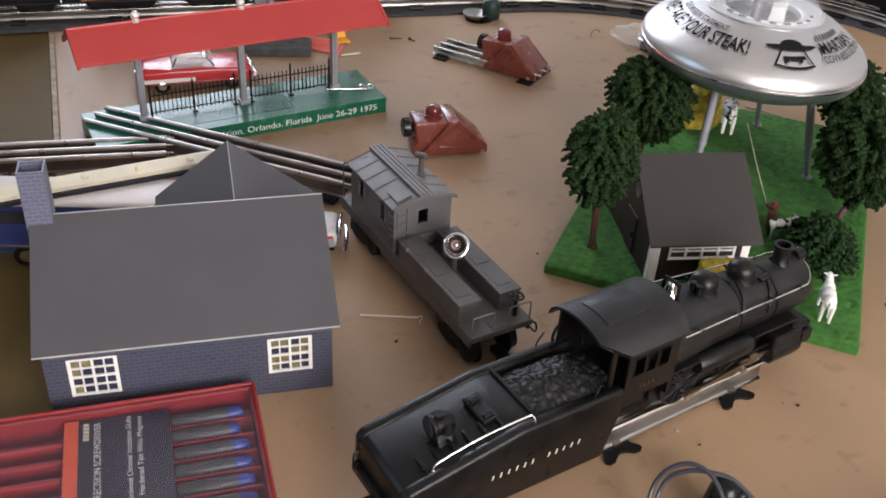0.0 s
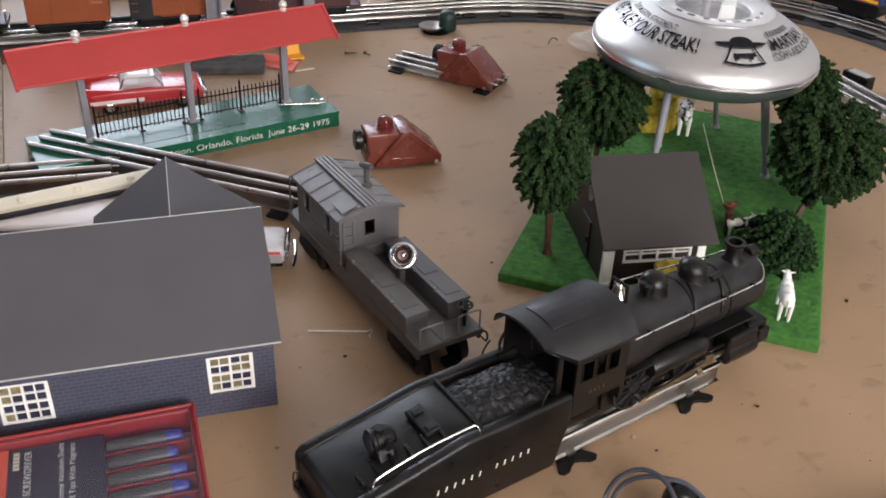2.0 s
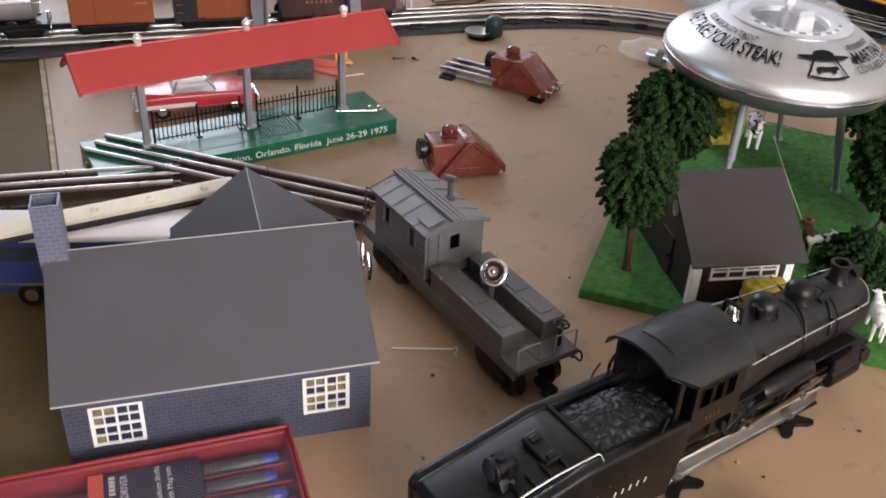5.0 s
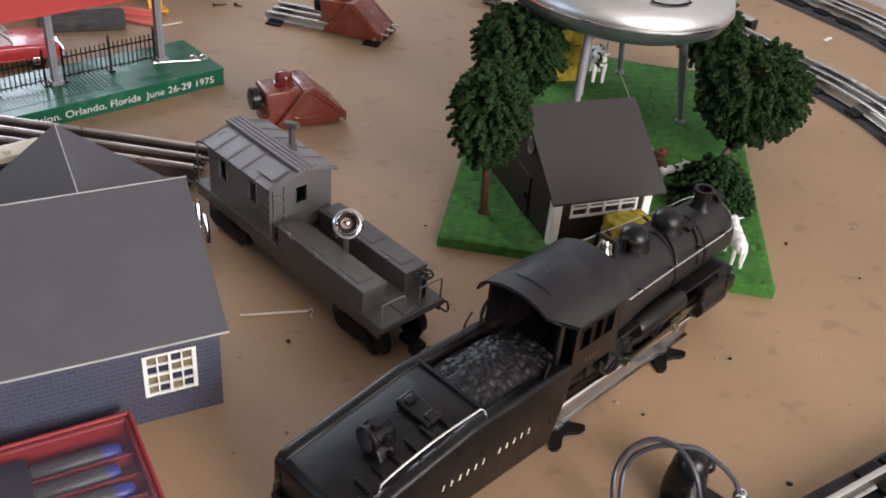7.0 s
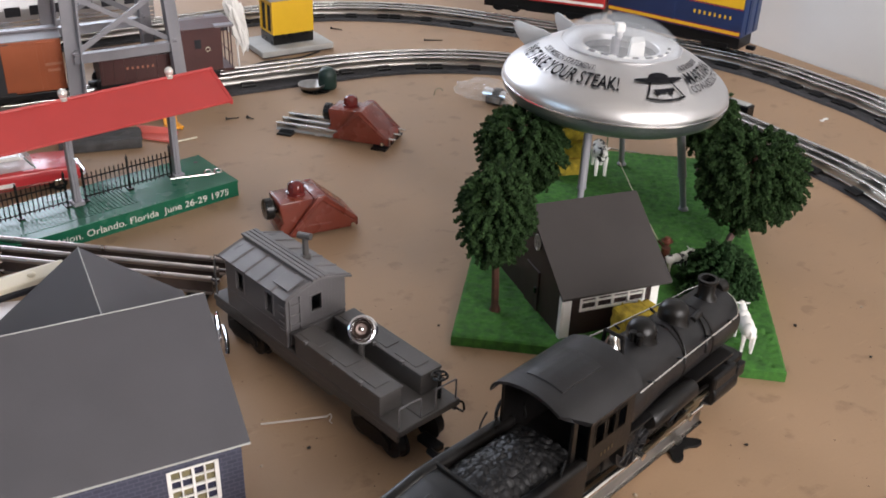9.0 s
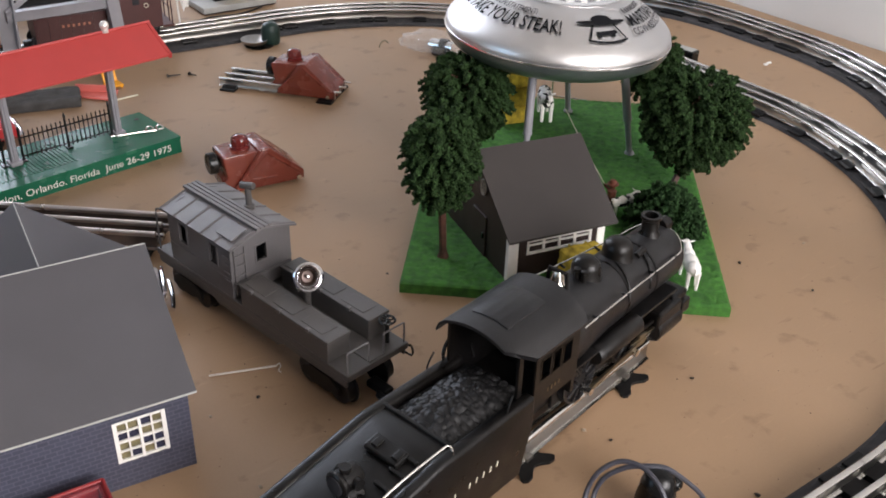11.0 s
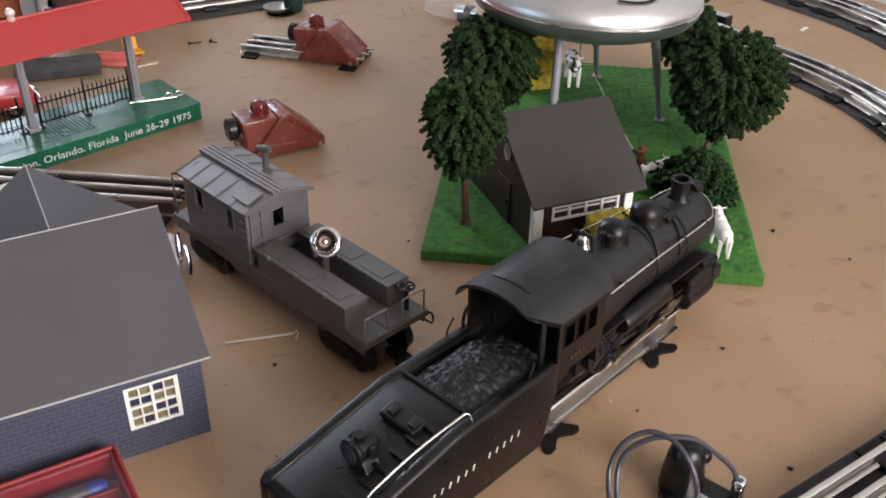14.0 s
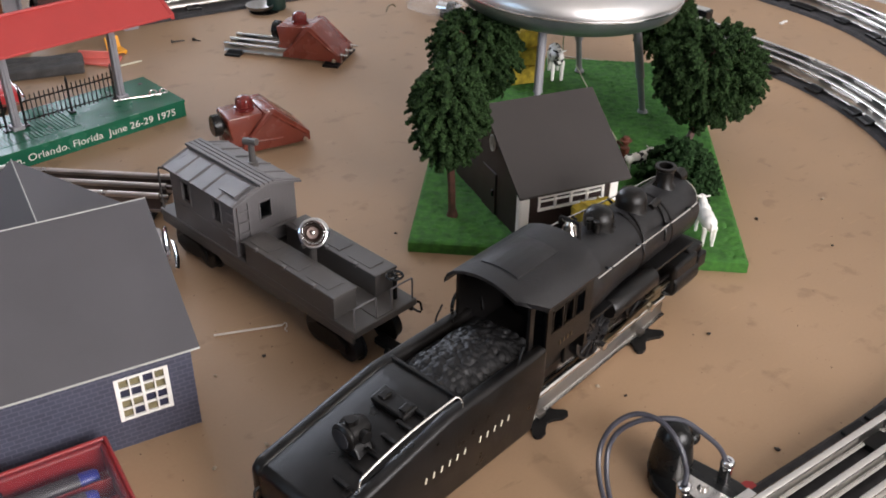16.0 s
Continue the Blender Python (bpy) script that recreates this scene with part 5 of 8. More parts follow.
sp = part("smoke_pipe", lathe([(0.0040, -0.002), (0.0040, 0.0015), (0.0024, 0.0022), (0.0022, 0.0155), (0, 0.0158)], Matrix.Translation((0.008, 0.0135, roofz - 0.0025)), 14), "dark_grey", roof_ob, smooth=True)
part("pipe_head", rod((0.003, 0.0115, roofz + 0.0138), (0.013, 0.0150, roofz + 0.0150), 0.0026, 10), "dark_grey", sp)
# long tool boxes
for y0, y1 in ((-0.0268, -0.0072), (0.0080, 0.0268)):
    tb = part("tool_box", box(0.0475, 0.1390, y0 + 0.0006, y1 - 0.0006, DK, 0.0505, 0.0004), "dark_grey", cb)
    part("lid", box(0.0465, 0.1400, y0, y1, 0.0502, 0.0525, 0.0006), "dark_grey", tb)
    for x in (0.0600, 0.0900, 0.1200):
        part("lid_panel", box(x - 0.011, x + 0.011, y0 + 0.0035, y1 - 0.0035, 0.0525, 0.0530, 0.0003), "dark_grey", tb)
        part("hasp", box(x - 0.0016, x + 0.0016, y0 - 0.0004, y0 + 0.002, 0.0505, 0.0535, 0.0003), "grey_plastic", tb)
part("deck_seam", box(0.0480, 0.1570, -0.0070, 0.0078, DK, DK + 0.0008), "dark_grey", cb)
# searchlight
sb = part("searchlight", rod((0.0868, 0.0005, DK), (0.0868, 0.0005, 0.0590), 0.0026, 10), "dark_grey", cb, "polished silver searchlight")
part("yoke", box(0.0853, 0.0883, -0.0085, 0.0085, 0.0575, 0.0600, 0.0005), "dark_grey", sb)
HM = Matrix.Translation((0.0883, 0.0005, 0.0660)) @ pose(0, 0, 0, 0, 62, -30) @ Matrix.Scale(1.04, 4)
part("drum", lathe([(0, -0.0115), (0.0062, -0.0110), (0.0070, -0.0090), (0.0078, -0.0088), (0.0078, -0.0072), (0.0070, -0.0070), (0.0074, -0.0040), (0.0084, -0.0036), (0.0084, -0.0016), (0.0078, -0.0012),
                    (0.0096, 0.0030), (0.0098, 0.0050), (0.0090, 0.0056), (0.0056, 0.0022), (0.0052, -0.0010), (0.0046, -0.0030), (0, -0.0034)], HM, 32), "chrome", sb, "polished ribbed lamp drum", smooth=True)
part("reflector_cup", lathe([(0.0053, 0.0019), (0.0049, -0.0010), (0.0036, -0.0024), (0, -0.0028)], HM, 24), "lamp_cup", sb, "dark brown lamp cup", smooth=True)
part("bulb", lathe([(0, 0.0010), (0.0011, 0.0006), (0.0016, -0.0006), (0.0014, -0.0026)], HM, 14), "chrome", sb, smooth=True)
# end details
for x0, s in ((0.1560, -1), (0.1560, 1)):
    part("end_rail", tube([(x0, s * 0.0245, DK - 0.001), (x0, s * 0.0245, DK + 0.0135), (x0 - 0.0005, s * 0.0225, DK + 0.0150), (x0 - 0.0005, s * 0.0085, DK + 0.0150), (x0, s * 0.0065, DK + 0.0135), (x0, s * 0.0065, DK - 0.001)], 0.0006, 5, 6), "grey_plastic", cb)
for s in (-1, 1):
    part("end_rail", tube([(-0.057, s * 0.0245, DK - 0.001), (-0.057, s * 0.0245, 0.066), (-0.0565, s * 0.022, 0.0685), (-0.046, s * 0.021, 0.0690)], 0.00075, 5, 6), "dark_grey", cb)
bw = part("brake_stand", rod((0.1485, 0.0165, DK), (0.1485, 0.0165, DK + 0.0175), 0.0016, 8), "black_plastic", cb)
part("brake_wheel", tube([(0.1485 + 0.0052 * math.cos(2 * math.pi * i / 14), 0.0165 + 0.0052 * math.sin(2 * math.pi * i / 14), DK + 0.0175) for i in range(15)], 0.0008, 2, 6), "black_plastic", bw)
for i in range(3):
    a = math.pi * i / 3
    part("spoke", rod((0.1485 - 0.005 * math.cos(a), 0.0165 - 0.005 * math.sin(a), DK + 0.0175), (0.1485 + 0.005 * math.cos(a), 0.0165 + 0.005 * math.sin(a), DK + 0.0175), 0.0006, 6), "black_plastic", bw)
part("end_step", tube([(0.157, 0.0265, DK - 0.003), (0.158, 0.0300, DK - 0.006), (0.158, 0.0300, DK - 0.013), (0.146, 0.0300, DK - 0.013), (0.146, 0.0265, DK - 0.004)], 0.0008, 3, 6), "black_plastic", cb)
for xc in (-0.028, 0.126):
    tr = part("truck", box(xc - 0.019, xc + 0.019, -0.0195, 0.0195, 0.0195, 0.0300, 0.001), "tie", cb)
    for s in (-1, 1):
        part("side_frame", prism([(xc - 0.0190, 0.0095), (xc - 0.0115, 0.0095), (xc - 0.006, 0.0075), (xc + 0.006, 0.0075), (xc + 0.0115, 0.0095), (xc + 0.0190, 0.0095), (xc + 0.0190, 0.0160), (xc + 0.010, 0.0215), (xc - 0.010, 0.0215), (xc - 0.0190, 0.0160)], "y", *sorted((s * 0.0212, s * 0.0235)), 0.0009), "tie", tr)
        for x in (xc - 0.0150, xc + 0.0150):
            part("wheel", lathe([(0, -0.0028), (0.0100, -0.0028), (0.0124, -0.0034), (0.0124, -0.0046), (0.0108, -0.0042), (0.0104, 0.0026), (0.0088, 0.0030), (0.0036, 0.0014), (0, 0.0024)],
                 Matrix.Translation((x, s * 0.0172, 0.0124)) @ pose(0, 0, 0, -90 * s, 0, 0), 24), "wheel", tr, smooth=True)
for x, s in ((0.158, 1), (-0.060, -1)):
    c2 = part("coupler", box(*sorted((x - s * 0.008, x + s * 0.010)), -0.0042, 0.0042, 0.0115, 0.0165, 0.001), "tie", cb)
    part("knuckle", tube([(x + s * 0.006, -0.006, 0.014), (x + s * 0.014, -0.006, 0.014), (x + s * 0.0170, -0.001, 0.014), (x + s * 0.014, 0.0035, 0.014)], 0.0026, 4, 8), "tie", c2, smooth=True)
part("brake_cylinder", box(0.040, 0.064, -0.010, 0.010, 0.018, 0.030, 0.002), "tie", cb)
part("air_reservoir", rod((0.034, -0.016, 0.0215), (0.066, -0.016, 0.0215), 0.0045, 12), "tie", cb)

# ---------------------------------------------------------------- illuminated bumpers


def bumper(m, label):
    b = thing("track_bumper", m, label, "toy bumper", "brown track bumpers")
    w, le, h = 0.0205, 0.0345, 0.0400
    part("body", prism([(-le, 0.0030), (0.010, 0.0030), (0.010, 0.0375), (-le + 0.002, 0.0365), (-le, 0.0345), (-le + 0.0035, 0.0165), (-le, 0.0125)], "y", -w + 0.0045, w - 0.0045, 0.0012), "brown_plastic", b, smooth=True)
    wedge = [(-le + 0.006, 0.0030), (le + 0.006, 0.0030), (le + 0.006, 0.0115), (0.0085, h), (0.0015, h)]
    part("wedge", prism([(-0.004, 0.0030), (le + 0.006, 0.0030), (le + 0.006, 0.0115), (0.0085, h), (-0.002, h - 0.001)], "y", -w + 0.0012, w - 0.0012, 0.0012), "brown_plastic", b, smooth=True)
    for s in (-1, 1):
        part("side_frame", prism(wedge, "y", *sorted((s * (w - 0.0040), s * (w + 0.0004))), 0.0012), "brown_plastic", b, smooth=True)
        for p0, p1 in (((-le + 0.009, 0.0065), (0.0045, h - 0.004)), ((0.0055, h - 0.004), (le + 0.002, 0.0105))):
            part("brace_rib", rod((p0[0], s * w, p0[1]), (p1[0], s * w, p1[1]), 0.0016, 8), "brown_plastic", b)
        part("brace_rib", rod((-0.010, s * w, 0.0125), (0.014, s * w, 0.0110), 0.0012, 8), "brown_plastic", b)
        part("fixing_screw", rod((le, s * (w + 0.0002), 0.0060), (le, s * (w + 0.0028), 0.0060), 0.0024, 12), "wire", b, "bright screw head")
    lp = part("lamp_lens", lathe([(0.0090, 0), (0.0090, 0.0030), (0.0078, 0.0034), (0.0078, 0.0078), (0.0066, 0.0108), (0.0040, 0.0128), (0, 0.0134)], Matrix.Translation((-0.0125, 0, h - 0.0035)), 28), "red_lens", b, "dark red domed lamp lens", smooth=True)
    for i in range(14):
        a = 2 * math.pi * i / 14
        part("lens_rib", rod((-0.0125 + 0.0076 * math.cos(a), 0.0076 * math.sin(a), h), (-0.0125 + 0.0068 * math.cos(a), 0.0068 * math.sin(a), h + 0.0072), 0.0008, 5), "red_lens", lp)
    pad = part("buffer", along_x([(0, -0.006), (0.0088, -0.006), (0.0100, -0.0050), (0.0100, 0.0010), (0.0085, 0.0020), (0.0050, 0.0030), (0.0050, 0.010), (0, 0.010)], -le - 0.0035, 0, 0.0265, 24), "black_plastic", b, "round black plunger", smooth=True)
    part("plunger_stem", rod((-le - 0.002, 0, 0.0265), (-le + 0.006, 0, 0.0265), 0.0042, 12), "black_plastic", pad)
    return b


bm1 = bumper(pose(-0.0150, 0.9024, 0.0, 0, 0, 18), "red-brown plastic track bumper with dark red lamp")
bm2 = copy_thing(bm1, pose(0.0516, 1.1163, 0.0, 0, 0, -27))
straight_track(pose(-0.0364, 1.1607, 0, 0, 0, -27.0), 0.140, "short straight three-rail track section under a bumper", ties=(0.10, 0.93), low=0.62)

# ---------------------------------------------------------------- farm scene with flying saucer
MATM = pose(0.0850, 0.6918, 0, 0, 0, -17.7)
mt = thing("grass_mat", MATM, "green flocked grass mat with square corners", "grass mat")
MW, MD, MH = 0.2527, 0.398, 0.0095
gm = bmesh.new()
noise.seed_set(3)
nx, ny = 150, 230
gv = {}
for i in range(nx + 1):
    for j in range(ny + 1):
        x, y = MW * i / nx, MD * j / ny
        edge = min(i, nx - i, j, ny - j)
        z = MH + (0.0011 * noise.noise(Vector((x * 260, y * 260, 0))) + 0.0009 * noise.noise(Vector((x * 620, y * 620, 5)))) * min(1, edge / 2) - (0.0012 if edge == 0 else 0)
        jx, jy = (0.0006 * noise.noise(Vector((y * 300, 1, x * 300))), 0.0006 * noise.noise(Vector((x * 300, 2, y * 300))))
        gv[i, j] = gm.verts.new((x + jx, y + jy, z))
for i in range(nx):
    for j in range(ny):
        gm.faces.new((gv[i, j], gv[i + 1, j], gv[i + 1, j + 1], gv[i, j + 1]))
rim = [gv[i, 0] for i in range(nx + 1)] + [gv[nx, j] for j in range(1, ny + 1)] + [gv[i, ny] for i in range(nx - 1, -1, -1)] + [gv[0, j] for j in range(ny - 1, 0, -1)]
low = [gm.verts.new((v.co.x, v.co.y, 0.0002)) for v in rim]
for k in range(len(rim)):
    q = (k + 1) % len(rim)
    gm.faces.new((rim[q], rim[k], low[k], low[q]))
part("flock", gm, "grass", mt, smooth=True)

# barn
bn = thing("barn", pose(0.1675, 0.6785, 0.0095, 0, 0, 11.0), "dark maroon toy barn with charcoal roof and white trim", "toy barn")
BW, BD, BE, BZ = 0.0843, 0.1185, 0.0440, 0.0875
WT = 0.002
front = bmesh.new()
wx0, wx1, wz0, wz1 = 0.0160, 0.0710, 0.0222, 0.0330
for a, b, lo, hi in ((0, wx0, 0, BE), (wx1, BW, 0, BE), (wx0, wx1, 0, wz0), (wx0, wx1, wz1, BE)):
    box(a, b, 0.0, WT, lo, hi, bm=front)
part("front_wall", front, "barn_wall", bn)
part("back_wall", box(0, BW, BD - WT, BD, 0, BE), "barn_wall", bn)
for x in (0.0, BW - WT):
    part("gable_wall", prism([(WT, 0), (BD - WT, 0), (BD - WT, BE), (BD / 2, BZ - 0.003), (WT, BE)], "x", x, x + WT), "barn_wall", bn)
wf = bmesh.new()
for z in (wz0, wz1):
    box(wx0 - 0.001, wx1 + 0.001, -0.0010, 0.0008, z - 0.0009, z + 0.0009, bm=wf)
for i in range(5):
    x = wx0 + (wx1 - wx0) * i / 4
    box(x - 0.0009, x + 0.0009, -0.0010, 0.0008, wz0, wz1, bm=wf)
box(wx0, wx1, -0.0008, 0.0006, (wz0 + wz1) / 2 + 0.0010, (wz0 + wz1) / 2 + 0.0022, bm=wf)
wnd = part("window", box(wx0, wx1, 0.0012, 0.0018, wz0, wz1), "barn_wall", bn)
part("window_frame", wf, "white", wnd, "white window frame of five lights")
for x in (0.0005, BW - 0.0075):
    part("corner_board", box(x, x + 0.007, -0.0012, 0.0002, 0, BE - 0.001, 0.0003), "white", bn, "white corner board")
part("corner_board", box(-0.0010, 0.0002, -0.0012, 0.0035, 0, BE - 0.001), "white", bn, "white corner board")
for s in (0, 1):
    y_e, z_e = (-0.0085, BE - 0.0035) if s == 0 else (BD + 0.0085, BE - 0.0035)
    part("roof_panel", prism([(y_e, z_e), (BD / 2, BZ), (BD / 2, BZ - 0.0022), (y_e, z_e - 0.0022)], "x", -0.0050, BW + 0.0060, 0.0004), "barn_roof", bn)
ring = [(-0.0012, BD / 2 - 0.012 + 0.0042 * math.cos(a), 0.060 + 0.0062 * math.sin(a)) for a in [2 * math.pi * i / 20 for i in range(21)]]
gw = part("gable_window", tube(ring, 0.0009, 2, 6), "white", bn, "white round gable window")
part("gable_bar", rod((-0.0012, BD / 2 - 0.012, 0.054), (-0.0012, BD / 2 - 0.012, 0.066), 0.0006, 6), "white", gw)
part("gable_door", box(-0.0012, 0.0004, 0.040, 0.064, 0.0, 0.036, 0.0004), "barn_wall", bn)
part("door_latch", box(-0.0024, -0.0008, 0.0425, 0.0450, 0.016, 0.021), "black_plastic", bn)


def hay_bale(m, sx, sy, sz, label):
    bm = bmesh.new()
    noise.seed_set(11)
    bmesh.ops.create_grid(bm, x_segments=1, y_segments=1, size=0.0001)
    bm.clear()
    bx = box(-sx / 2, sx / 2, -sy / 2, sy / 2, 0, sz, 0.0022)
    bmesh.ops.subdivide_edges(bx, edges=bx.edges, cuts=4, use_grid_fill=True)
    for v in bx.verts:
        if v.co.z > 0.001:
            v.co += Vector((noise.noise(v.co * 330), noise.noise(v.co * 330 + Vector((9, 0, 0))), 0.6 * noise.noise(v.co * 330 + Vector((0, 9, 0))))) * 0.0013
    ob = thing("hay_bale", m, label, "hay bale", "hay bales")
    b = part("straw", bx, "hay", ob, smooth=True)
    for x in (-sx * 0.22, sx * 0.22):
        part("twine", box(x - 0.0004, x + 0.0004, -sy / 2 - 0.0003, sy / 2 + 0.0003, sz * 0.2, sz + 0.0005), "hay", ob)
    return ob


MZ = 0.0100
hay_bale(pose(0.2242, 0.6682, MZ, 0, 0, 14), 0.034, 0.021, 0.0290, "small yellow hay bale beside the barn")
for dx, dy, z, a in ((-0.004, 0, 0, 5), (0.014, 0.014, 0, 60), (0.002, 0.004, 0.0185, -15), (0.004, 0.006, 0.037, 12)):
    hay_bale(pose(0.2570 + dx, 0.9788 + dy, MZ + z, 0, 0, a), 0.030, 0.019, 0.0185, "yellow hay bale in a stack under the saucer")


# trees with foam foliage
OCT = np.array([(1, 0, 0), (-1, 0, 0), (0, 1, 0), (0, -1, 0), (0, 0, 1), (0, 0, -1)], float)
OCT_F = np.array([(0, 2, 4), (2, 1, 4), (1, 3, 4), (3, 0, 4), (2, 0, 5), (1, 2, 5), (3, 1, 5), (0, 3, 5)])


def foliage(rng, centres, length, leaf, per):
    """Drooping tufts, each of many small leaf lumps, as one mesh."""
    allv, allf, n = [], [], 0
    for c, d in centres:
        d = d / np.linalg.norm(d)
        side = np.cross(d, (0.3, 0.5, 0.8))
        side /= np.linalg.norm(side)
        up = np.cross(side, d)
        for _ in range(per):
            t = rng.random()
            rad = length * 0.29 * (1 - 0.70 * t) * math.sqrt(rng.random())
            a = rng.random() * 6.283
            p = c + d * (t * length) + (side * math.cos(a) + up * math.sin(a)) * rad + np.array((0, 0, -0.25 * length * t * t))
            s = leaf * (0.65 + 0.7 * rng.random())
            q = rng.normal(size=(3, 3))
            q, _r = np.linalg.qr(q)
            v = (OCT * np.array((1.5, 0.85, 0.6))) @ q * s + p
            allv.append(v)
            allf.append(OCT_F + n)
            n += 6
    return np.concatenate(allv), np.concatenate(allf)


def tree(x, y, height, crown0, rx, rz, lean, seed, label, top=1.0):
    rng = np.random.default_rng(seed)
    t = thing("model_tree", pose(x, y, MZ), label, "model tree", "foam model trees")
    lx, ly = lean
    tr = sweep(smooth_path([(0, 0, -0.001), (lx * 0.15, ly * 0.15, crown0 * 0.5), (lx * 0.45, ly * 0.45, crown0 + 0.01), (lx * 0.8, ly * 0.8, height * 0.8)], 5),
               [(0.0028 * math.cos(2 * math.pi * i / 10) * (1 + 0.15 * (i % 2)), 0.0028 * math.sin(2 * math.pi * i / 10) * (1 + 0.15 * (i % 2))) for i in range(10)])
    rod((0, 0, -0.001), (0, 0, 0.006), 0.0048, 10, tr, 0.0028)
    trunk = part("trunk", tr, "bark", t, "reddish brown plastic trunk", smooth=True)
    for k in range(7):
        a = k * 2.4 + seed
        z0 = crown0 + 0.006 + k * (height - crown0) * 0.09
        part("limb", rod((lx * 0.5, ly * 0.5, z0), (lx * 0.6 + rx * 0.6 * math.cos(a), ly * 0.6 + rx * 0.6 * math.sin(a), z0 + 0.016), 0.0013, 6, None, 0.0006), "bark", trunk)
    cz = (height + crown0) / 2
    cs = []
    count = int(min(620, max(330, 330 * (rx / 0.031) ** 1.6)))
    for k in range(count):
        u = 1 - 2 * (k + 0.5) / count
        ph = k * 2.39996 + rng.normal() * 0.15
        s = math.sqrt(1 - u * u)
        bumpy = 1 + 0.12 * noise.noise(Vector((s * math.cos(ph) * 2.2 + seed, s * math.sin(ph) * 2.2, u * 2.2))) + 0.05 * rng.normal()
        taper = (1 + 0.10 * u - (0.25 * (-u - 0.4) if u < -0.4 else 0)) * bumpy
        d = np.array((s * math.cos(ph), s * math.sin(ph), u))
        depth = 0.68 + 0.06 * rng.random() if k % 3 else 0.42
        c = np.array((lx * 0.8, ly * 0.8, cz)) + d * np.array((rx * taper, rx * taper, rz * bumpy)) * depth
        cs.append((c, d * np.array((1, 1, 0.75)) + np.array((0, 0, -0.34))))
    v, f = foliage(rng, cs, 0.0130, 0.00140, 48)
    me = bpy.data.meshes.new("crown")
    me.from_pydata(v.tolist(), [], f.tolist())
    me.materials.append(M["leaf"])
    cr = new("crown", me)
    cr.parent = t
    cr["label"] = "dark green foam foliage"
    return t


tree(0.1265, 0.7240, 0.1310, 0.045, 0.0260, 0.0440, (-0.005, 0.0), 1, "dark green foam model tree on a brown trunk beside the barn")
tree(0.1822, 0.8854, 0.1180, 0.025, 0.0420, 0.0430, (0.0, 0.0), 2, "broad dark green foam model tree behind the barn")
tree(0.3560, 0.7995, 0.1210, 0.016, 0.0510, 0.0510, (0.021, 0.010), 3, "large spreading dark green foam model tree on the mat")
tree(0.4030, 0.9720, 0.0930, 0.018, 0.0300, 0.0370, (0.0, 0.0), 4, "dark green foam model tree behind the saucer")

# bush
bs = thing("model_bush", pose(0.3194, 0.7304, MZ), "low dark green foam bush on the mat", "model bush")
rng = np.random.default_rng(9)
cs = []
for k in range(260):
    u = (k + 0.5) / 260
    ph = k * 2.39996
    s = math.sqrt(1 - u * u)
    d = np.array((s * math.cos(ph), s * math.sin(ph), u))
    bump = 1 + 0.22 * noise.noise(Vector((d[0] * 2.5, d[1] * 2.5, d[2] * 2.5 + 4)))
    cs.append((d * np.array((0.034, 0.034, 0.051)) * bump * (0.62 if k % 3 else 0.4) + np.array((0, 0, 0.003)), d + np.array((0, 0, 0.1))))
v, f = foliage(rng, cs, 0.014, 0.0016, 26)
me = bpy.data.meshes.new("leaves")
me.from_pydata(v.tolist(), [], f.tolist())
me.materials.append(M["leaf_bush"])
o = new("leaves", me)
o.parent = bs
part("stem", rod((0, 0, -0.001), (0, 0, 0.022), 0.003, 8), "bark", bs)

# saucer
UC = Vector((0.2750, 0.9179, 0))
SAUCER = pose(UC.x, UC.y, 0) @ Matrix.Translation((0, 0, 0.130)) @ Matrix.Rotation(radians(3.0), 4, Vector((0.29, 0.957, 0))) @ Matrix.Translation((0, 0, -0.130))
uf = thing("flying_saucer", SAUCER, "silver toy flying saucer on four legs with clear dome", "toy saucer")
HULL = [(0.0570, 0.1672), (0.0660, 0.1632), (0.0760, 0.1580), (0.0870, 0.1513), (0.0955, 0.1455), (0.1005, 0.1415), (0.1040, 0.1375), (0.1058, 0.1335), (0.1062, 0.1310)]
part("upper_hull", lathe([(0.0345, 0.1600), (0.0352, 0.1660), (0.0372, 0.1676), (0.0470, 0.1684), (0.0540, 0.1682), *HULL, (0.1062, 0.1292), (0.1040, 0.1285)], None, 96), "saucer", uf, "brushed silver upper hull with printed words", smooth=True)
part("rim_seam", lathe([(0.1050, 0.1294), (0.1068, 0.1290), (0.1070, 0.1278), (0.1058, 0.1272), (0.1040, 0.1274)], None, 96), "chrome", uf, smooth=True)
part("lower_hull", lathe([(0.1060, 0.1274), (0.1050, 0.1225), (0.1010, 0.1165), (0.0920, 0.1112), (0.0780, 0.1072), (0.0560, 0.1042), (0.0300, 0.1028), (0, 0.1025)], None, 96), "saucer_under", uf, "grey lower hull", smooth=True)
part("cockpit_floor", lathe([(0.0346, 0.1610), (0.0335, 0.1550), (0, 0.1550)], None, 48), "grey_plastic", uf, smooth=True)
DOME = smooth_path([(0.0560, 0, 0.1678), (0.0535, 0, 0.1718), (0.0495, 0, 0.1772), (0.0435, 0, 0.1825), (0.0350, 0, 0.1873), (0.0240, 0, 0.1908), (0.0120, 0, 0.1928), (0, 0, 0.1934)], 3)
dome_in = [(max(0.0, p.x - 0.0011), p.z - 0.0011 * min(1, (p.z - 0.1678) / 0.02)) for p in DOME[::-1]]
dome_ob = part("dome", lathe([(max(0.0, p.x), p.z) for p in DOME] + [(0.0, 0.1923)] + [q for q in dome_in if q[0] > 1e-4] + [(0.0560, 0.1678)], None, 64), "dome", uf, "clear plastic dome", smooth=True)
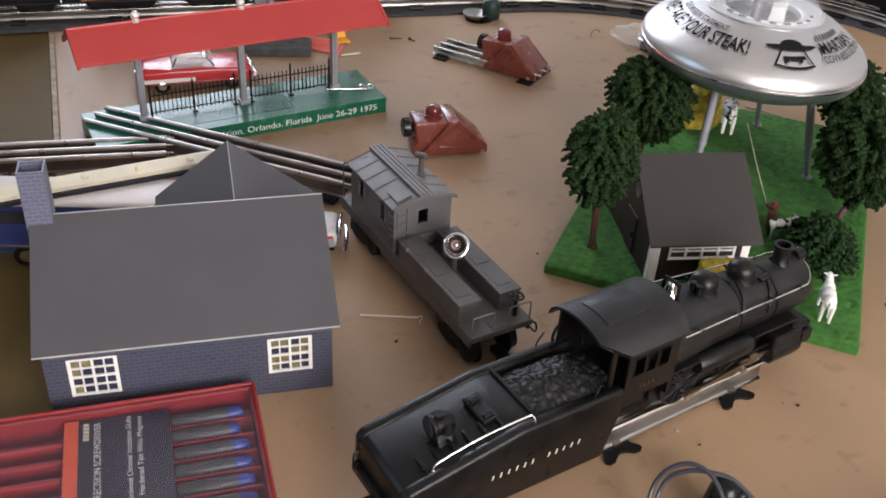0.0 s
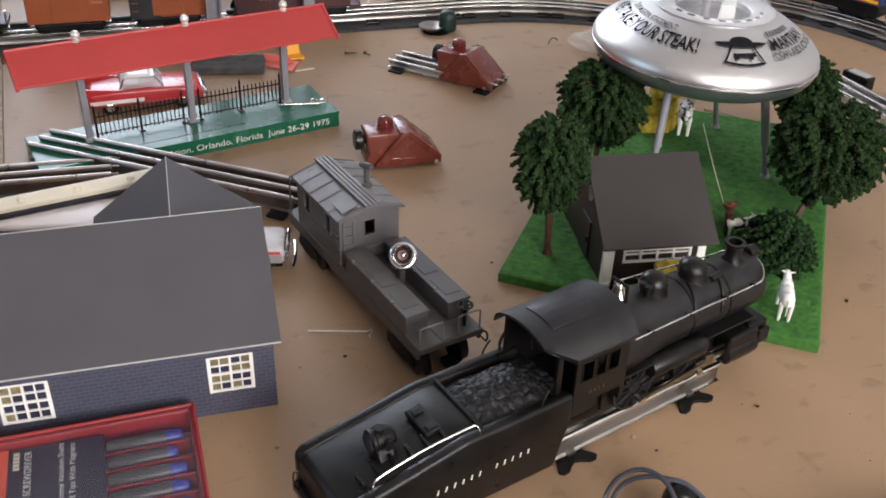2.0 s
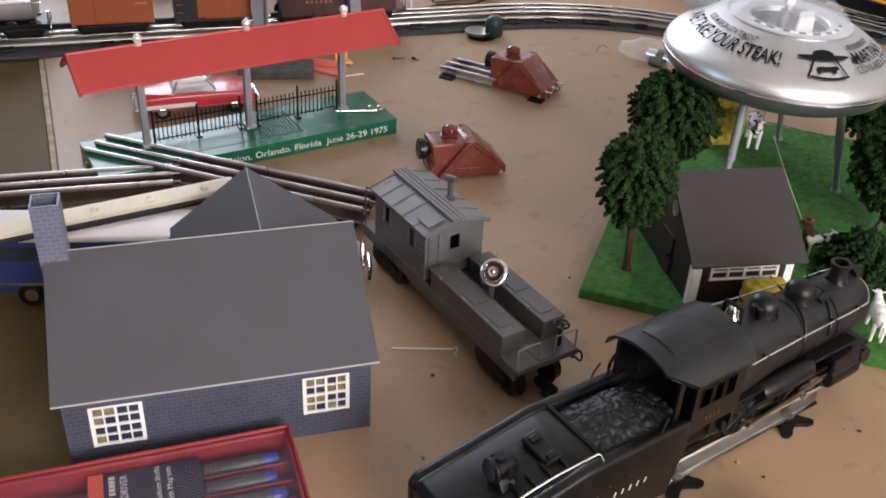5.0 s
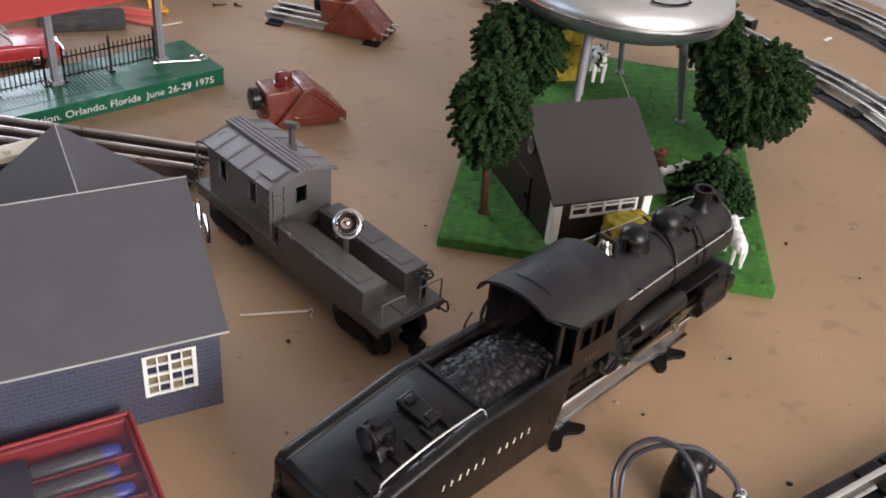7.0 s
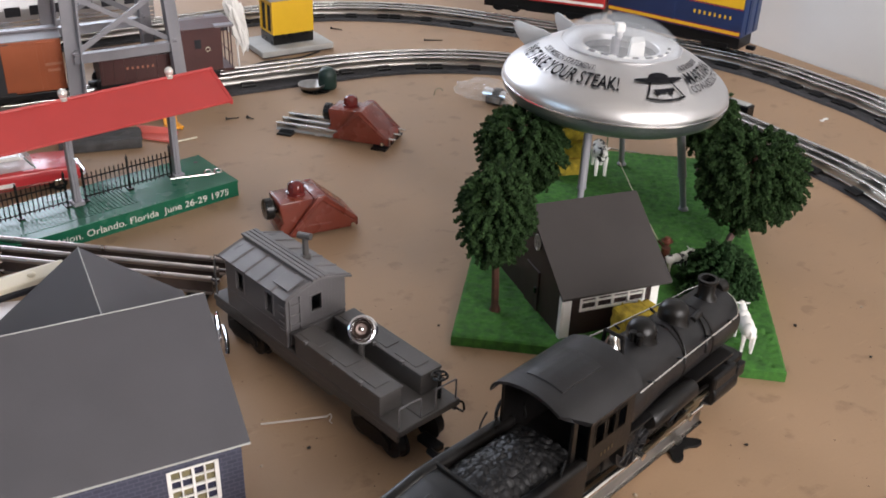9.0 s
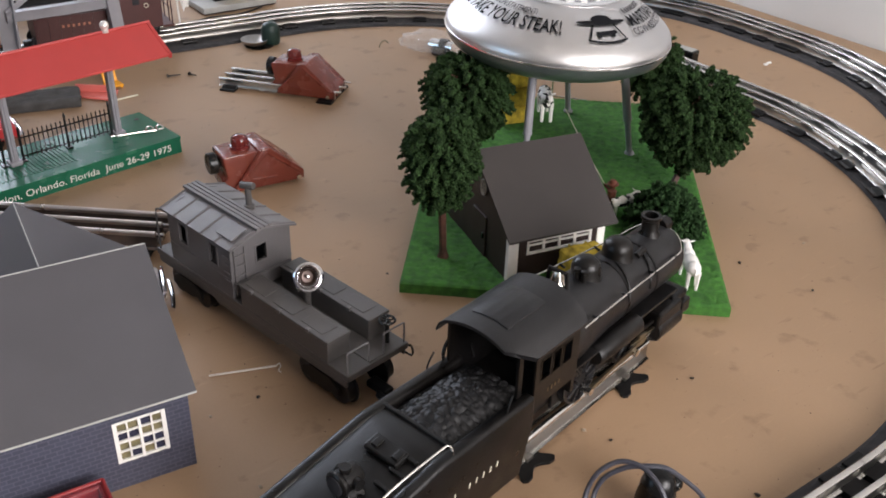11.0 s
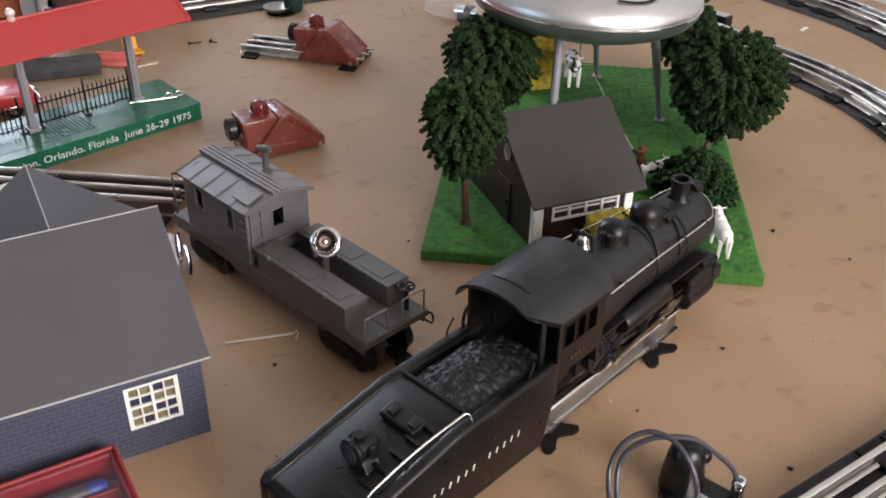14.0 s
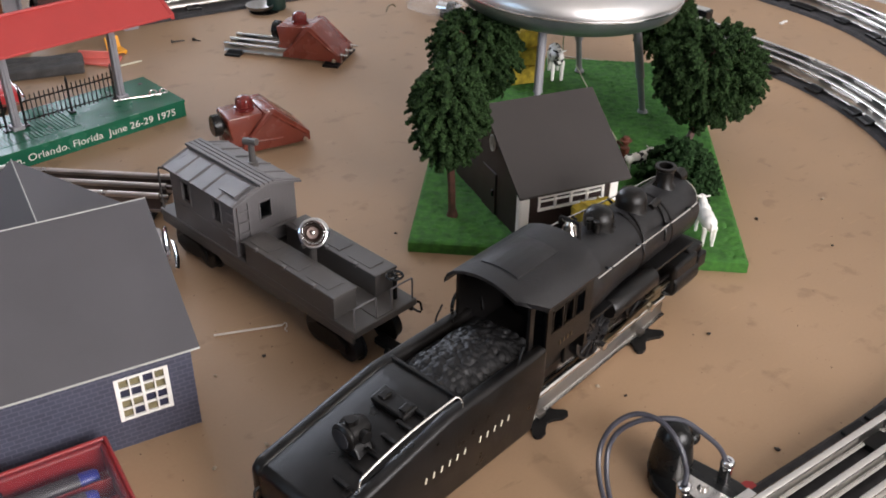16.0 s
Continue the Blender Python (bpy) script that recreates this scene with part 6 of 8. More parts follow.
dome_ob.visible_shadow = False
part("dome_rim", lathe([(0.0558, 0.1678), (0.0570, 0.1684), (0.0562, 0.1688), (0.0552, 0.1684)], None, 64), "saucer", uf, smooth=True)
part("console", prism([(-0.007, 0.158), (0.008, 0.158), (0.006, 0.178), (-0.006, 0.1755)], "y", -0.011, 0.008, 0.0008), "cow_white", uf, "pale control console").matrix_local = pose(0.010, -0.014, 0, 0, 0, -18)
pil = part("pilot_seat", rod((-0.008, -0.008, 0.158), (-0.008, -0.006, 0.1760), 0.0042, 10), "lilac_roof", uf, smooth=True)
part("pilot_head", ball((-0.007, -0.009, 0.1795), 0.0040, scale=(0.9, 0.9, 1.1)), "hood_grey", pil, smooth=True)
part("pilot_cap", box(-0.0112, -0.0028, -0.0130, -0.0050, 0.1822, 0.1900, 0.0012), "cow_white", pil)
for i in range(16):
    a = radians(205 + i * 9)
    part("switch_block", box(-0.0022 - 0.0012 * (i % 3 == 0), 0.0022 + 0.0012 * (i % 2), -0.0014, 0.0014, 0, 0.0011), "grey_ink" if i % 2 else "cow_white", uf).matrix_local = Matrix.Translation((0.0440 * math.cos(a), 0.0440 * math.sin(a), 0.1680)) @ pose(0, 0, 0, 0, 0, math.degrees(a) + 90)
LEGS = [((0.0740, -0.0350), (0.0530, -0.0480)), ((0.0475, 0.0765), (0.0300, 0.0500)), ((-0.0740, 0.0350), (-0.0530, 0.0300)), ((-0.0465, -0.0735), (-0.0350, -0.0480))]
for (fx, fy), (tx, ty) in LEGS:
    foot, topp = SAUCER.inverted() @ Vector((UC.x + fx, UC.y + fy, MZ)), Vector((tx, ty, 0.1085))
    mid = foot.lerp(topp, 0.42)
    lg = part("leg", rod(foot, topp, 0.0030, 14), "steel_grey", uf, "grey jointed leg", smooth=True)
    part("sleeve", rod(mid, topp, 0.0040, 14), "steel_grey", lg, smooth=True)
    part("collar", rod(mid - (topp - foot) * 0.012, mid + (topp - foot) * 0.012, 0.0044, 14), "steel_grey", lg)
    part("foot", lathe([(0, 0.0035), (0.0030, 0.0033), (0.0042, 0.0022), (0.0050, 0.0010), (0.0050, -0.0002), (0, -0.0002)], Matrix.Translation(foot), 18), "steel_grey", lg, smooth=True)
for a in (141, 108):
    fin = prism([(0.066, 0.160), (0.094, 0.1440), (0.101, 0.1485), (0.1065, 0.1545), (0.1100, 0.1605), (0.1110, 0.1640), (0.1085, 0.1660), (0.1030, 0.1662), (0.0920, 0.1650), (0.078, 0.1635)], "y", -0.0012, 0.0012, 0.0005)
    part("fin", fin, "pale_silver", uf, "pale silver tail fin", smooth=True).matrix_local = pose(0, 0, 0, 0, 0, a)


def hull_point(dist, a):
    """A place on the upper hull: distance down its slope from the dome, at an angle."""
    left = dist
    for (r0, z0), (r1, z1) in zip(HULL, HULL[1:]):
        seg = math.hypot(r1 - r0, z1 - z0)
        if left <= seg or (r1, z1) == HULL[-1]:
            k = left / seg
            r, z = r0 + (r1 - r0) * k, z0 + (z1 - z0) * k
            nx, nz = -(z1 - z0) / seg, (r1 - r0) / seg
            return Vector(((r + nx * 0.0015) * math.cos(a), (r + nx * 0.0015) * math.sin(a), z + nz * 0.0015))
        left -= seg


def hull_text(body, size, dist, deg0, deg1, mat):
    """Words bent round the hull between two angles, with their feet at a distance down the slope."""
    bm = text_mesh(body, size, bold=size * 0.014)
    step = size * 0.16
    lo, hi = min(v.co.x for v in bm.verts), max(v.co.x for v in bm.verts)
    for k in range(1, int((hi - lo) / step) + 1):
        bmesh.ops.bisect_plane(bm, geom=bm.verts[:] + bm.edges[:] + bm.faces[:], plane_co=(lo + k * step, 0, 0), plane_no=(1, 0, 0))
    for k in range(-2, 8):
        bmesh.ops.bisect_plane(bm, geom=bm.verts[:] + bm.edges[:] + bm.faces[:], plane_co=(0, k * step, 0), plane_no=(0, 1, 0))
    bmesh.ops.triangulate(bm, faces=bm.faces)
    x0, x1 = min(v.co.x for v in bm.verts), max(v.co.x for v in bm.verts)
    for v in bm.verts:
        v.co = hull_point(max(0, dist - v.co.y), radians(deg0 + (deg1 - deg0) * (v.co.x - x0) / (x1 - x0)))
    part("printed_line", bm, mat, uf, "black printed words")


hull_text("WE TAKE YOUR STEAK!", 0.0205, 0.0340, 165, 252, "black_ink")
hull_text("OUR MISSION STATEMENT:", 0.0092, 0.0165, 179, 234, "grey_ink")
hull_text("MARTIAN", 0.0175, 0.0280, 301, 342, "black_ink")
hull_text("COW ABDUCTIONS", 0.0105, 0.0375, 299, 349, "grey_ink")
for i in range(9):
    bm = bmesh.new()
    a0 = 303 + i * 3.4
    bm.faces.new([bm.verts.new(hull_point(d, radians(a))) for a, d in ((a0, 0.0130), (a0 + 2.2, 0.0130), (a0 + 2.2, 0.0075), (a0, 0.0075))])
    part("letter_bar", bm, "grey_ink", uf, "grey printed letter bar")


def hull_shape(outline, mat):
    """A flat printed shape bent on the hull: (degrees, distance) corners."""
    bm = bmesh.new()
    bm.faces.new([bm.verts.new(((279.3 + (a - 269.5) * 1.46) * 0.0015, (d - 0.0080) * 1.06 + 0.0020, 0)) for a, d in outline])
    bmesh.ops.triangulate(bm, faces=bm.faces)
    for _ in range(3):
        bmesh.ops.subdivide_edges(bm, edges=[e for e in bm.edges if e.calc_length() > 0.0035], cuts=1)
        bmesh.ops.triangulate(bm, faces=bm.faces)
    for v in bm.verts:
        v.co = hull_point(max(0, v.co.y), radians(v.co.x / 0.0015))
    part("printed_badge", bm, mat, uf, "black printed badge")


hull_shape([(269.5 + 12.5 * math.cos(t), 0.0250 + 0.0027 * math.sin(t)) for t in [2 * math.pi * i / 28 for i in range(28)]], "black_ink")
hull_shape([(269.5 + 5.6 * math.cos(t), 0.0225 - 0.0058 * math.sin(t)) for t in [math.pi * i / 14 for i in range(15)]], "black_ink")
for lo, hi in (((263.9, 264.8), (261.5, 262.3)), ((274.2, 275.1), (276.7, 277.5))):
    hull_shape([(lo[0], 0.0275), (lo[1], 0.0275), (hi[1], 0.0420), (hi[0], 0.0420)], "black_ink")
hull_shape([(261.2 + 16.6 * i / 10, 0.0440 + 0.0022 * math.sin(math.pi * i / 10)) for i in range(11)] + [(277.8 - 16.6 * i / 10, 0.0420 + 0.0022 * math.sin(math.pi * (10 - i) / 10)) for i in range(11)], "black_ink")
hull_shape([(264.8, 0.0345), (274.2, 0.0333), (274.6, 0.0367), (273.1, 0.0373), (272.9, 0.0400), (271.8, 0.0400), (271.6, 0.0376), (267.2, 0.0380), (267.0, 0.0402), (265.9, 0.0402), (265.6, 0.0380)], "black_ink")


# cows: one plain mesh each
def cow(name, m, scale, label, patches):
    bm = bmesh.new()
    ball((0, 0, 0.0155), 0.0062, bm, (1.75, 0.88, 1.0))
    ball((0.0085, 0, 0.0165), 0.0056, bm, (1.0, 0.85, 1.05))
    ball((-0.0085, 0, 0.0165), 0.0056, bm, (1.0, 0.9, 1.0))
    rod((0.011, 0, 0.018), (0.0155, 0, 0.0215), 0.0034, 10, bm, 0.0026)
    ball((0.0175, 0, 0.0215), 0.0031, bm, (1.35, 0.85, 0.95))
    for s in (-1, 1):
        rod((0.0155, s * 0.0018, 0.0238), (0.0150, s * 0.0048, 0.0248), 0.0008, 6, bm, 0.0004)
        for x in (0.0095, -0.0105):
            rod((x, s * 0.0033, 0.0145), (x + 0.0006, s * 0.0033, 0.0), 0.0019, 8, bm, 0.0011)
    rod((-0.0138, 0, 0.0190), (-0.0155, 0, 0.0075), 0.0007, 6, bm, 0.0004)
    bmesh.ops.transform(bm, matrix=Matrix.Scale(scale, 4), verts=bm.verts)
    ob = link(name, bm, "cow_white", None, True)
    ob.matrix_world = m
    if patches:
        ob.data.materials.append(M["cow_black"])
        for p in ob.data.polygons:
            c = p.center / scale
            if noise.noise(c * 190 + Vector((patches, 0, 0))) > 0.12:
                p.material_index = 1
    return tagged(ob, label, "toy cow", "toy cows")


cow("toy_cow", pose(0.2695, 0.9184, 0.0395, 0, 0, -100), 1.3, "black and white toy cow hanging under the saucer", 3.3)
cow("toy_cow", pose(0.2950, 0.7656, MZ, 0, 0, 15), 0.85, "black and white toy cow beside the barn", 6.1)
cow("toy_cow", pose(0.3070, 0.6530, MZ, 0, 0, 78), 1.12, "white toy cow standing on the mat", 0)
# farmer figure, plain shape
bm = bmesh.new()
rod((0, 0, 0), (0, 0, 0.018), 0.0032, 10, bm, 0.0040)
ball((0, 0, 0.0225), 0.0030, bm)
rod((0, 0, 0.0240), (0, 0, 0.0250), 0.0052, 12, bm)
rod((0, 0, 0.0248), (0, 0, 0.0280), 0.0032, 12, bm, 0.0026)
rod((0.0, 0, 0.016), (-0.004, 0.009, 0.020), 0.0013, 8, bm)
fg = link("toy_figure", bm, "toy_brown", None, True)
fg.matrix_world = pose(0.2894, 0.7779, MZ)
tagged(fg, "small plain brown toy farm figure holding a string", "toy figure")
# string from figure to hanging cow, and winch line
sg = thing("tow_string", pose(0, 0, 0), "thin pale string from figure to hanging cow", "string")
part("strand", tube([(0.2854, 0.7869, 0.0300), (0.2847, 0.8391, 0.0400), (0.2840, 0.9004, 0.0550)], 0.00050, 5, 6), "string", sg)
wl = thing("winch_line", pose(0, 0, 0), "short wire holding the cow under the saucer", "wire")
part("strand", rod((0.2755, 0.9184, 0.0620), (0.2750, 0.9179, 0.1030), 0.0008, 6), "wire", wl)

# ---------------------------------------------------------------- train on the far side of the inner loop
RAILTOP = 0.0036 + 0.0195 * LOW


def bogie(parent, xc, mat="tie"):
    tr = part("truck", box(xc - 0.018, xc + 0.018, -0.0175, 0.0175, RAILTOP + 0.007, RAILTOP + 0.014, 0.001), mat, parent)
    for s in (-1, 1):
        part("side_frame", box(xc - 0.021, xc + 0.021, *sorted((s * 0.0205, s * 0.0235)), RAILTOP + 0.003, RAILTOP + 0.0120, 0.002), mat, tr)
        for x in (xc - 0.0135, xc + 0.0135):
            part("wheel", lathe([(0, -0.0025), (0.0088, -0.0025), (0.0104, -0.0032), (0.0104, -0.0042), (0.0090, -0.0038), (0.0088, 0.0025), (0.007, 0.0028), (0, 0.0015)],
                 Matrix.Translation((x, s * 0.0175, RAILTOP + 0.0088)) @ pose(0, 0, 0, -90 * s, 0, 0), 18), "wheel", tr, smooth=True)
    return tr


def coupler(parent, x, s):
    part("coupler", box(*sorted((x, x + s * 0.013)), -0.0042, 0.0042, RAILTOP + 0.004, RAILTOP + 0.010, 0.0015), "tie", parent)



def boxcar(a0, a1, mat, label, black_to=None, name="toy_boxcar", roof="lilac_roof"):
    le = (a1 - a0) / 2
    c = thing(name, far_run((a0 + a1) / 2), label, "toy train car", "cars on the far track")
    z0, z1, w = RAILTOP + 0.0135, RAILTOP + 0.0745, 0.0260
    part("body", box(-le, le, -w, w, z0, z1, 0.0012), mat, c)
    part("roof", prism([(-w - 0.001, z1), (w + 0.001, z1), (w + 0.001, z1 + 0.001), (0, z1 + 0.0055), (-w - 0.001, z1 + 0.001)], "x", -le - 0.0012, le + 0.0012, 0.0004), roof, c, "grey roof")
    part("roof_walk", box(-le, le, -0.006, 0.006, z1 + 0.005, z1 + 0.0072, 0.0004), roof, c)
    d = part("door", box(-0.019, 0.019, -w - 0.0016, -w, z0 + 0.003, z1 - 0.004, 0.0005), mat, c)
    part("door_track", box(-0.040, 0.040, -w - 0.002, -w, z1 - 0.0042, z1 - 0.0028), mat, d)
    for x in np.linspace(-le + 0.006, le - 0.006, 12):
        if abs(x) > 0.021:
            part("rivet_strip", box(x - 0.0004, x + 0.0004, -w - 0.0005, -w, z0 + 0.002, z1 - 0.002), mat, c)
    for i, x in enumerate((0.026,)):
        part("letter_bar", box(x, x + 0.018, -w - 0.0006, -w, z0 + 0.030, z0 + 0.033), "faint_ink", c, "pale lettering bar")
        part("letter_bar", box(x + 0.002, x + 0.016, -w - 0.0006, -w, z0 + 0.023, z0 + 0.0255), "faint_ink", c, "pale lettering bar")
    if black_to:
        part("dark_panel", box(-le - 0.0006, -le + black_to, -w - 0.0009, w + 0.0009, z0 - 0.0004, z1 - 0.002, 0.0003), "black_car", c, "black painted end of the car")
    part("underframe", box(-le + 0.004, le - 0.004, -0.016, 0.016, RAILTOP + 0.011, z0 + 0.001), "tie", c)
    for s in (-1, 1):
        bogie(c, s * (le - 0.030))
        coupler(c, s * le, s)
        for k2 in range(4):
            part("ladder_rung", rod((s * (le - 0.010), -w - 0.001, z0 + 0.010 + k2 * 0.010), (s * (le - 0.002), -w - 0.001, z0 + 0.010 + k2 * 0.010), 0.0005, 5), mat, c)
    return c


boxcar(0.0150, 0.1115, "orange", "orange brown toy boxcar with grey roof")
boxcar(0.1360, 0.2285, "orange", "orange and black toy boxcar", black_to=0.0365)
# low maroon car and caboose
gd = thing("toy_gondola", far_run(0.3150), "dark maroon low-sided toy gondola car", "toy train car", "cars on the far track")
z0 = RAILTOP + 0.0125
for y in (-0.0255, 0.0240):
    sidep = part("side", box(-0.0485, 0.0485, y, y + 0.0015, z0, z0 + 0.0290, 0.0004), "maroon", gd)
    for i in range(8):
        part("side_rib", box(-0.0455 + i * 0.0128, -0.0440 + i * 0.0128, y - 0.001, y + 0.0025, z0 + 0.001, z0 + 0.0280), "maroon", sidep)
for x in (-0.0485, 0.0470):
    part("end", box(x, x + 0.0015, -0.024, 0.024, z0, z0 + 0.0290), "maroon", gd)
part("bed", box(-0.0485, 0.0485, -0.0255, 0.0255, z0 - 0.0015, z0 + 0.0015), "maroon", gd)
for i in range(6):
    part("letter_bar", box(-0.018 + i * 0.006, -0.0155 + i * 0.006, -0.0268, -0.0264, z0 + 0.0150, z0 + 0.0180), "faint_ink", gd, "pale lettering bar")
for s in (-1, 1):
    bogie(gd, s * 0.030)
    coupler(gd, s * 0.0475, s)
kb2 = thing("toy_caboose", far_run(0.3930), "dark maroon toy caboose with grey roof", "toy train car", "cars on the far track")
part("body", box(-0.030, 0.022, -0.0245, 0.0245, z0, z0 + 0.0540, 0.0008), "maroon", kb2)
part("roof", prism([(-0.0275, z0 + 0.054), (0.0275, z0 + 0.054), (0.0275, z0 + 0.0555), (0, z0 + 0.0600), (-0.0275, z0 + 0.0555)], "x", -0.033, 0.037, 0.0004), "maroon", kb2)
part("end_roof", box(0.014, 0.038, -0.0278, 0.0278, z0 + 0.0545, z0 + 0.0572, 0.0005), "lilac_roof", kb2, "grey roof end")
part("end_deck", box(0.022, 0.036, -0.0245, 0.0245, z0 - 0.002, z0 + 0.001), "maroon", kb2)
part("window", box(-0.012, -0.004, -0.0250, -0.0243, z0 + 0.030, z0 + 0.041), "dark", kb2)
part("emblem", lathe([(0.0022, -0.0248), (0.0030, -0.0250), (0.0030, -0.0254), (0.0022, -0.0254)], Matrix.Translation((0.004, -0.0497 + 0.025 - 0.0248 + 0.0248, z0 + 0.028)) @ pose(0, 0, 0, 0, 0, 0) @ pose(0, 0, 0, 90, 0, 0) @ Matrix.Translation((0, 0, 0.0252 - 0.0004)), 14), "cream_ink", kb2, "pale ring emblem")
for y in (-0.023, -0.010, 0.010, 0.023):
    part("end_post", rod((0.034, y, z0), (0.034, y, z0 + 0.054), 0.0008, 6), "maroon", kb2)
part("end_railing", tube([(0.035, -0.023, z0 + 0.018), (0.035, 0.0, z0 + 0.018), (0.035, 0.023, z0 + 0.018)], 0.0008, 3, 6), "maroon", kb2)
part("underframe", box(-0.028, 0.034, -0.016, 0.016, RAILTOP + 0.010, z0), "tie", kb2)
bogie(kb2, -0.004)
# tank car
tk = thing("toy_tank_car", far_run(-0.1120), "silver grey toy tank car with black frame", "toy train car", "cars on the far track")
part("tank", along_x([(0, 0), (0.016, 0.002), (0.0235, 0.008), (0.0245, 0.014), (0.0245, 0.176), (0.0235, 0.182), (0.016, 0.188), (0, 0.190)], -0.095, 0, RAILTOP + 0.041, 32), "silver", tk, smooth=True)
part("dome", lathe([(0.0125, -0.006), (0.0125, 0.010), (0.011, 0.0125), (0, 0.014)], Matrix.Translation((0, 0, RAILTOP + 0.064)), 20), "silver", tk, smooth=True)
part("frame", box(-0.104, 0.104, -0.0215, 0.0215, RAILTOP + 0.0105, RAILTOP + 0.0165, 0.0008), "tie", tk)
part("walk_rail", tube([(-0.098, -0.026, RAILTOP + 0.044), (0, -0.0265, RAILTOP + 0.044), (0.098, -0.026, RAILTOP + 0.044)], 0.0008, 3, 6), "wire", tk)
for x in (-0.08, -0.03, 0.03, 0.08):
    part("rail_bracket", rod((x, -0.0235, RAILTOP + 0.044), (x, -0.0265, RAILTOP + 0.044), 0.0013, 6), "tie", tk)
for i in range(5):
    part("letter_bar", box(0.030 + i * 0.009, 0.035 + i * 0.009, -0.0250, -0.0238, RAILTOP + 0.048, RAILTOP + 0.0515), "grey_ink", tk, "grey lettering bar")
for s in (-1, 1):
    bogie(tk, s * 0.074)
    coupler(tk, s * 0.104, s)
    part("brake_lever", rod((s * 0.103, -0.014, RAILTOP + 0.014), (s * 0.103, -0.014, RAILTOP + 0.030), 0.0016, 6), "wire", tk)

# silver coach on the outer track
cs2 = thing("toy_coach", ROOM_M @ pose(0.222, E3B, 0), "silver blue streamlined toy coach", "toy train car", "cars on the far track")
prof = [(-0.026, RAILTOP + 0.010), (0.026, RAILTOP + 0.010), (0.0265, RAILTOP + 0.045), (0.0225, RAILTOP + 0.062), (0.012, RAILTOP + 0.0695), (-0.012, RAILTOP + 0.0695), (-0.0225, RAILTOP + 0.062), (-0.0265, RAILTOP + 0.045)]
part("body", prism(prof, "x", -0.19, 0.19, 0.0012), "silver", cs2, smooth=True)
for i in range(11):
    part("window", box(-0.172 + i * 0.032, -0.152 + i * 0.032, -0.0272, -0.0258, RAILTOP + 0.036, RAILTOP + 0.049, 0.0004), "dark", cs2)
for z in (0.016, 0.022, 0.028):
    part("flute", box(-0.188, 0.188, -0.0270, -0.0258, RAILTOP + z, RAILTOP + z + 0.002), "chrome", cs2)
for s in (-1, 1):
    bogie(cs2, s * 0.13)

# steel tower standing over the far track
tw = thing("steel_tower", ROOM_M @ pose(0.2925, 1.2640, 0), "grey painted steel lattice tower over the track", "toy tower")
TH = 0.30
FEET = [(-0.0630, -0.0600), (0.0630, -0.0600), (-0.0630, 0.0640), (0.0630, 0.0640)]


def up_leg(f, z):
    k = z / TH
    return Vector((f[0] * (1 - 0.22 * k), f[1] * (1 - 0.22 * k), z))


for f in FEET:
    L_SEC = [(-0.0085, -0.0070), (0.0085, -0.0070), (0.0085, -0.0048), (-0.0062, -0.0048), (-0.0062, 0.0070), (-0.0085, 0.0070)]
    part("leg", sweep([up_leg(f, 0.0034), up_leg(f, TH)], [(a * (1 if f[0] < 0 else -1), b) for a, b in L_SEC], up=(0, -1, 0)), "steel_grey", tw)
    part("footplate", box(f[0] - 0.009, f[0] + 0.009, f[1] - 0.009, f[1] + 0.009, 0.0, 0.0036, 0.0006), "steel_grey", tw)
BAR = [(-0.0030, -0.0012), (0.0030, -0.0012), (0.0030, 0.0012), (-0.0030, 0.0012)]
GIRT = [(-0.0016, -0.0055), (0.0016, -0.0055), (0.0016, 0.0055), (-0.0016, 0.0055)]
for a, b in ((0, 1), (2, 3)):
    for z in (0.072, 0.150, 0.235):
        part("girt", sweep([up_leg(FEET[a], z), up_leg(FEET[b], z)], GIRT), "steel_grey", tw)
        part("girt_lip", sweep([up_leg(FEET[a], z + 0.0055), up_leg(FEET[b], z + 0.0055)], [(-0.005, -0.0008), (0.005, -0.0008), (0.005, 0.0008), (-0.005, 0.0008)]), "steel_grey", tw)
    for lo, hi in ((0.077, 0.145), (0.155, 0.230)):
        part("cross_brace", sweep([up_leg(FEET[a], lo), up_leg(FEET[b], hi)], BAR, up=(0, 1, 0)), "steel_grey", tw)
        part("cross_brace", sweep([up_leg(FEET[b], lo) + Vector((0, 0.0025, 0)), up_leg(FEET[a], hi) + Vector((0, 0.0025, 0))], BAR, up=(0, 1, 0)), "steel_grey", tw)
for a, b in ((0, 2), (1, 3)):
    for z in (0.160, 0.240):
        part("girt", sweep([up_leg(FEET[a], z), up_leg(FEET[b], z)], GIRT), "steel_grey", tw)
part("top_deck", box(-0.062, 0.062, -0.052, 0.064, TH, TH + 0.004, 0.0006), "steel_grey", tw)

# yellow shed on a grey base
ys = thing("yellow_shed", ROOM_M @ pose(0.5640, 1.3600, 0, 0, 0, 0), "yellow and black tin shed on pale grey base", "toy shed")
part("base", box(-0.058, 0.052, -0.044, 0.034, 0.002, 0.0105, 0.0012), "concrete", ys)
part("base_edge", box(-0.055, 0.049, -0.041, 0.031, 0.0, 0.0025), "dark", ys)
part("plinth", box(-0.031, 0.031, -0.021, 0.023, 0.0105, 0.0250, 0.0005), "black_plastic", ys)
wall = bmesh.new()
box(-0.0315, 0.0315, -0.0215, -0.0195, 0.0250, 0.0730, bm=wall)
part("front_wall", wall, "yellow", ys)
part("rear_wall", box(-0.0315, 0.0315, 0.0215, 0.0235, 0.0250, 0.0730), "yellow", ys)
part("side_wall", box(0.0295, 0.0315, -0.0195, 0.0215, 0.0250, 0.0730), "yellow", ys)
fr = bmesh.new()
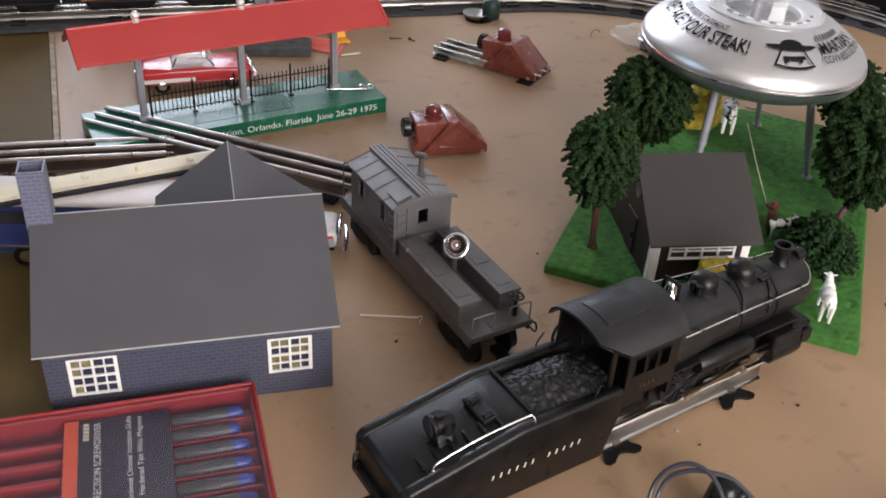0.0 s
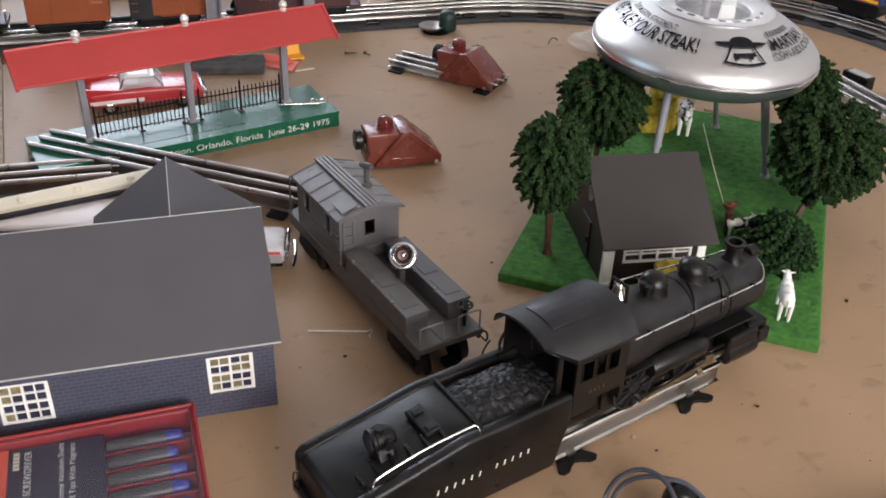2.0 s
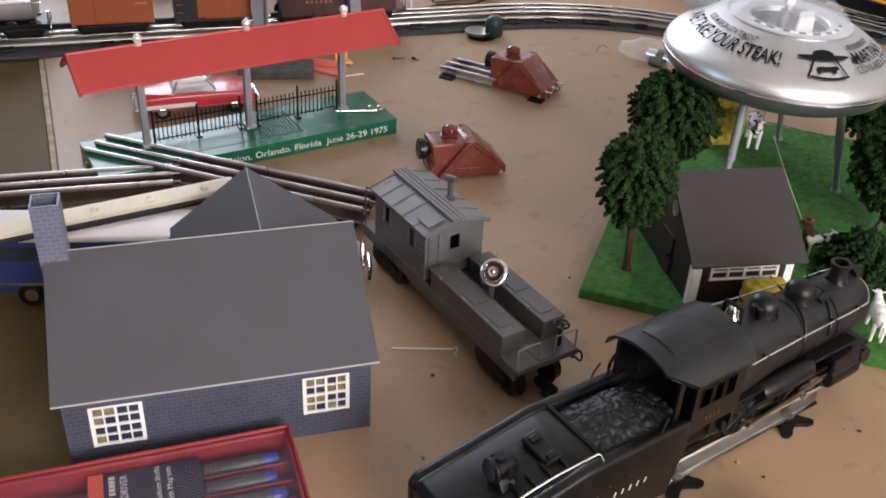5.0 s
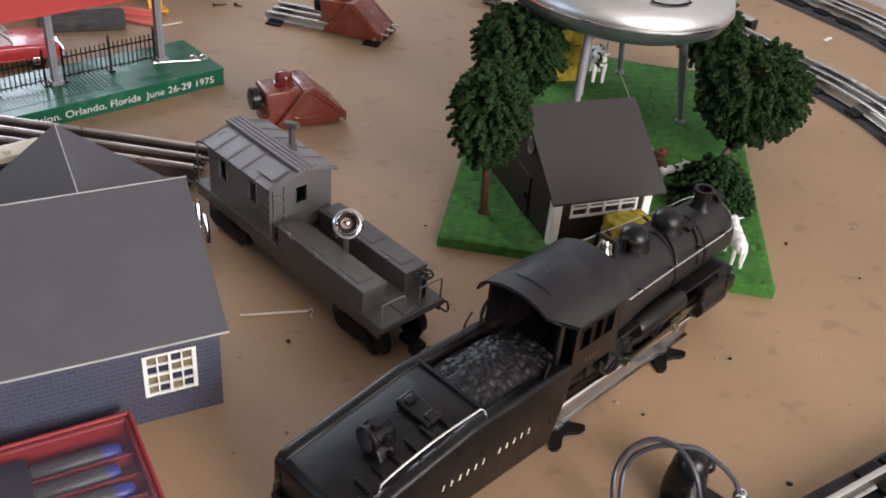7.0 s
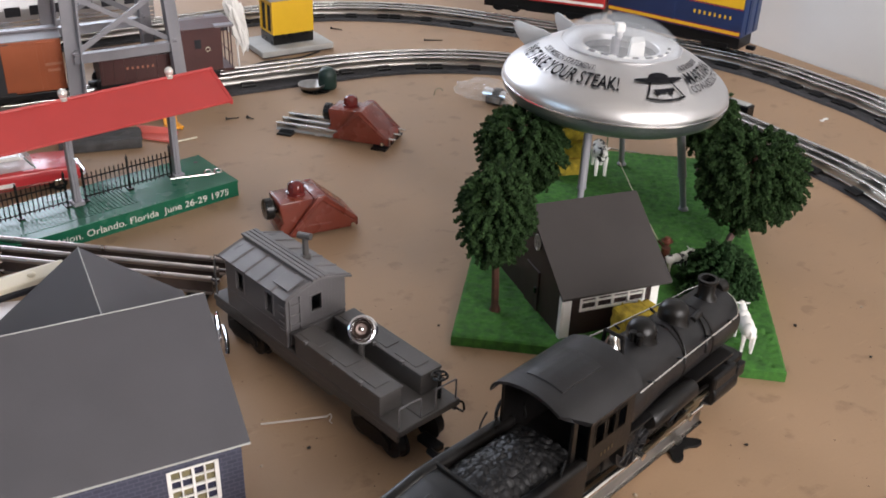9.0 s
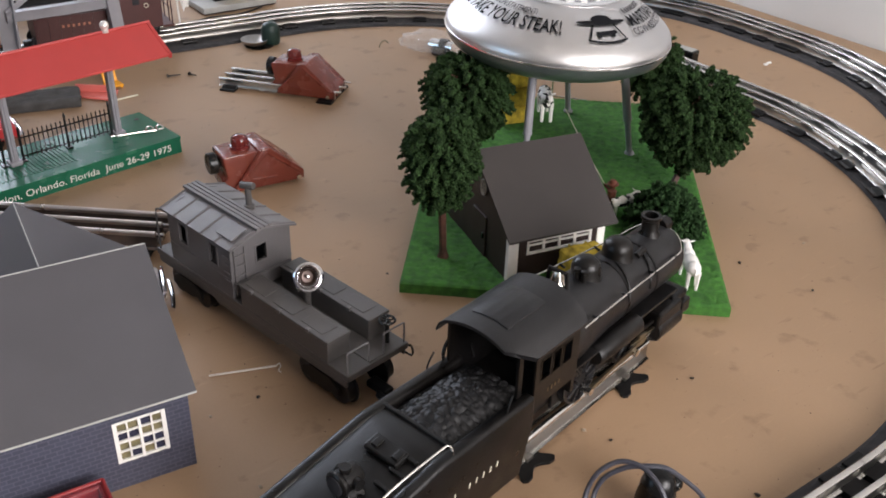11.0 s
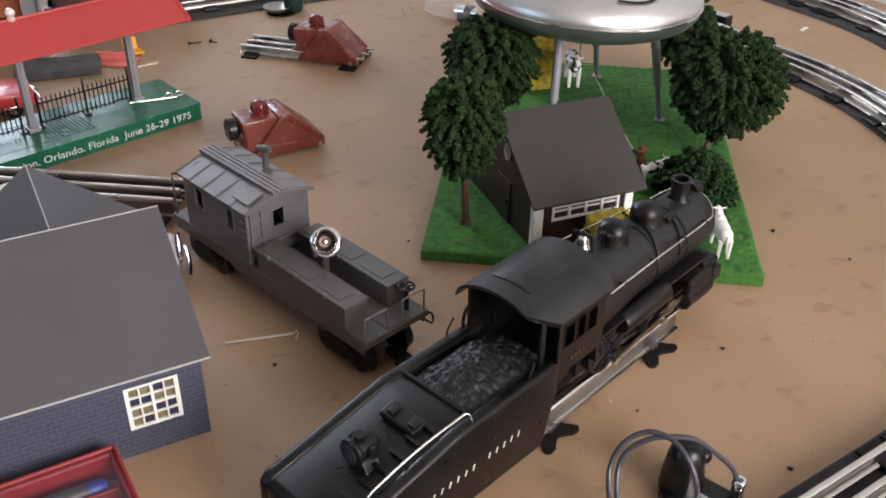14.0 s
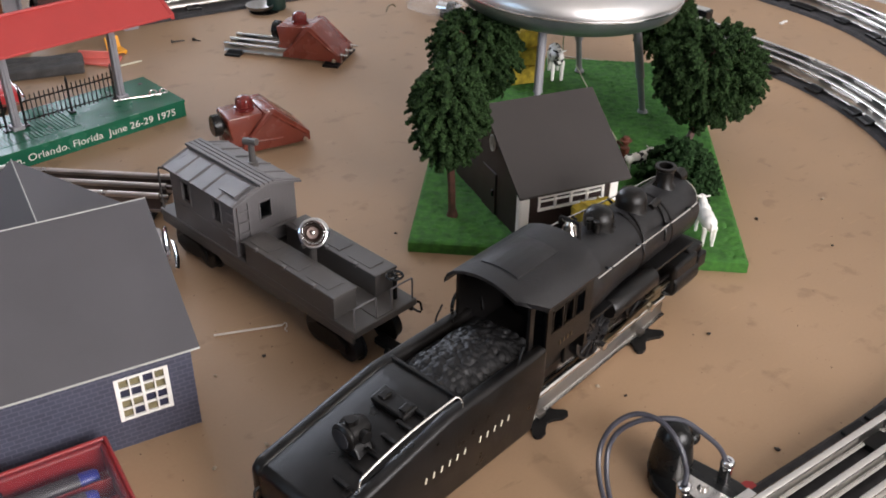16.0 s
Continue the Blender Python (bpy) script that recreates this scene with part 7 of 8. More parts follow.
for y0, y1 in ((-0.0195, -0.0155), (-0.001, 0.003), (0.0175, 0.0215)):
    box(-0.0315, -0.0295, y0, y1, 0.025, 0.073, bm=fr)
box(-0.0315, -0.0295, -0.0155, 0.0175, 0.066, 0.073, bm=fr)
box(-0.0315, -0.0295, -0.0155, 0.0175, 0.025, 0.0275, bm=fr)
part("door_frame", fr, "yellow", ys)
for y0, y1 in ((-0.0155, -0.001), (0.003, 0.0175)):
    part("door", box(-0.0300, -0.0290, y0, y1, 0.0275, 0.066), "dark", ys)
part("roof", box(-0.0350, 0.0350, -0.0250, 0.0270, 0.0730, 0.0775, 0.001), "silver", ys, "pale grey flat roof")
cw = thing("shed_lead", pose(0, 0, 0), "thin black lead from the yellow shed", "wire")
part("lead", tube([room(0.590, 1.311, 0.0016), room(0.549, 1.298, 0.0016), room(0.505, 1.303, 0.0016), room(0.460, 1.288, 0.0016), room(0.435, 1.296, 0.0016)], 0.0013, 6, 6), "black_plastic", cw)
# crumpled white wrap on the caboose
wr = thing("plastic_wrap", ROOM_M @ pose(0.4559, 1.2760, 0.0), "crumpled white plastic wrap hanging by the caboose", "plastic wrap")
bm = bmesh.new()
bmesh.ops.create_icosphere(bm, subdivisions=4, radius=1.0)
noise.seed_set(5)
for v in bm.verts:
    d = v.co.copy()
    k3 = 1 + 0.45 * noise.noise(d * 2.1) + 0.25 * noise.noise(d * 5.0)
    v.co = Vector((d.x * 0.011, d.y * 0.008, d.z * 0.040)) * k3 + Vector((-0.010 * d.z, 0, 0.075))
part("sheet", bm, "cow_white", wr)
part("tail", rod((0, 0, 0.003), (-0.002, 0, 0.06), 0.0012, 6), "cow_white", wr)

# ---------------------------------------------------------------- blue and yellow diesel and a red car on the outer loop
DZ = RAILTOP + 0.0245


def diesel(m, le, mat, label):
    c = thing("toy_diesel", m, label, "toy train car", "cars on the outer loop")
    w, h = 0.0300, 0.072
    prof = [(-w, DZ), (w, DZ), (w, DZ + h - 0.012), (w - 0.006, DZ + h - 0.002), (0, DZ + h), (-w + 0.006, DZ + h - 0.002), (-w, DZ + h - 0.012)]
    body = part("body", prism(prof, "x", 0, le, 0.0014), mat, c, smooth=True)
    stripe = "yellow" if mat == "navy" else "cow_white"
    for s in (-1, 1):
        ys2 = sorted((s * w, s * (w + 0.0006)))
        part("stripe", box(0.002, le - 0.002, *ys2, DZ + 0.0035, DZ + 0.0075), stripe, body, "yellow side stripe")
        part("stripe", box(0.002, le * 0.47, *ys2, DZ + 0.041, DZ + 0.055), stripe, body, "broad yellow side stripe")
        part("stripe", box(le * 0.52, le - 0.002, *ys2, DZ + 0.041, DZ + 0.055), stripe, body, "broad yellow side stripe")
        for z in (0.0022, 0.0079, 0.0392, 0.0556):
            part("pinstripe", box(0.002, le - 0.002, *sorted((s * w, s * (w + 0.0004))), DZ + z, DZ + z + 0.0009), "car_red", body)
        for i in range(8):
            x = 0.018 + i * 0.0078
            part("letter_bar", box(x, x + 0.0026, *ys2, DZ + 0.0235, DZ + 0.0285), stripe, body, "yellow lettering bar")
        part("door", box(le * 0.485, le * 0.505, *sorted((s * w, s * (w + 0.0005))), DZ + 0.006, DZ + 0.048), "navy", body)
    part("end_door", box(-0.0010, 0.0004, -0.0075, 0.0075, DZ + 0.004, DZ + 0.050, 0.0004), mat, body)
    for y in (-0.0125, 0.0125):
        part("end_rib", box(-0.0016, 0.0004, y - 0.0022, y + 0.0022, DZ + 0.003, DZ + 0.052, 0.0004), mat, body)
    for x in (le * 0.2, le * 0.42, le * 0.62):
        part("roof_fan", lathe([(0.0085, 0), (0.0085, 0.003), (0.007, 0.0042), (0, 0.0045)], Matrix.Translation((x, 0, DZ + h - 0.001)), 18), mat, body, smooth=True)
    part("underbody", box(0.004, le - 0.004, -0.0215, 0.0215, RAILTOP + 0.0060, DZ + 0.0005, 0.0008), "tie", c)
    part("tank", box(le * 0.36, le * 0.64, -0.020, 0.020, RAILTOP + 0.004, DZ, 0.002), "tie", c)
    for x in (0.040, le - 0.040):
        bogie(c, x)
    coupler(c, 0.0, -1)
    return c


DM = pose(0.6254, 1.3498, 0.0, 0, 0, 132.0)
diesel(DM, 0.215, "navy", "navy blue toy diesel with yellow side stripes")
diesel(DM @ pose(0.228, 0.004, 0, 0, 0, 18), 0.20, "car_red", "red toy car with white side stripe")

# ---------------------------------------------------------------- things behind the platform
rc = thing("toy_car", pose(-0.3042, 1.0131, 0, 0, 0, 22.0), "red toy saloon car with white roof and chrome", "toy car")
bodyp = [(-0.060, 0.008), (0.060, 0.008), (0.062, 0.016), (0.058, 0.0225), (0.030, 0.0250), (-0.030, 0.0255), (-0.056, 0.0250), (-0.062, 0.020)]
part("body", prism(bodyp, "y", -0.0240, 0.0240, 0.0028, seg=3), "toy_red", rc, smooth=True)
for s in (-1, 1):
    part("tail_fin", prism([(-0.061, 0.022), (-0.020, 0.0255), (-0.061, 0.0310)], "y", *sorted((s * 0.0235, s * 0.0195)), 0.0010), "toy_red", rc, smooth=True)
    part("side_flash", box(-0.058, -0.002, *sorted((s * 0.0240, s * 0.0246)), 0.0125, 0.0168, 0.0002), "toy_white", rc, "white side flash")
    part("side_trim", box(-0.060, 0.058, *sorted((s * 0.0240, s * 0.0248)), 0.0105, 0.0118), "chrome", rc)
    for x in (-0.038, 0.038):
        wh = part("wheel", rod((x, s * 0.0165, 0.0085), (x, s * 0.0235, 0.0085), 0.0085, 22), "black_plastic", rc)
        part("hub", rod((x, s * 0.0235, 0.0085), (x, s * 0.0243, 0.0085), 0.0045, 16), "chrome", wh)
    part("headlamp", along_x([(0, 0.002), (0.0035, 0.001), (0.0038, 0)], 0.0600, s * 0.017, 0.0185, 12), "bulb", rc)
gl = part("window_glass", prism([(-0.026, 0.0250), (0.021, 0.0250), (0.012, 0.0385), (-0.018, 0.0395)], "y", -0.0185, 0.0185, 0.0015), "windscreen", rc, "clear window glass")
part("roof", prism([(-0.024, 0.0370), (0.010, 0.0365), (0.006, 0.0405), (-0.016, 0.0418)], "y", -0.0188, 0.0188, 0.0016, seg=3), "toy_white", rc, "white roof", smooth=True)
for x, z0_, x1_ in ((0.0205, 0.0250, 0.0105), (-0.026, 0.0252, -0.020)):
    for s in (-1, 1):
        part("pillar", rod((x, s * 0.0183, z0_), (x1_, s * 0.0178, 0.0385), 0.0010, 6), "chrome", rc)
part("bumper", tube([(0.0600, -0.024, 0.012), (0.0650, -0.018, 0.012), (0.0655, 0.0, 0.012), (0.0650, 0.018, 0.012), (0.0600, 0.024, 0.012)], 0.0016, 5, 8), "chrome", rc)
part("bumper", tube([(-0.0600, -0.024, 0.012), (-0.0650, -0.018, 0.012), (-0.0655, 0.0, 0.012), (-0.0650, 0.018, 0.012), (-0.0600, 0.024, 0.012)], 0.0016, 5, 8), "chrome", rc)
part("grille", box(0.0605, 0.0622, -0.013, 0.013, 0.0135, 0.0195, 0.0006), "chrome", rc)

sl_t = thing("bark_board", pose(-0.2311, 1.1203, 0, 0, 0, 8.6), "rough dark grey bark board scrap", "wood scrap")
bm = box(-0.048, 0.038, -0.020, 0.020, 0.0, 0.0110, 0.0022)
bmesh.ops.subdivide_edges(bm, edges=bm.edges, cuts=6, use_grid_fill=True)
for v in bm.verts:
    if v.co.z > 0.002:
        v.co += Vector((noise.noise(v.co * 120), noise.noise(v.co * 120 + Vector((3, 0, 0))), noise.noise(v.co * 160 + Vector((0, 3, 0))))) * 0.0025
part("board", bm, "slate", sl_t)
pk = thing("plastic_scrap", pose(-0.1792, 1.1347, 0, 0, 0, -9.3), "salmon pink folded plastic scrap", "plastic scrap")
part("sheet", prism([(-0.024, 0.016), (-0.022, -0.004), (0.024, -0.016), (0.022, 0.014), (0.0, 0.018)], "z", 0.001, 0.0035, 0.0004), "pink", pk)
part("fold", prism([(-0.024, 0.0035), (0.018, 0.0035), (0.014, 0.0105), (-0.022, 0.0125)], "y", 0.006, 0.0085, 0.0004), "pink", pk)
os_ = thing("plastic_scrap", pose(-0.1627, 1.1629, 0, 0, 0, 29.7), "orange yellow plastic chair-shaped scrap", "plastic scrap")
part("seat", box(-0.009, 0.009, -0.010, 0.006, 0.0020, 0.0045, 0.0006), "orange_scrap", os_)
part("back", prism([(0.004, 0.004), (0.0065, 0.004), (0.0105, 0.0165), (0.0080, 0.0170)], "x", -0.008, 0.008, 0.0004), "orange_scrap", os_)
for x in (-0.008, 0.006):
    for y in (-0.009, 0.004):
        part("foot", box(x, x + 0.002, y, y + 0.002, 0, 0.0022), "orange_scrap", os_)
wp = thing("wood_stick", pose(-0.1462, 1.1241, 0.0012, 0, 0, 27.8), "thin pale wooden stick", "stick")
part("stick", rod((-0.010, 0, 0), (0.014, 0, 0.0), 0.0012, 8), "string", wp)

sb3 = thing("track_contactor", pose(0.5263, 1.1505, 0, 0, 0, 123.2), "small black contactor box with pale top beside the track", "toy track part")
part("case", box(-0.018, 0.018, -0.008, 0.008, 0.0, 0.0170, 0.0012), "black_plastic", sb3)
part("top_plate", box(-0.015, 0.013, -0.0062, 0.0062, 0.0170, 0.0180, 0.0003), "concrete", sb3, "pale grey top plate")
# grip lamp beside the far track
gl_t = thing("clip_lamp", pose(0.0126, 1.2852, 0, 0, 0, 13.6), "dark green capped clip lamp with chrome reflector", "lamp")
part("reflector", lathe([(0, 0.0016), (0.010, 0.0020), (0.0165, 0.0055), (0.0175, 0.0090), (0.0165, 0.0088), (0.0100, 0.0045), (0, 0.0040)], Matrix.Translation((-0.012, -0.002, 0.0)), 28), "tyre_steel", gl_t, smooth=True)
part("cap", lathe([(0, 0.0), (0.0105, 0.0004), (0.0120, 0.003), (0.0118, 0.018), (0.0100, 0.0240), (0.0060, 0.0275), (0, 0.0285)], Matrix.Translation((0.010, 0.0, 0.0)), 28), "lamp_green", gl_t, smooth=True)
part("base_ring", lathe([(0, 0), (0.019, 0), (0.0195, 0.0016), (0, 0.0018)], Matrix.Translation((-0.006, -0.001, 0)), 28), "black_plastic", gl_t)

# plastic bag with a small silver part
pb = thing("plastic_bag", pose(0.2206, 1.2259, 0, 0, 0, -36.8), "clear plastic bag holding a small silver part", "plastic bag")
bm = bmesh.new()
bmesh.ops.create_icosphere(bm, subdivisions=4, radius=1.0)
for v in bm.verts:
    d = v.co.copy()
    k3 = 1 + 0.35 * noise.noise(d * 1.8 + Vector((4, 0, 0))) + 0.22 * noise.noise(d * 5.5)
    v.co = Vector((d.x * 0.040, d.y * 0.022, max(-0.0105, d.z * 0.013))) * k3 + Vector((0, 0, 0.0125))
    v.co.z = max(v.co.z, 0.0006)
part("film", bm, "bag", pb)
part("silver_part", rod((-0.004, 0.004, 0.0085), (0.028, 0.002, 0.0085), 0.0080, 18), "chrome", pb)
part("dark_yoke", box(0.004, 0.024, -0.013, -0.007, 0.0010, 0.0125, 0.002), "black_plastic", pb)
part("dark_ring", rod((0.010, 0.003, 0.0094), (0.019, 0.0025, 0.0094), 0.0092, 18), "black_plastic", pb)

# ---------------------------------------------------------------- long white vehicle and cream bar behind the station
vh = thing("toy_ambulance", pose(-0.0917, 0.7056, 0, 0, 0, 6.6), "long white toy ambulance with chrome grille and blue trim", "toy car")
HWD = 0.0175
part("chassis", box(-0.300, -0.003, -HWD + 0.001, HWD - 0.001, 0.0065, 0.0120, 0.001), "black_plastic", vh)
part("bonnet", prism([(-0.100, 0.0110), (-0.002, 0.0110), (0.0, 0.0150), (-0.0015, 0.0235), (-0.006, 0.0255), (-0.100, 0.0275)], "y", -HWD, HWD, 0.0024, seg=3), "hood_grey", vh, "greyish white bonnet", smooth=True)
part("body", box(-0.300, -0.098, -0.0360, 0.0030, 0.0110, 0.0590, 0.0030, seg=3), "blue_dark", vh, "dark blue coach body", smooth=True)
part("roof", box(-0.303, -0.094, -0.0375, 0.0040, 0.0560, 0.0615, 0.0022, seg=3), "pale_pink", vh, "pinkish white roof", smooth=True)
for s in (-1, 1):
    part("red_stripe", box(-0.098, -0.004, *sorted((s * HWD, s * (HWD + 0.0005))), 0.0195, 0.0218), "toy_red", vh, "red side stripe")
    part("fender", box(-0.070, -0.003, *sorted((s * HWD, s * (HWD + 0.0006))), 0.0112, 0.0190, 0.0002), "silver", vh, "grey lower side")
    part("trim", box(-0.299, -0.100, *((-0.0374, -0.0358) if s < 0 else (0.0028, 0.0042)), 0.0180, 0.0205, 0.0004), "chrome", vh)
    part("side_window", box(-0.290, -0.112, *((-0.0366, -0.0358) if s < 0 else (0.0028, 0.0036)), 0.0400, 0.0520, 0.0003), "dark", vh)
    for x in (-0.250, -0.030):
        yw = (s * HWD) if x > -0.1 else (-0.0360 if s < 0 else 0.0030)
        wh = part("wheel", rod((x, yw - s * 0.007, 0.0100), (x, yw + s * 0.0012, 0.0100), 0.0100, 24), "black_plastic", vh)
        part("hub", rod((x, yw, 0.0100), (x, yw + s * 0.0020, 0.0100), 0.0050, 18), "chrome", wh)
gr = part("grille", box(-0.002, 0.0012, -HWD + 0.003, HWD - 0.003, 0.0125, 0.0225, 0.0010), "dark", vh)
for i in range(9):
    y = -HWD + 0.0045 + i * (2 * HWD - 0.009) / 8
    part("grille_bar", box(0.0010, 0.0022, y - 0.0006, y + 0.0006, 0.0125, 0.0225), "chrome", gr, "chrome grille bar")
part("grille_hood", tube([(-0.001, -HWD, 0.0150), (0.0012, -HWD + 0.001, 0.0215), (0.0012, -HWD + 0.005, 0.0245), (0.0012, HWD - 0.005, 0.0245), (0.0012, HWD - 0.001, 0.0215), (-0.001, HWD, 0.0150)], 0.0014, 5, 8), "chrome", gr)
part("bumper", tube([(0.0046, -HWD - 0.003, 0.0082), (0.0056, -HWD + 0.002, 0.0080), (0.0062, 0.0, 0.0080), (0.0056, HWD - 0.002, 0.0080), (0.0046, HWD + 0.003, 0.0082)], 0.0019, 6, 10), "chrome", vh, "chrome front bumper", smooth=True)
for y in (-HWD + 0.0016, HWD - 0.0016):
    part("headlamp", along_x([(0, 0.002), (0.0016, 0.0014), (0.0020, 0)], 0.0002, y, 0.0180, 12), "bulb", vh)
cbz = 0.0620
cbar = thing("cream_bar", pose(-0.1981, 0.7292, cbz, 0, 0, 30.5), "long cream painted bar with round bosses on the ambulance", "bar")
part("bar", prism([(-0.0110, 0.0), (0.0085, 0.0), (0.0070, 0.0075), (0.0020, 0.0092), (-0.0100, 0.0068)], "x", -0.33, 0.0, 0.0008), "cream_bar", cbar)
# Added dark strip: shade of the bar's near side, given as colour.
part("shade_strip", box(-0.33, -0.004, -0.0145, -0.0111, -0.0004, 0.0034, 0.0005), "dark", cbar, "dark strip standing in for shade on the bar's near side")
for i in range(6):
    part("boss", lathe([(0.0030, 0), (0.0030, 0.0016), (0.0018, 0.0026), (0, 0.0028)], Matrix.Translation((-0.025 - i * 0.042, -0.0040, 0.0074)), 14), "cream_bar", cbar, smooth=True)
part("end_clip", box(-0.004, 0.006, -0.007, 0.004, 0.0, 0.006, 0.0012), "chrome", cbar)

# ---------------------------------------------------------------- red case of small screwdrivers
tc = thing("screwdriver_case", pose(-0.1169, 0.5000, 0, 0, 0, 20.4), "open red plastic case of small screwdrivers", "tool case")
CXL, CYL, CZT = 0.178, 0.105, 0.0240
part("tray_floor", box(-CXL, 0.0, -CYL, 0.0, 0.0, 0.0030, 0.0006), "tray_red", tc)
for x0, x1, y0, y1 in ((-CXL, 0, -0.0035, 0), (-CXL, 0, -CYL, -CYL + 0.0035), (-0.0035, 0, -CYL, 0), (-CXL, -CXL + 0.0035, -CYL, 0)):
    part("tray_wall", box(x0, x1, y0, y1, 0.0, CZT - 0.002, 0.0012), "tray_red", tc)
part("label_card", box(-0.112, -0.0560, -CYL + 0.004, -0.0075, 0.0170, 0.0180), "label_navy", tc, "navy printed label card")
part("label_band", box(-0.1205, -0.112, -CYL + 0.004, -0.0060, 0.0172, 0.0182), "label_red", tc, "orange red label band")
for i in range(6):
    y = -0.0150 - i * 0.0152
    d = part("screwdriver", along_x([(0, 0), (0.0040, 0.0006), (0.0050, 0.002), (0.0050, 0.036), (0.0042, 0.038), (0, 0.0385)], -0.0560, y, 0.0125, 12), "handle_grey", tc, "dark handled screwdriver", smooth=True)
    part("cap", along_x([(0, 0), (0.0046, 0), (0.0048, 0.0010), (0.0044, 0.0085), (0.0030, 0.0105), (0, 0.0108)], -0.0195 if i != 1 else -0.0235, y, 0.0125, 12), "handle_blue", d, "blue swivel cap", smooth=True)
    part("shaft", rod((-0.115, y, 0.0125), (-0.056, y, 0.0125), 0.0011, 8), "wire", d)
    part("divider", box(-0.0600, -0.0040, y - 0.0085, y - 0.0067, 0.003, 0.0150, 0.0006), "tray_red", tc)
    part("rib", box(-CXL + 0.004, -0.1215, y - 0.0090, y - 0.0050, 0.003, 0.0165, 0.0015), "tray_red", tc)


def case_text(body, size, x, y0, y1, mat="white_ink"):
    bm = text_mesh(body, size)
    a0, a1 = min(v.co.x for v in bm.verts), max(v.co.x for v in bm.verts)
    for v in bm.verts:
        v.co = Vector((x - v.co.y, y0 + (y1 - y0) * (v.co.x - a0) / (a1 - a0), 0.01825))
    part("printed_line", bm, mat, tc, "white printed words")


case_text("PRECISION SCREWDRIVER", 0.0060, -0.0985, -0.078, -0.0105)
case_text("Hardened Chrome Vanadium Shafts", 0.0048, -0.0800, -0.084, -0.0085)
case_text("Hardened Tips With Magnets", 0.0048, -0.0735, -0.078, -0.0105)
for i in range(5):
    part("number_bar", box(-0.1090, -0.1055, -0.0125 - i * 0.0032, -0.0102 - i * 0.0032, 0.0180, 0.0183), "cream_ink", tc, "pale number bar")
lidp = part("lid", box(-CXL + 0.002, -0.002, -CYL + 0.002, -0.002, CZT - 0.0020, CZT - 0.0010, 0.0004), "lid", tc, "clear plastic lid")
lidp.visible_shadow = False
part("lid_rim", rod((-CXL, 0, CZT - 0.001), (0, 0, CZT - 0.001), 0.0012, 8), "tray_red", tc)
part("lid_rim", rod((0, 0, CZT - 0.001), (0, -CYL, CZT - 0.001), 0.0012, 8), "tray_red", tc)
lf = thing("case_lid_half", pose(-0.1169, 0.5000, 0, 0, 0, 20.4) @ pose(-CXL - 0.004, -0.002, 0), "pinkish red ribbed half of the tool case", "tool case")
part("floor", box(-0.100, 0.0, -CYL, 0.0, 0.0, 0.0160, 0.002), "tray_red", lf)
for i in range(6):
    part("rib", box(-0.098, -0.002, -0.016 - i * 0.0165, -0.008 - i * 0.0165, 0.0155, 0.0200, 0.0022), "tray_red", lf)

# ---------------------------------------------------------------- track terminal with leads
ct = thing("track_terminal", pose(0.1886, 0.4360, 0, 0, 0, -65.4), "black track terminal with bright screws and leads", "toy track part")
part("base", prism([(-0.006, -0.0120), (0.004, -0.0190), (0.060, -0.0235), (0.060, 0.0210), (0.030, 0.0210), (0.004, 0.0145), (-0.006, 0.0120)], "z", 0.0, 0.0062, 0.0012), "black_plastic", ct)
part("plate", prism([(0.0085, -0.0085), (0.044, -0.0100), (0.044, 0.0075), (0.0085, 0.0015)], "z", 0.0062, 0.0074, 0.0003), "rail", ct, "bright steel plate")
part("plate", box(0.0375, 0.0560, 0.0060, 0.0200, 0.0064, 0.0078, 0.0004), "rail", ct, "bright steel track plate")
part("lamp_housing", lathe([(0, 0.0), (0.0118, 0.0004), (0.0124, 0.004), (0.0116, 0.015), (0.0106, 0.022), (0.0100, 0.0275), (0.0082, 0.0325), (0.0046, 0.0355), (0, 0.0362)], Matrix.Translation((-0.0005, 0.0, 0.0)), 28), "black_plastic", ct, "black rounded lamp housing", smooth=True)
part("housing_knob", ball((0.0040, 0.0085, 0.0255), 0.0050), "black_plastic", ct, smooth=True)
part("rivet", lathe([(0, 0.0024), (0.0022, 0.0018), (0.0034, 0)], Matrix.Translation((0.0235, -0.0005, 0.0074)), 18), "wire", ct, smooth=True)
for x, y in ((0.0244, 0.0157), (0.0228, -0.0173)):
    part("terminal_post", rod((x, y, 0.0060), (x, y, 0.0156), 0.0036, 16), "chrome", ct, "bright terminal post", smooth=True)
    sc = part("terminal_screw", lathe([(0, 0.0022), (0.0016, 0.0022), (0.0020, 0.0032), (0.0034, 0.0032), (0.0040, 0.0024), (0.0040, -0.0002), (0.0034, -0.0012), (0.0028, -0.0016), (0, -0.0016)], Matrix.Translation((x, y, 0.0168)), 24), "chrome", ct, "bright terminal screw", smooth=True)
    part("screw_slot", box(x - 0.0015, x + 0.0015, y - 0.0004, y + 0.0004, 0.0189, 0.0193), "dark", sc)
part("fibre_tab", prism([(0.0300, 0.0205), (0.0395, 0.0205), (0.0385, 0.0290), (0.0335, 0.0300), (0.0305, 0.0270)], "z", 0.0010, 0.0030, 0.0003), "red_tab", ct)
ld = thing("terminal_leads", pose(0.0011, -0.0030, 0), "two grey insulated leads looping from the terminal", "wire")
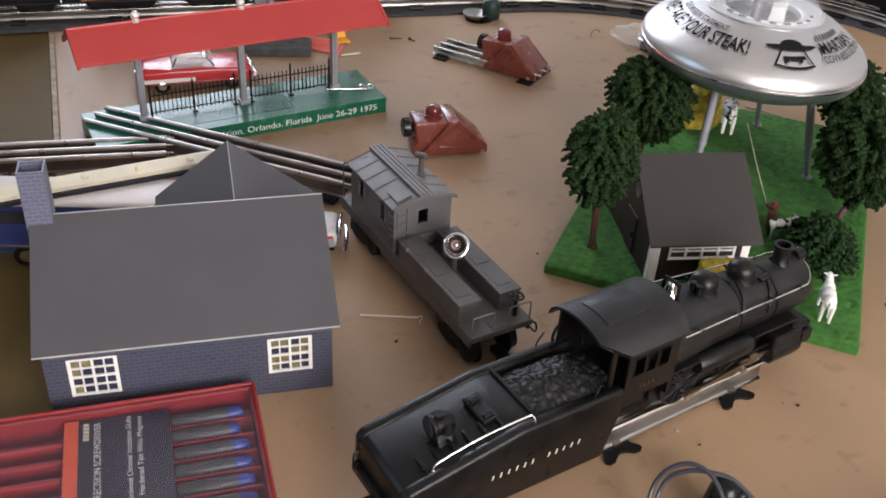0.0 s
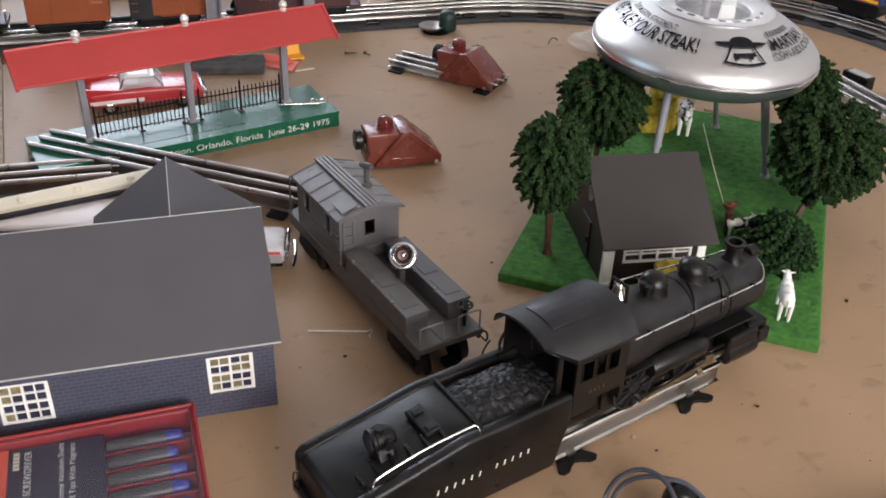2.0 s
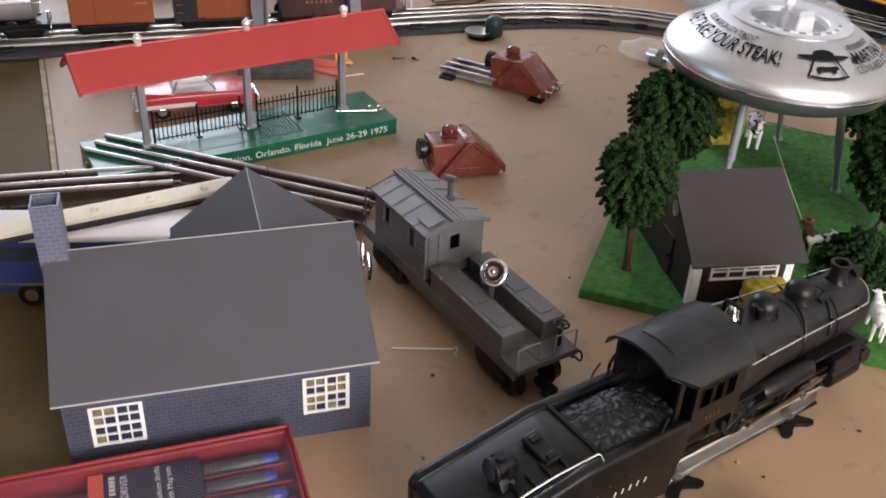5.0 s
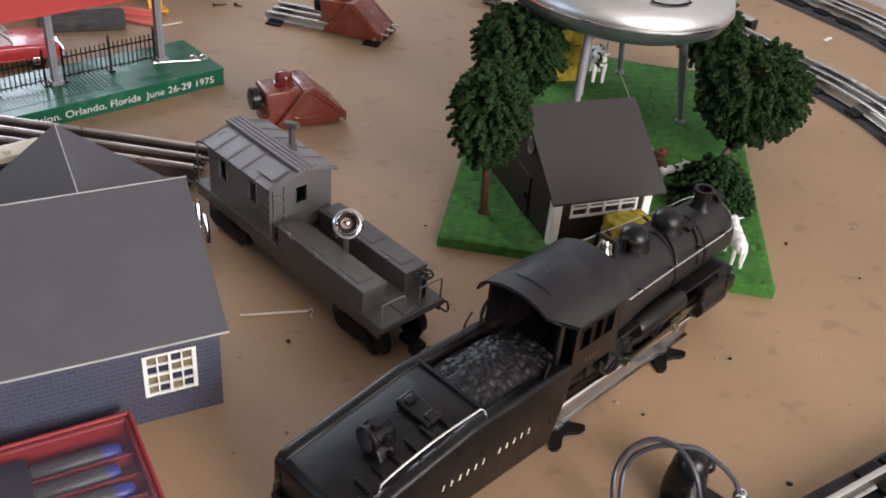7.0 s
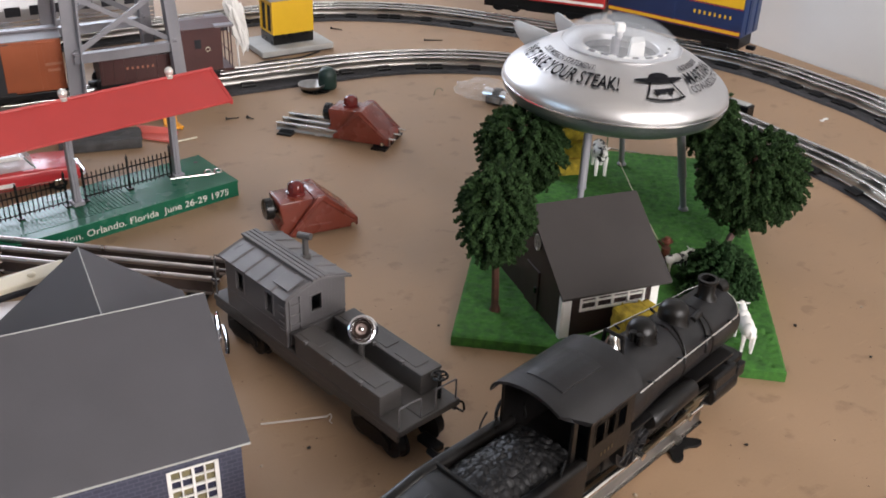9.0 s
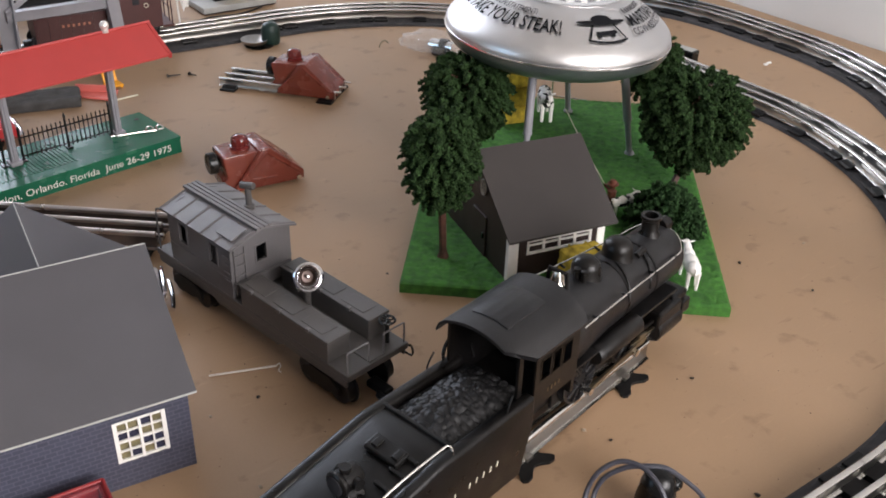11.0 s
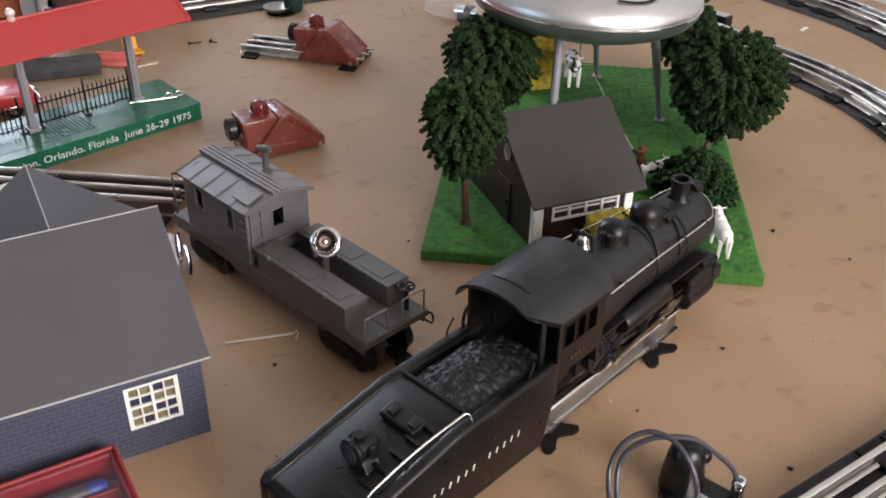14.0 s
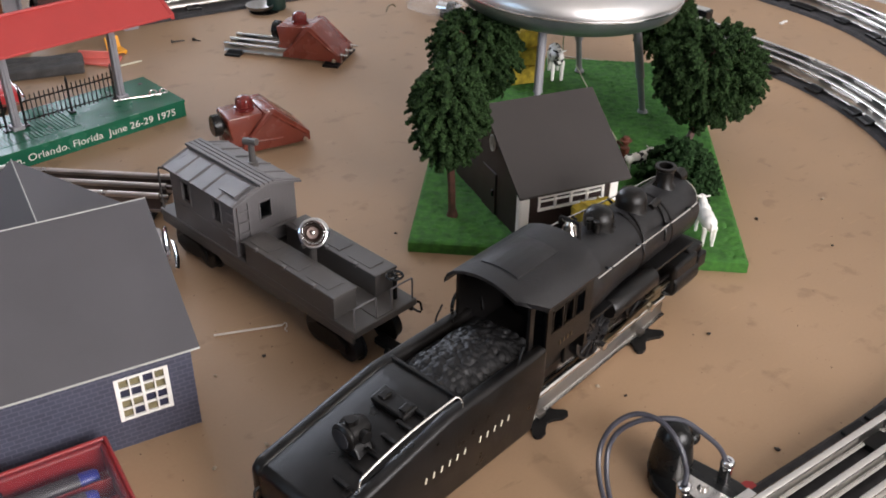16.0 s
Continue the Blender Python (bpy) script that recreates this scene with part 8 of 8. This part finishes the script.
part("lead", tube([(0.1815, 0.4112, 0.0160), (0.1835, 0.4155, 0.0260), (0.1805, 0.4235, 0.0385), (0.1740, 0.4345, 0.0450), (0.1630, 0.4420, 0.0450), (0.1505, 0.4420, 0.0380), (0.1425, 0.4360, 0.0260), (0.1405, 0.4220, 0.0120), (0.1420, 0.3950, 0.0016), (0.1450, 0.3600, 0.0016)], 0.00145, 8, 8), "cable", ld, smooth=True)
part("lead", tube([(0.2125, 0.4237, 0.0160), (0.2075, 0.4265, 0.0265), (0.1975, 0.4308, 0.0360), (0.1870, 0.4345, 0.0430), (0.1755, 0.4365, 0.0445), (0.1640, 0.4395, 0.0420), (0.1530, 0.4400, 0.0345), (0.1466, 0.4345, 0.0245), (0.1440, 0.4200, 0.0110), (0.1455, 0.3950, 0.0016), (0.1490, 0.3600, 0.0016)], 0.00145, 8, 8), "cable", ld, smooth=True)

# ---------------------------------------------------------------- small things on the table
pin = thing("wire_pin", pose(0.0032, -0.0021, 0), "thin bright wire pin with bent end on the table", "pin")
part("shank", rod((-0.0632, 0.6140, 0.0010), (-0.0180, 0.6165, 0.0014), 0.00075, 8), "pin_steel", pin)
part("eye", tube([(-0.0180, 0.6165, 0.0014), (-0.0155, 0.6190, 0.0014), (-0.0150, 0.6150, 0.0014), (-0.0165, 0.6115, 0.0014), (-0.0150, 0.6090, 0.0012)], 0.0005, 5, 6), "pin_steel", pin)


def screw(x, y, a, le, mat="rust", label="small dark steel screw on the table"):
    t = thing("screw", pose(x, y, 0.0016, 0, 0, a), label, "screw", "loose screws")
    part("shank", rod((0, 0, 0), (le, 0, 0), 0.0011, 8, None, 0.0006), mat, t)
    part("head", rod((-0.0014, 0, 0.0004), (0, 0, 0.0004), 0.0020, 10), mat, t)


screw(0.1780, 1.4841, -6, 0.026)
screw(0.0430, 1.5532, -30, 0.018)
screw(-0.1022, 1.1840, 12, 0.014)
screw(-0.0780, 1.1871, -38, 0.009)
screw(0.3260, 1.0591, -28, 0.040, "rail", "long thin bright nail on the table")
hk = thing("bent_hook", pose(0.1596, 1.2499, 0, 0, 0, 19.0), "tiny bent wire hook on the table", "hook")
part("wire", tube([(-0.004, 0, 0.001), (0.0, 0.002, 0.007), (0.005, 0.0, 0.009), (0.008, -0.003, 0.006)], 0.0009, 5, 6), "brass", hk)
pc = thing("paper_scrap", pose(0.6296, 1.1242, 0.0004, 0, 0, 40.6), "tiny torn white paper scrap", "paper scrap")
part("paper", prism([(-0.008, -0.001), (-0.005, -0.003), (0.001, -0.0015), (0.006, -0.004), (0.0085, -0.001), (0.004, 0.0012), (-0.002, 0.0008), (-0.006, 0.0025)], "z", 0.0, 0.0012), "white", pc)
random.seed(21)
SPOTS = ((0.1878, 0.5020, 1), (0.1740, 0.5140, 0), (0.4088, 0.6378, 1), (0.2570, 0.4405, 1), (-0.0283, 0.5840, 1), (-0.0310, 0.5013, 0), (-0.0607, 0.4880, 0), (0.0800, 0.7194, 1), (0.4406, 0.7070, 0), (0.3702, 0.6865, 1), (-0.0593, 0.5698, 0), (0.2656, 0.5510, 1))
for x, y, dark in SPOTS:
    bm = ball((0, 0, 0.0006), 0.0011 + 0.0006 * random.random(), None, (1.2, 0.9, 0.6), 1)
    for v in bm.verts:
        v.co *= 0.8 + 0.4 * random.random()
    t = link("crumb", bm, "rust" if dark else "crumb")
    t.matrix_world = pose(x, y, 0.0002, 0, 0, random.random() * 360)
    tagged(t, "tiny dark speck on the table" if dark else "tiny pale crumb on the table", "debris", "table debris")
bm = bmesh.new()
for _ in range(260):
    a, b = 0.02 + random.random() * 1.05, 0.30 + random.random() * 0.85
    p = room(a, b, 0.0002)
    ball(p, 0.00025 + 0.0004 * random.random() ** 2, bm, (1, 1, 0.5), 1)
o = link("dust_specks", bm, "rust")
tagged(o, "fine dark dust specks scattered on the table", "debris", kind="stuff")
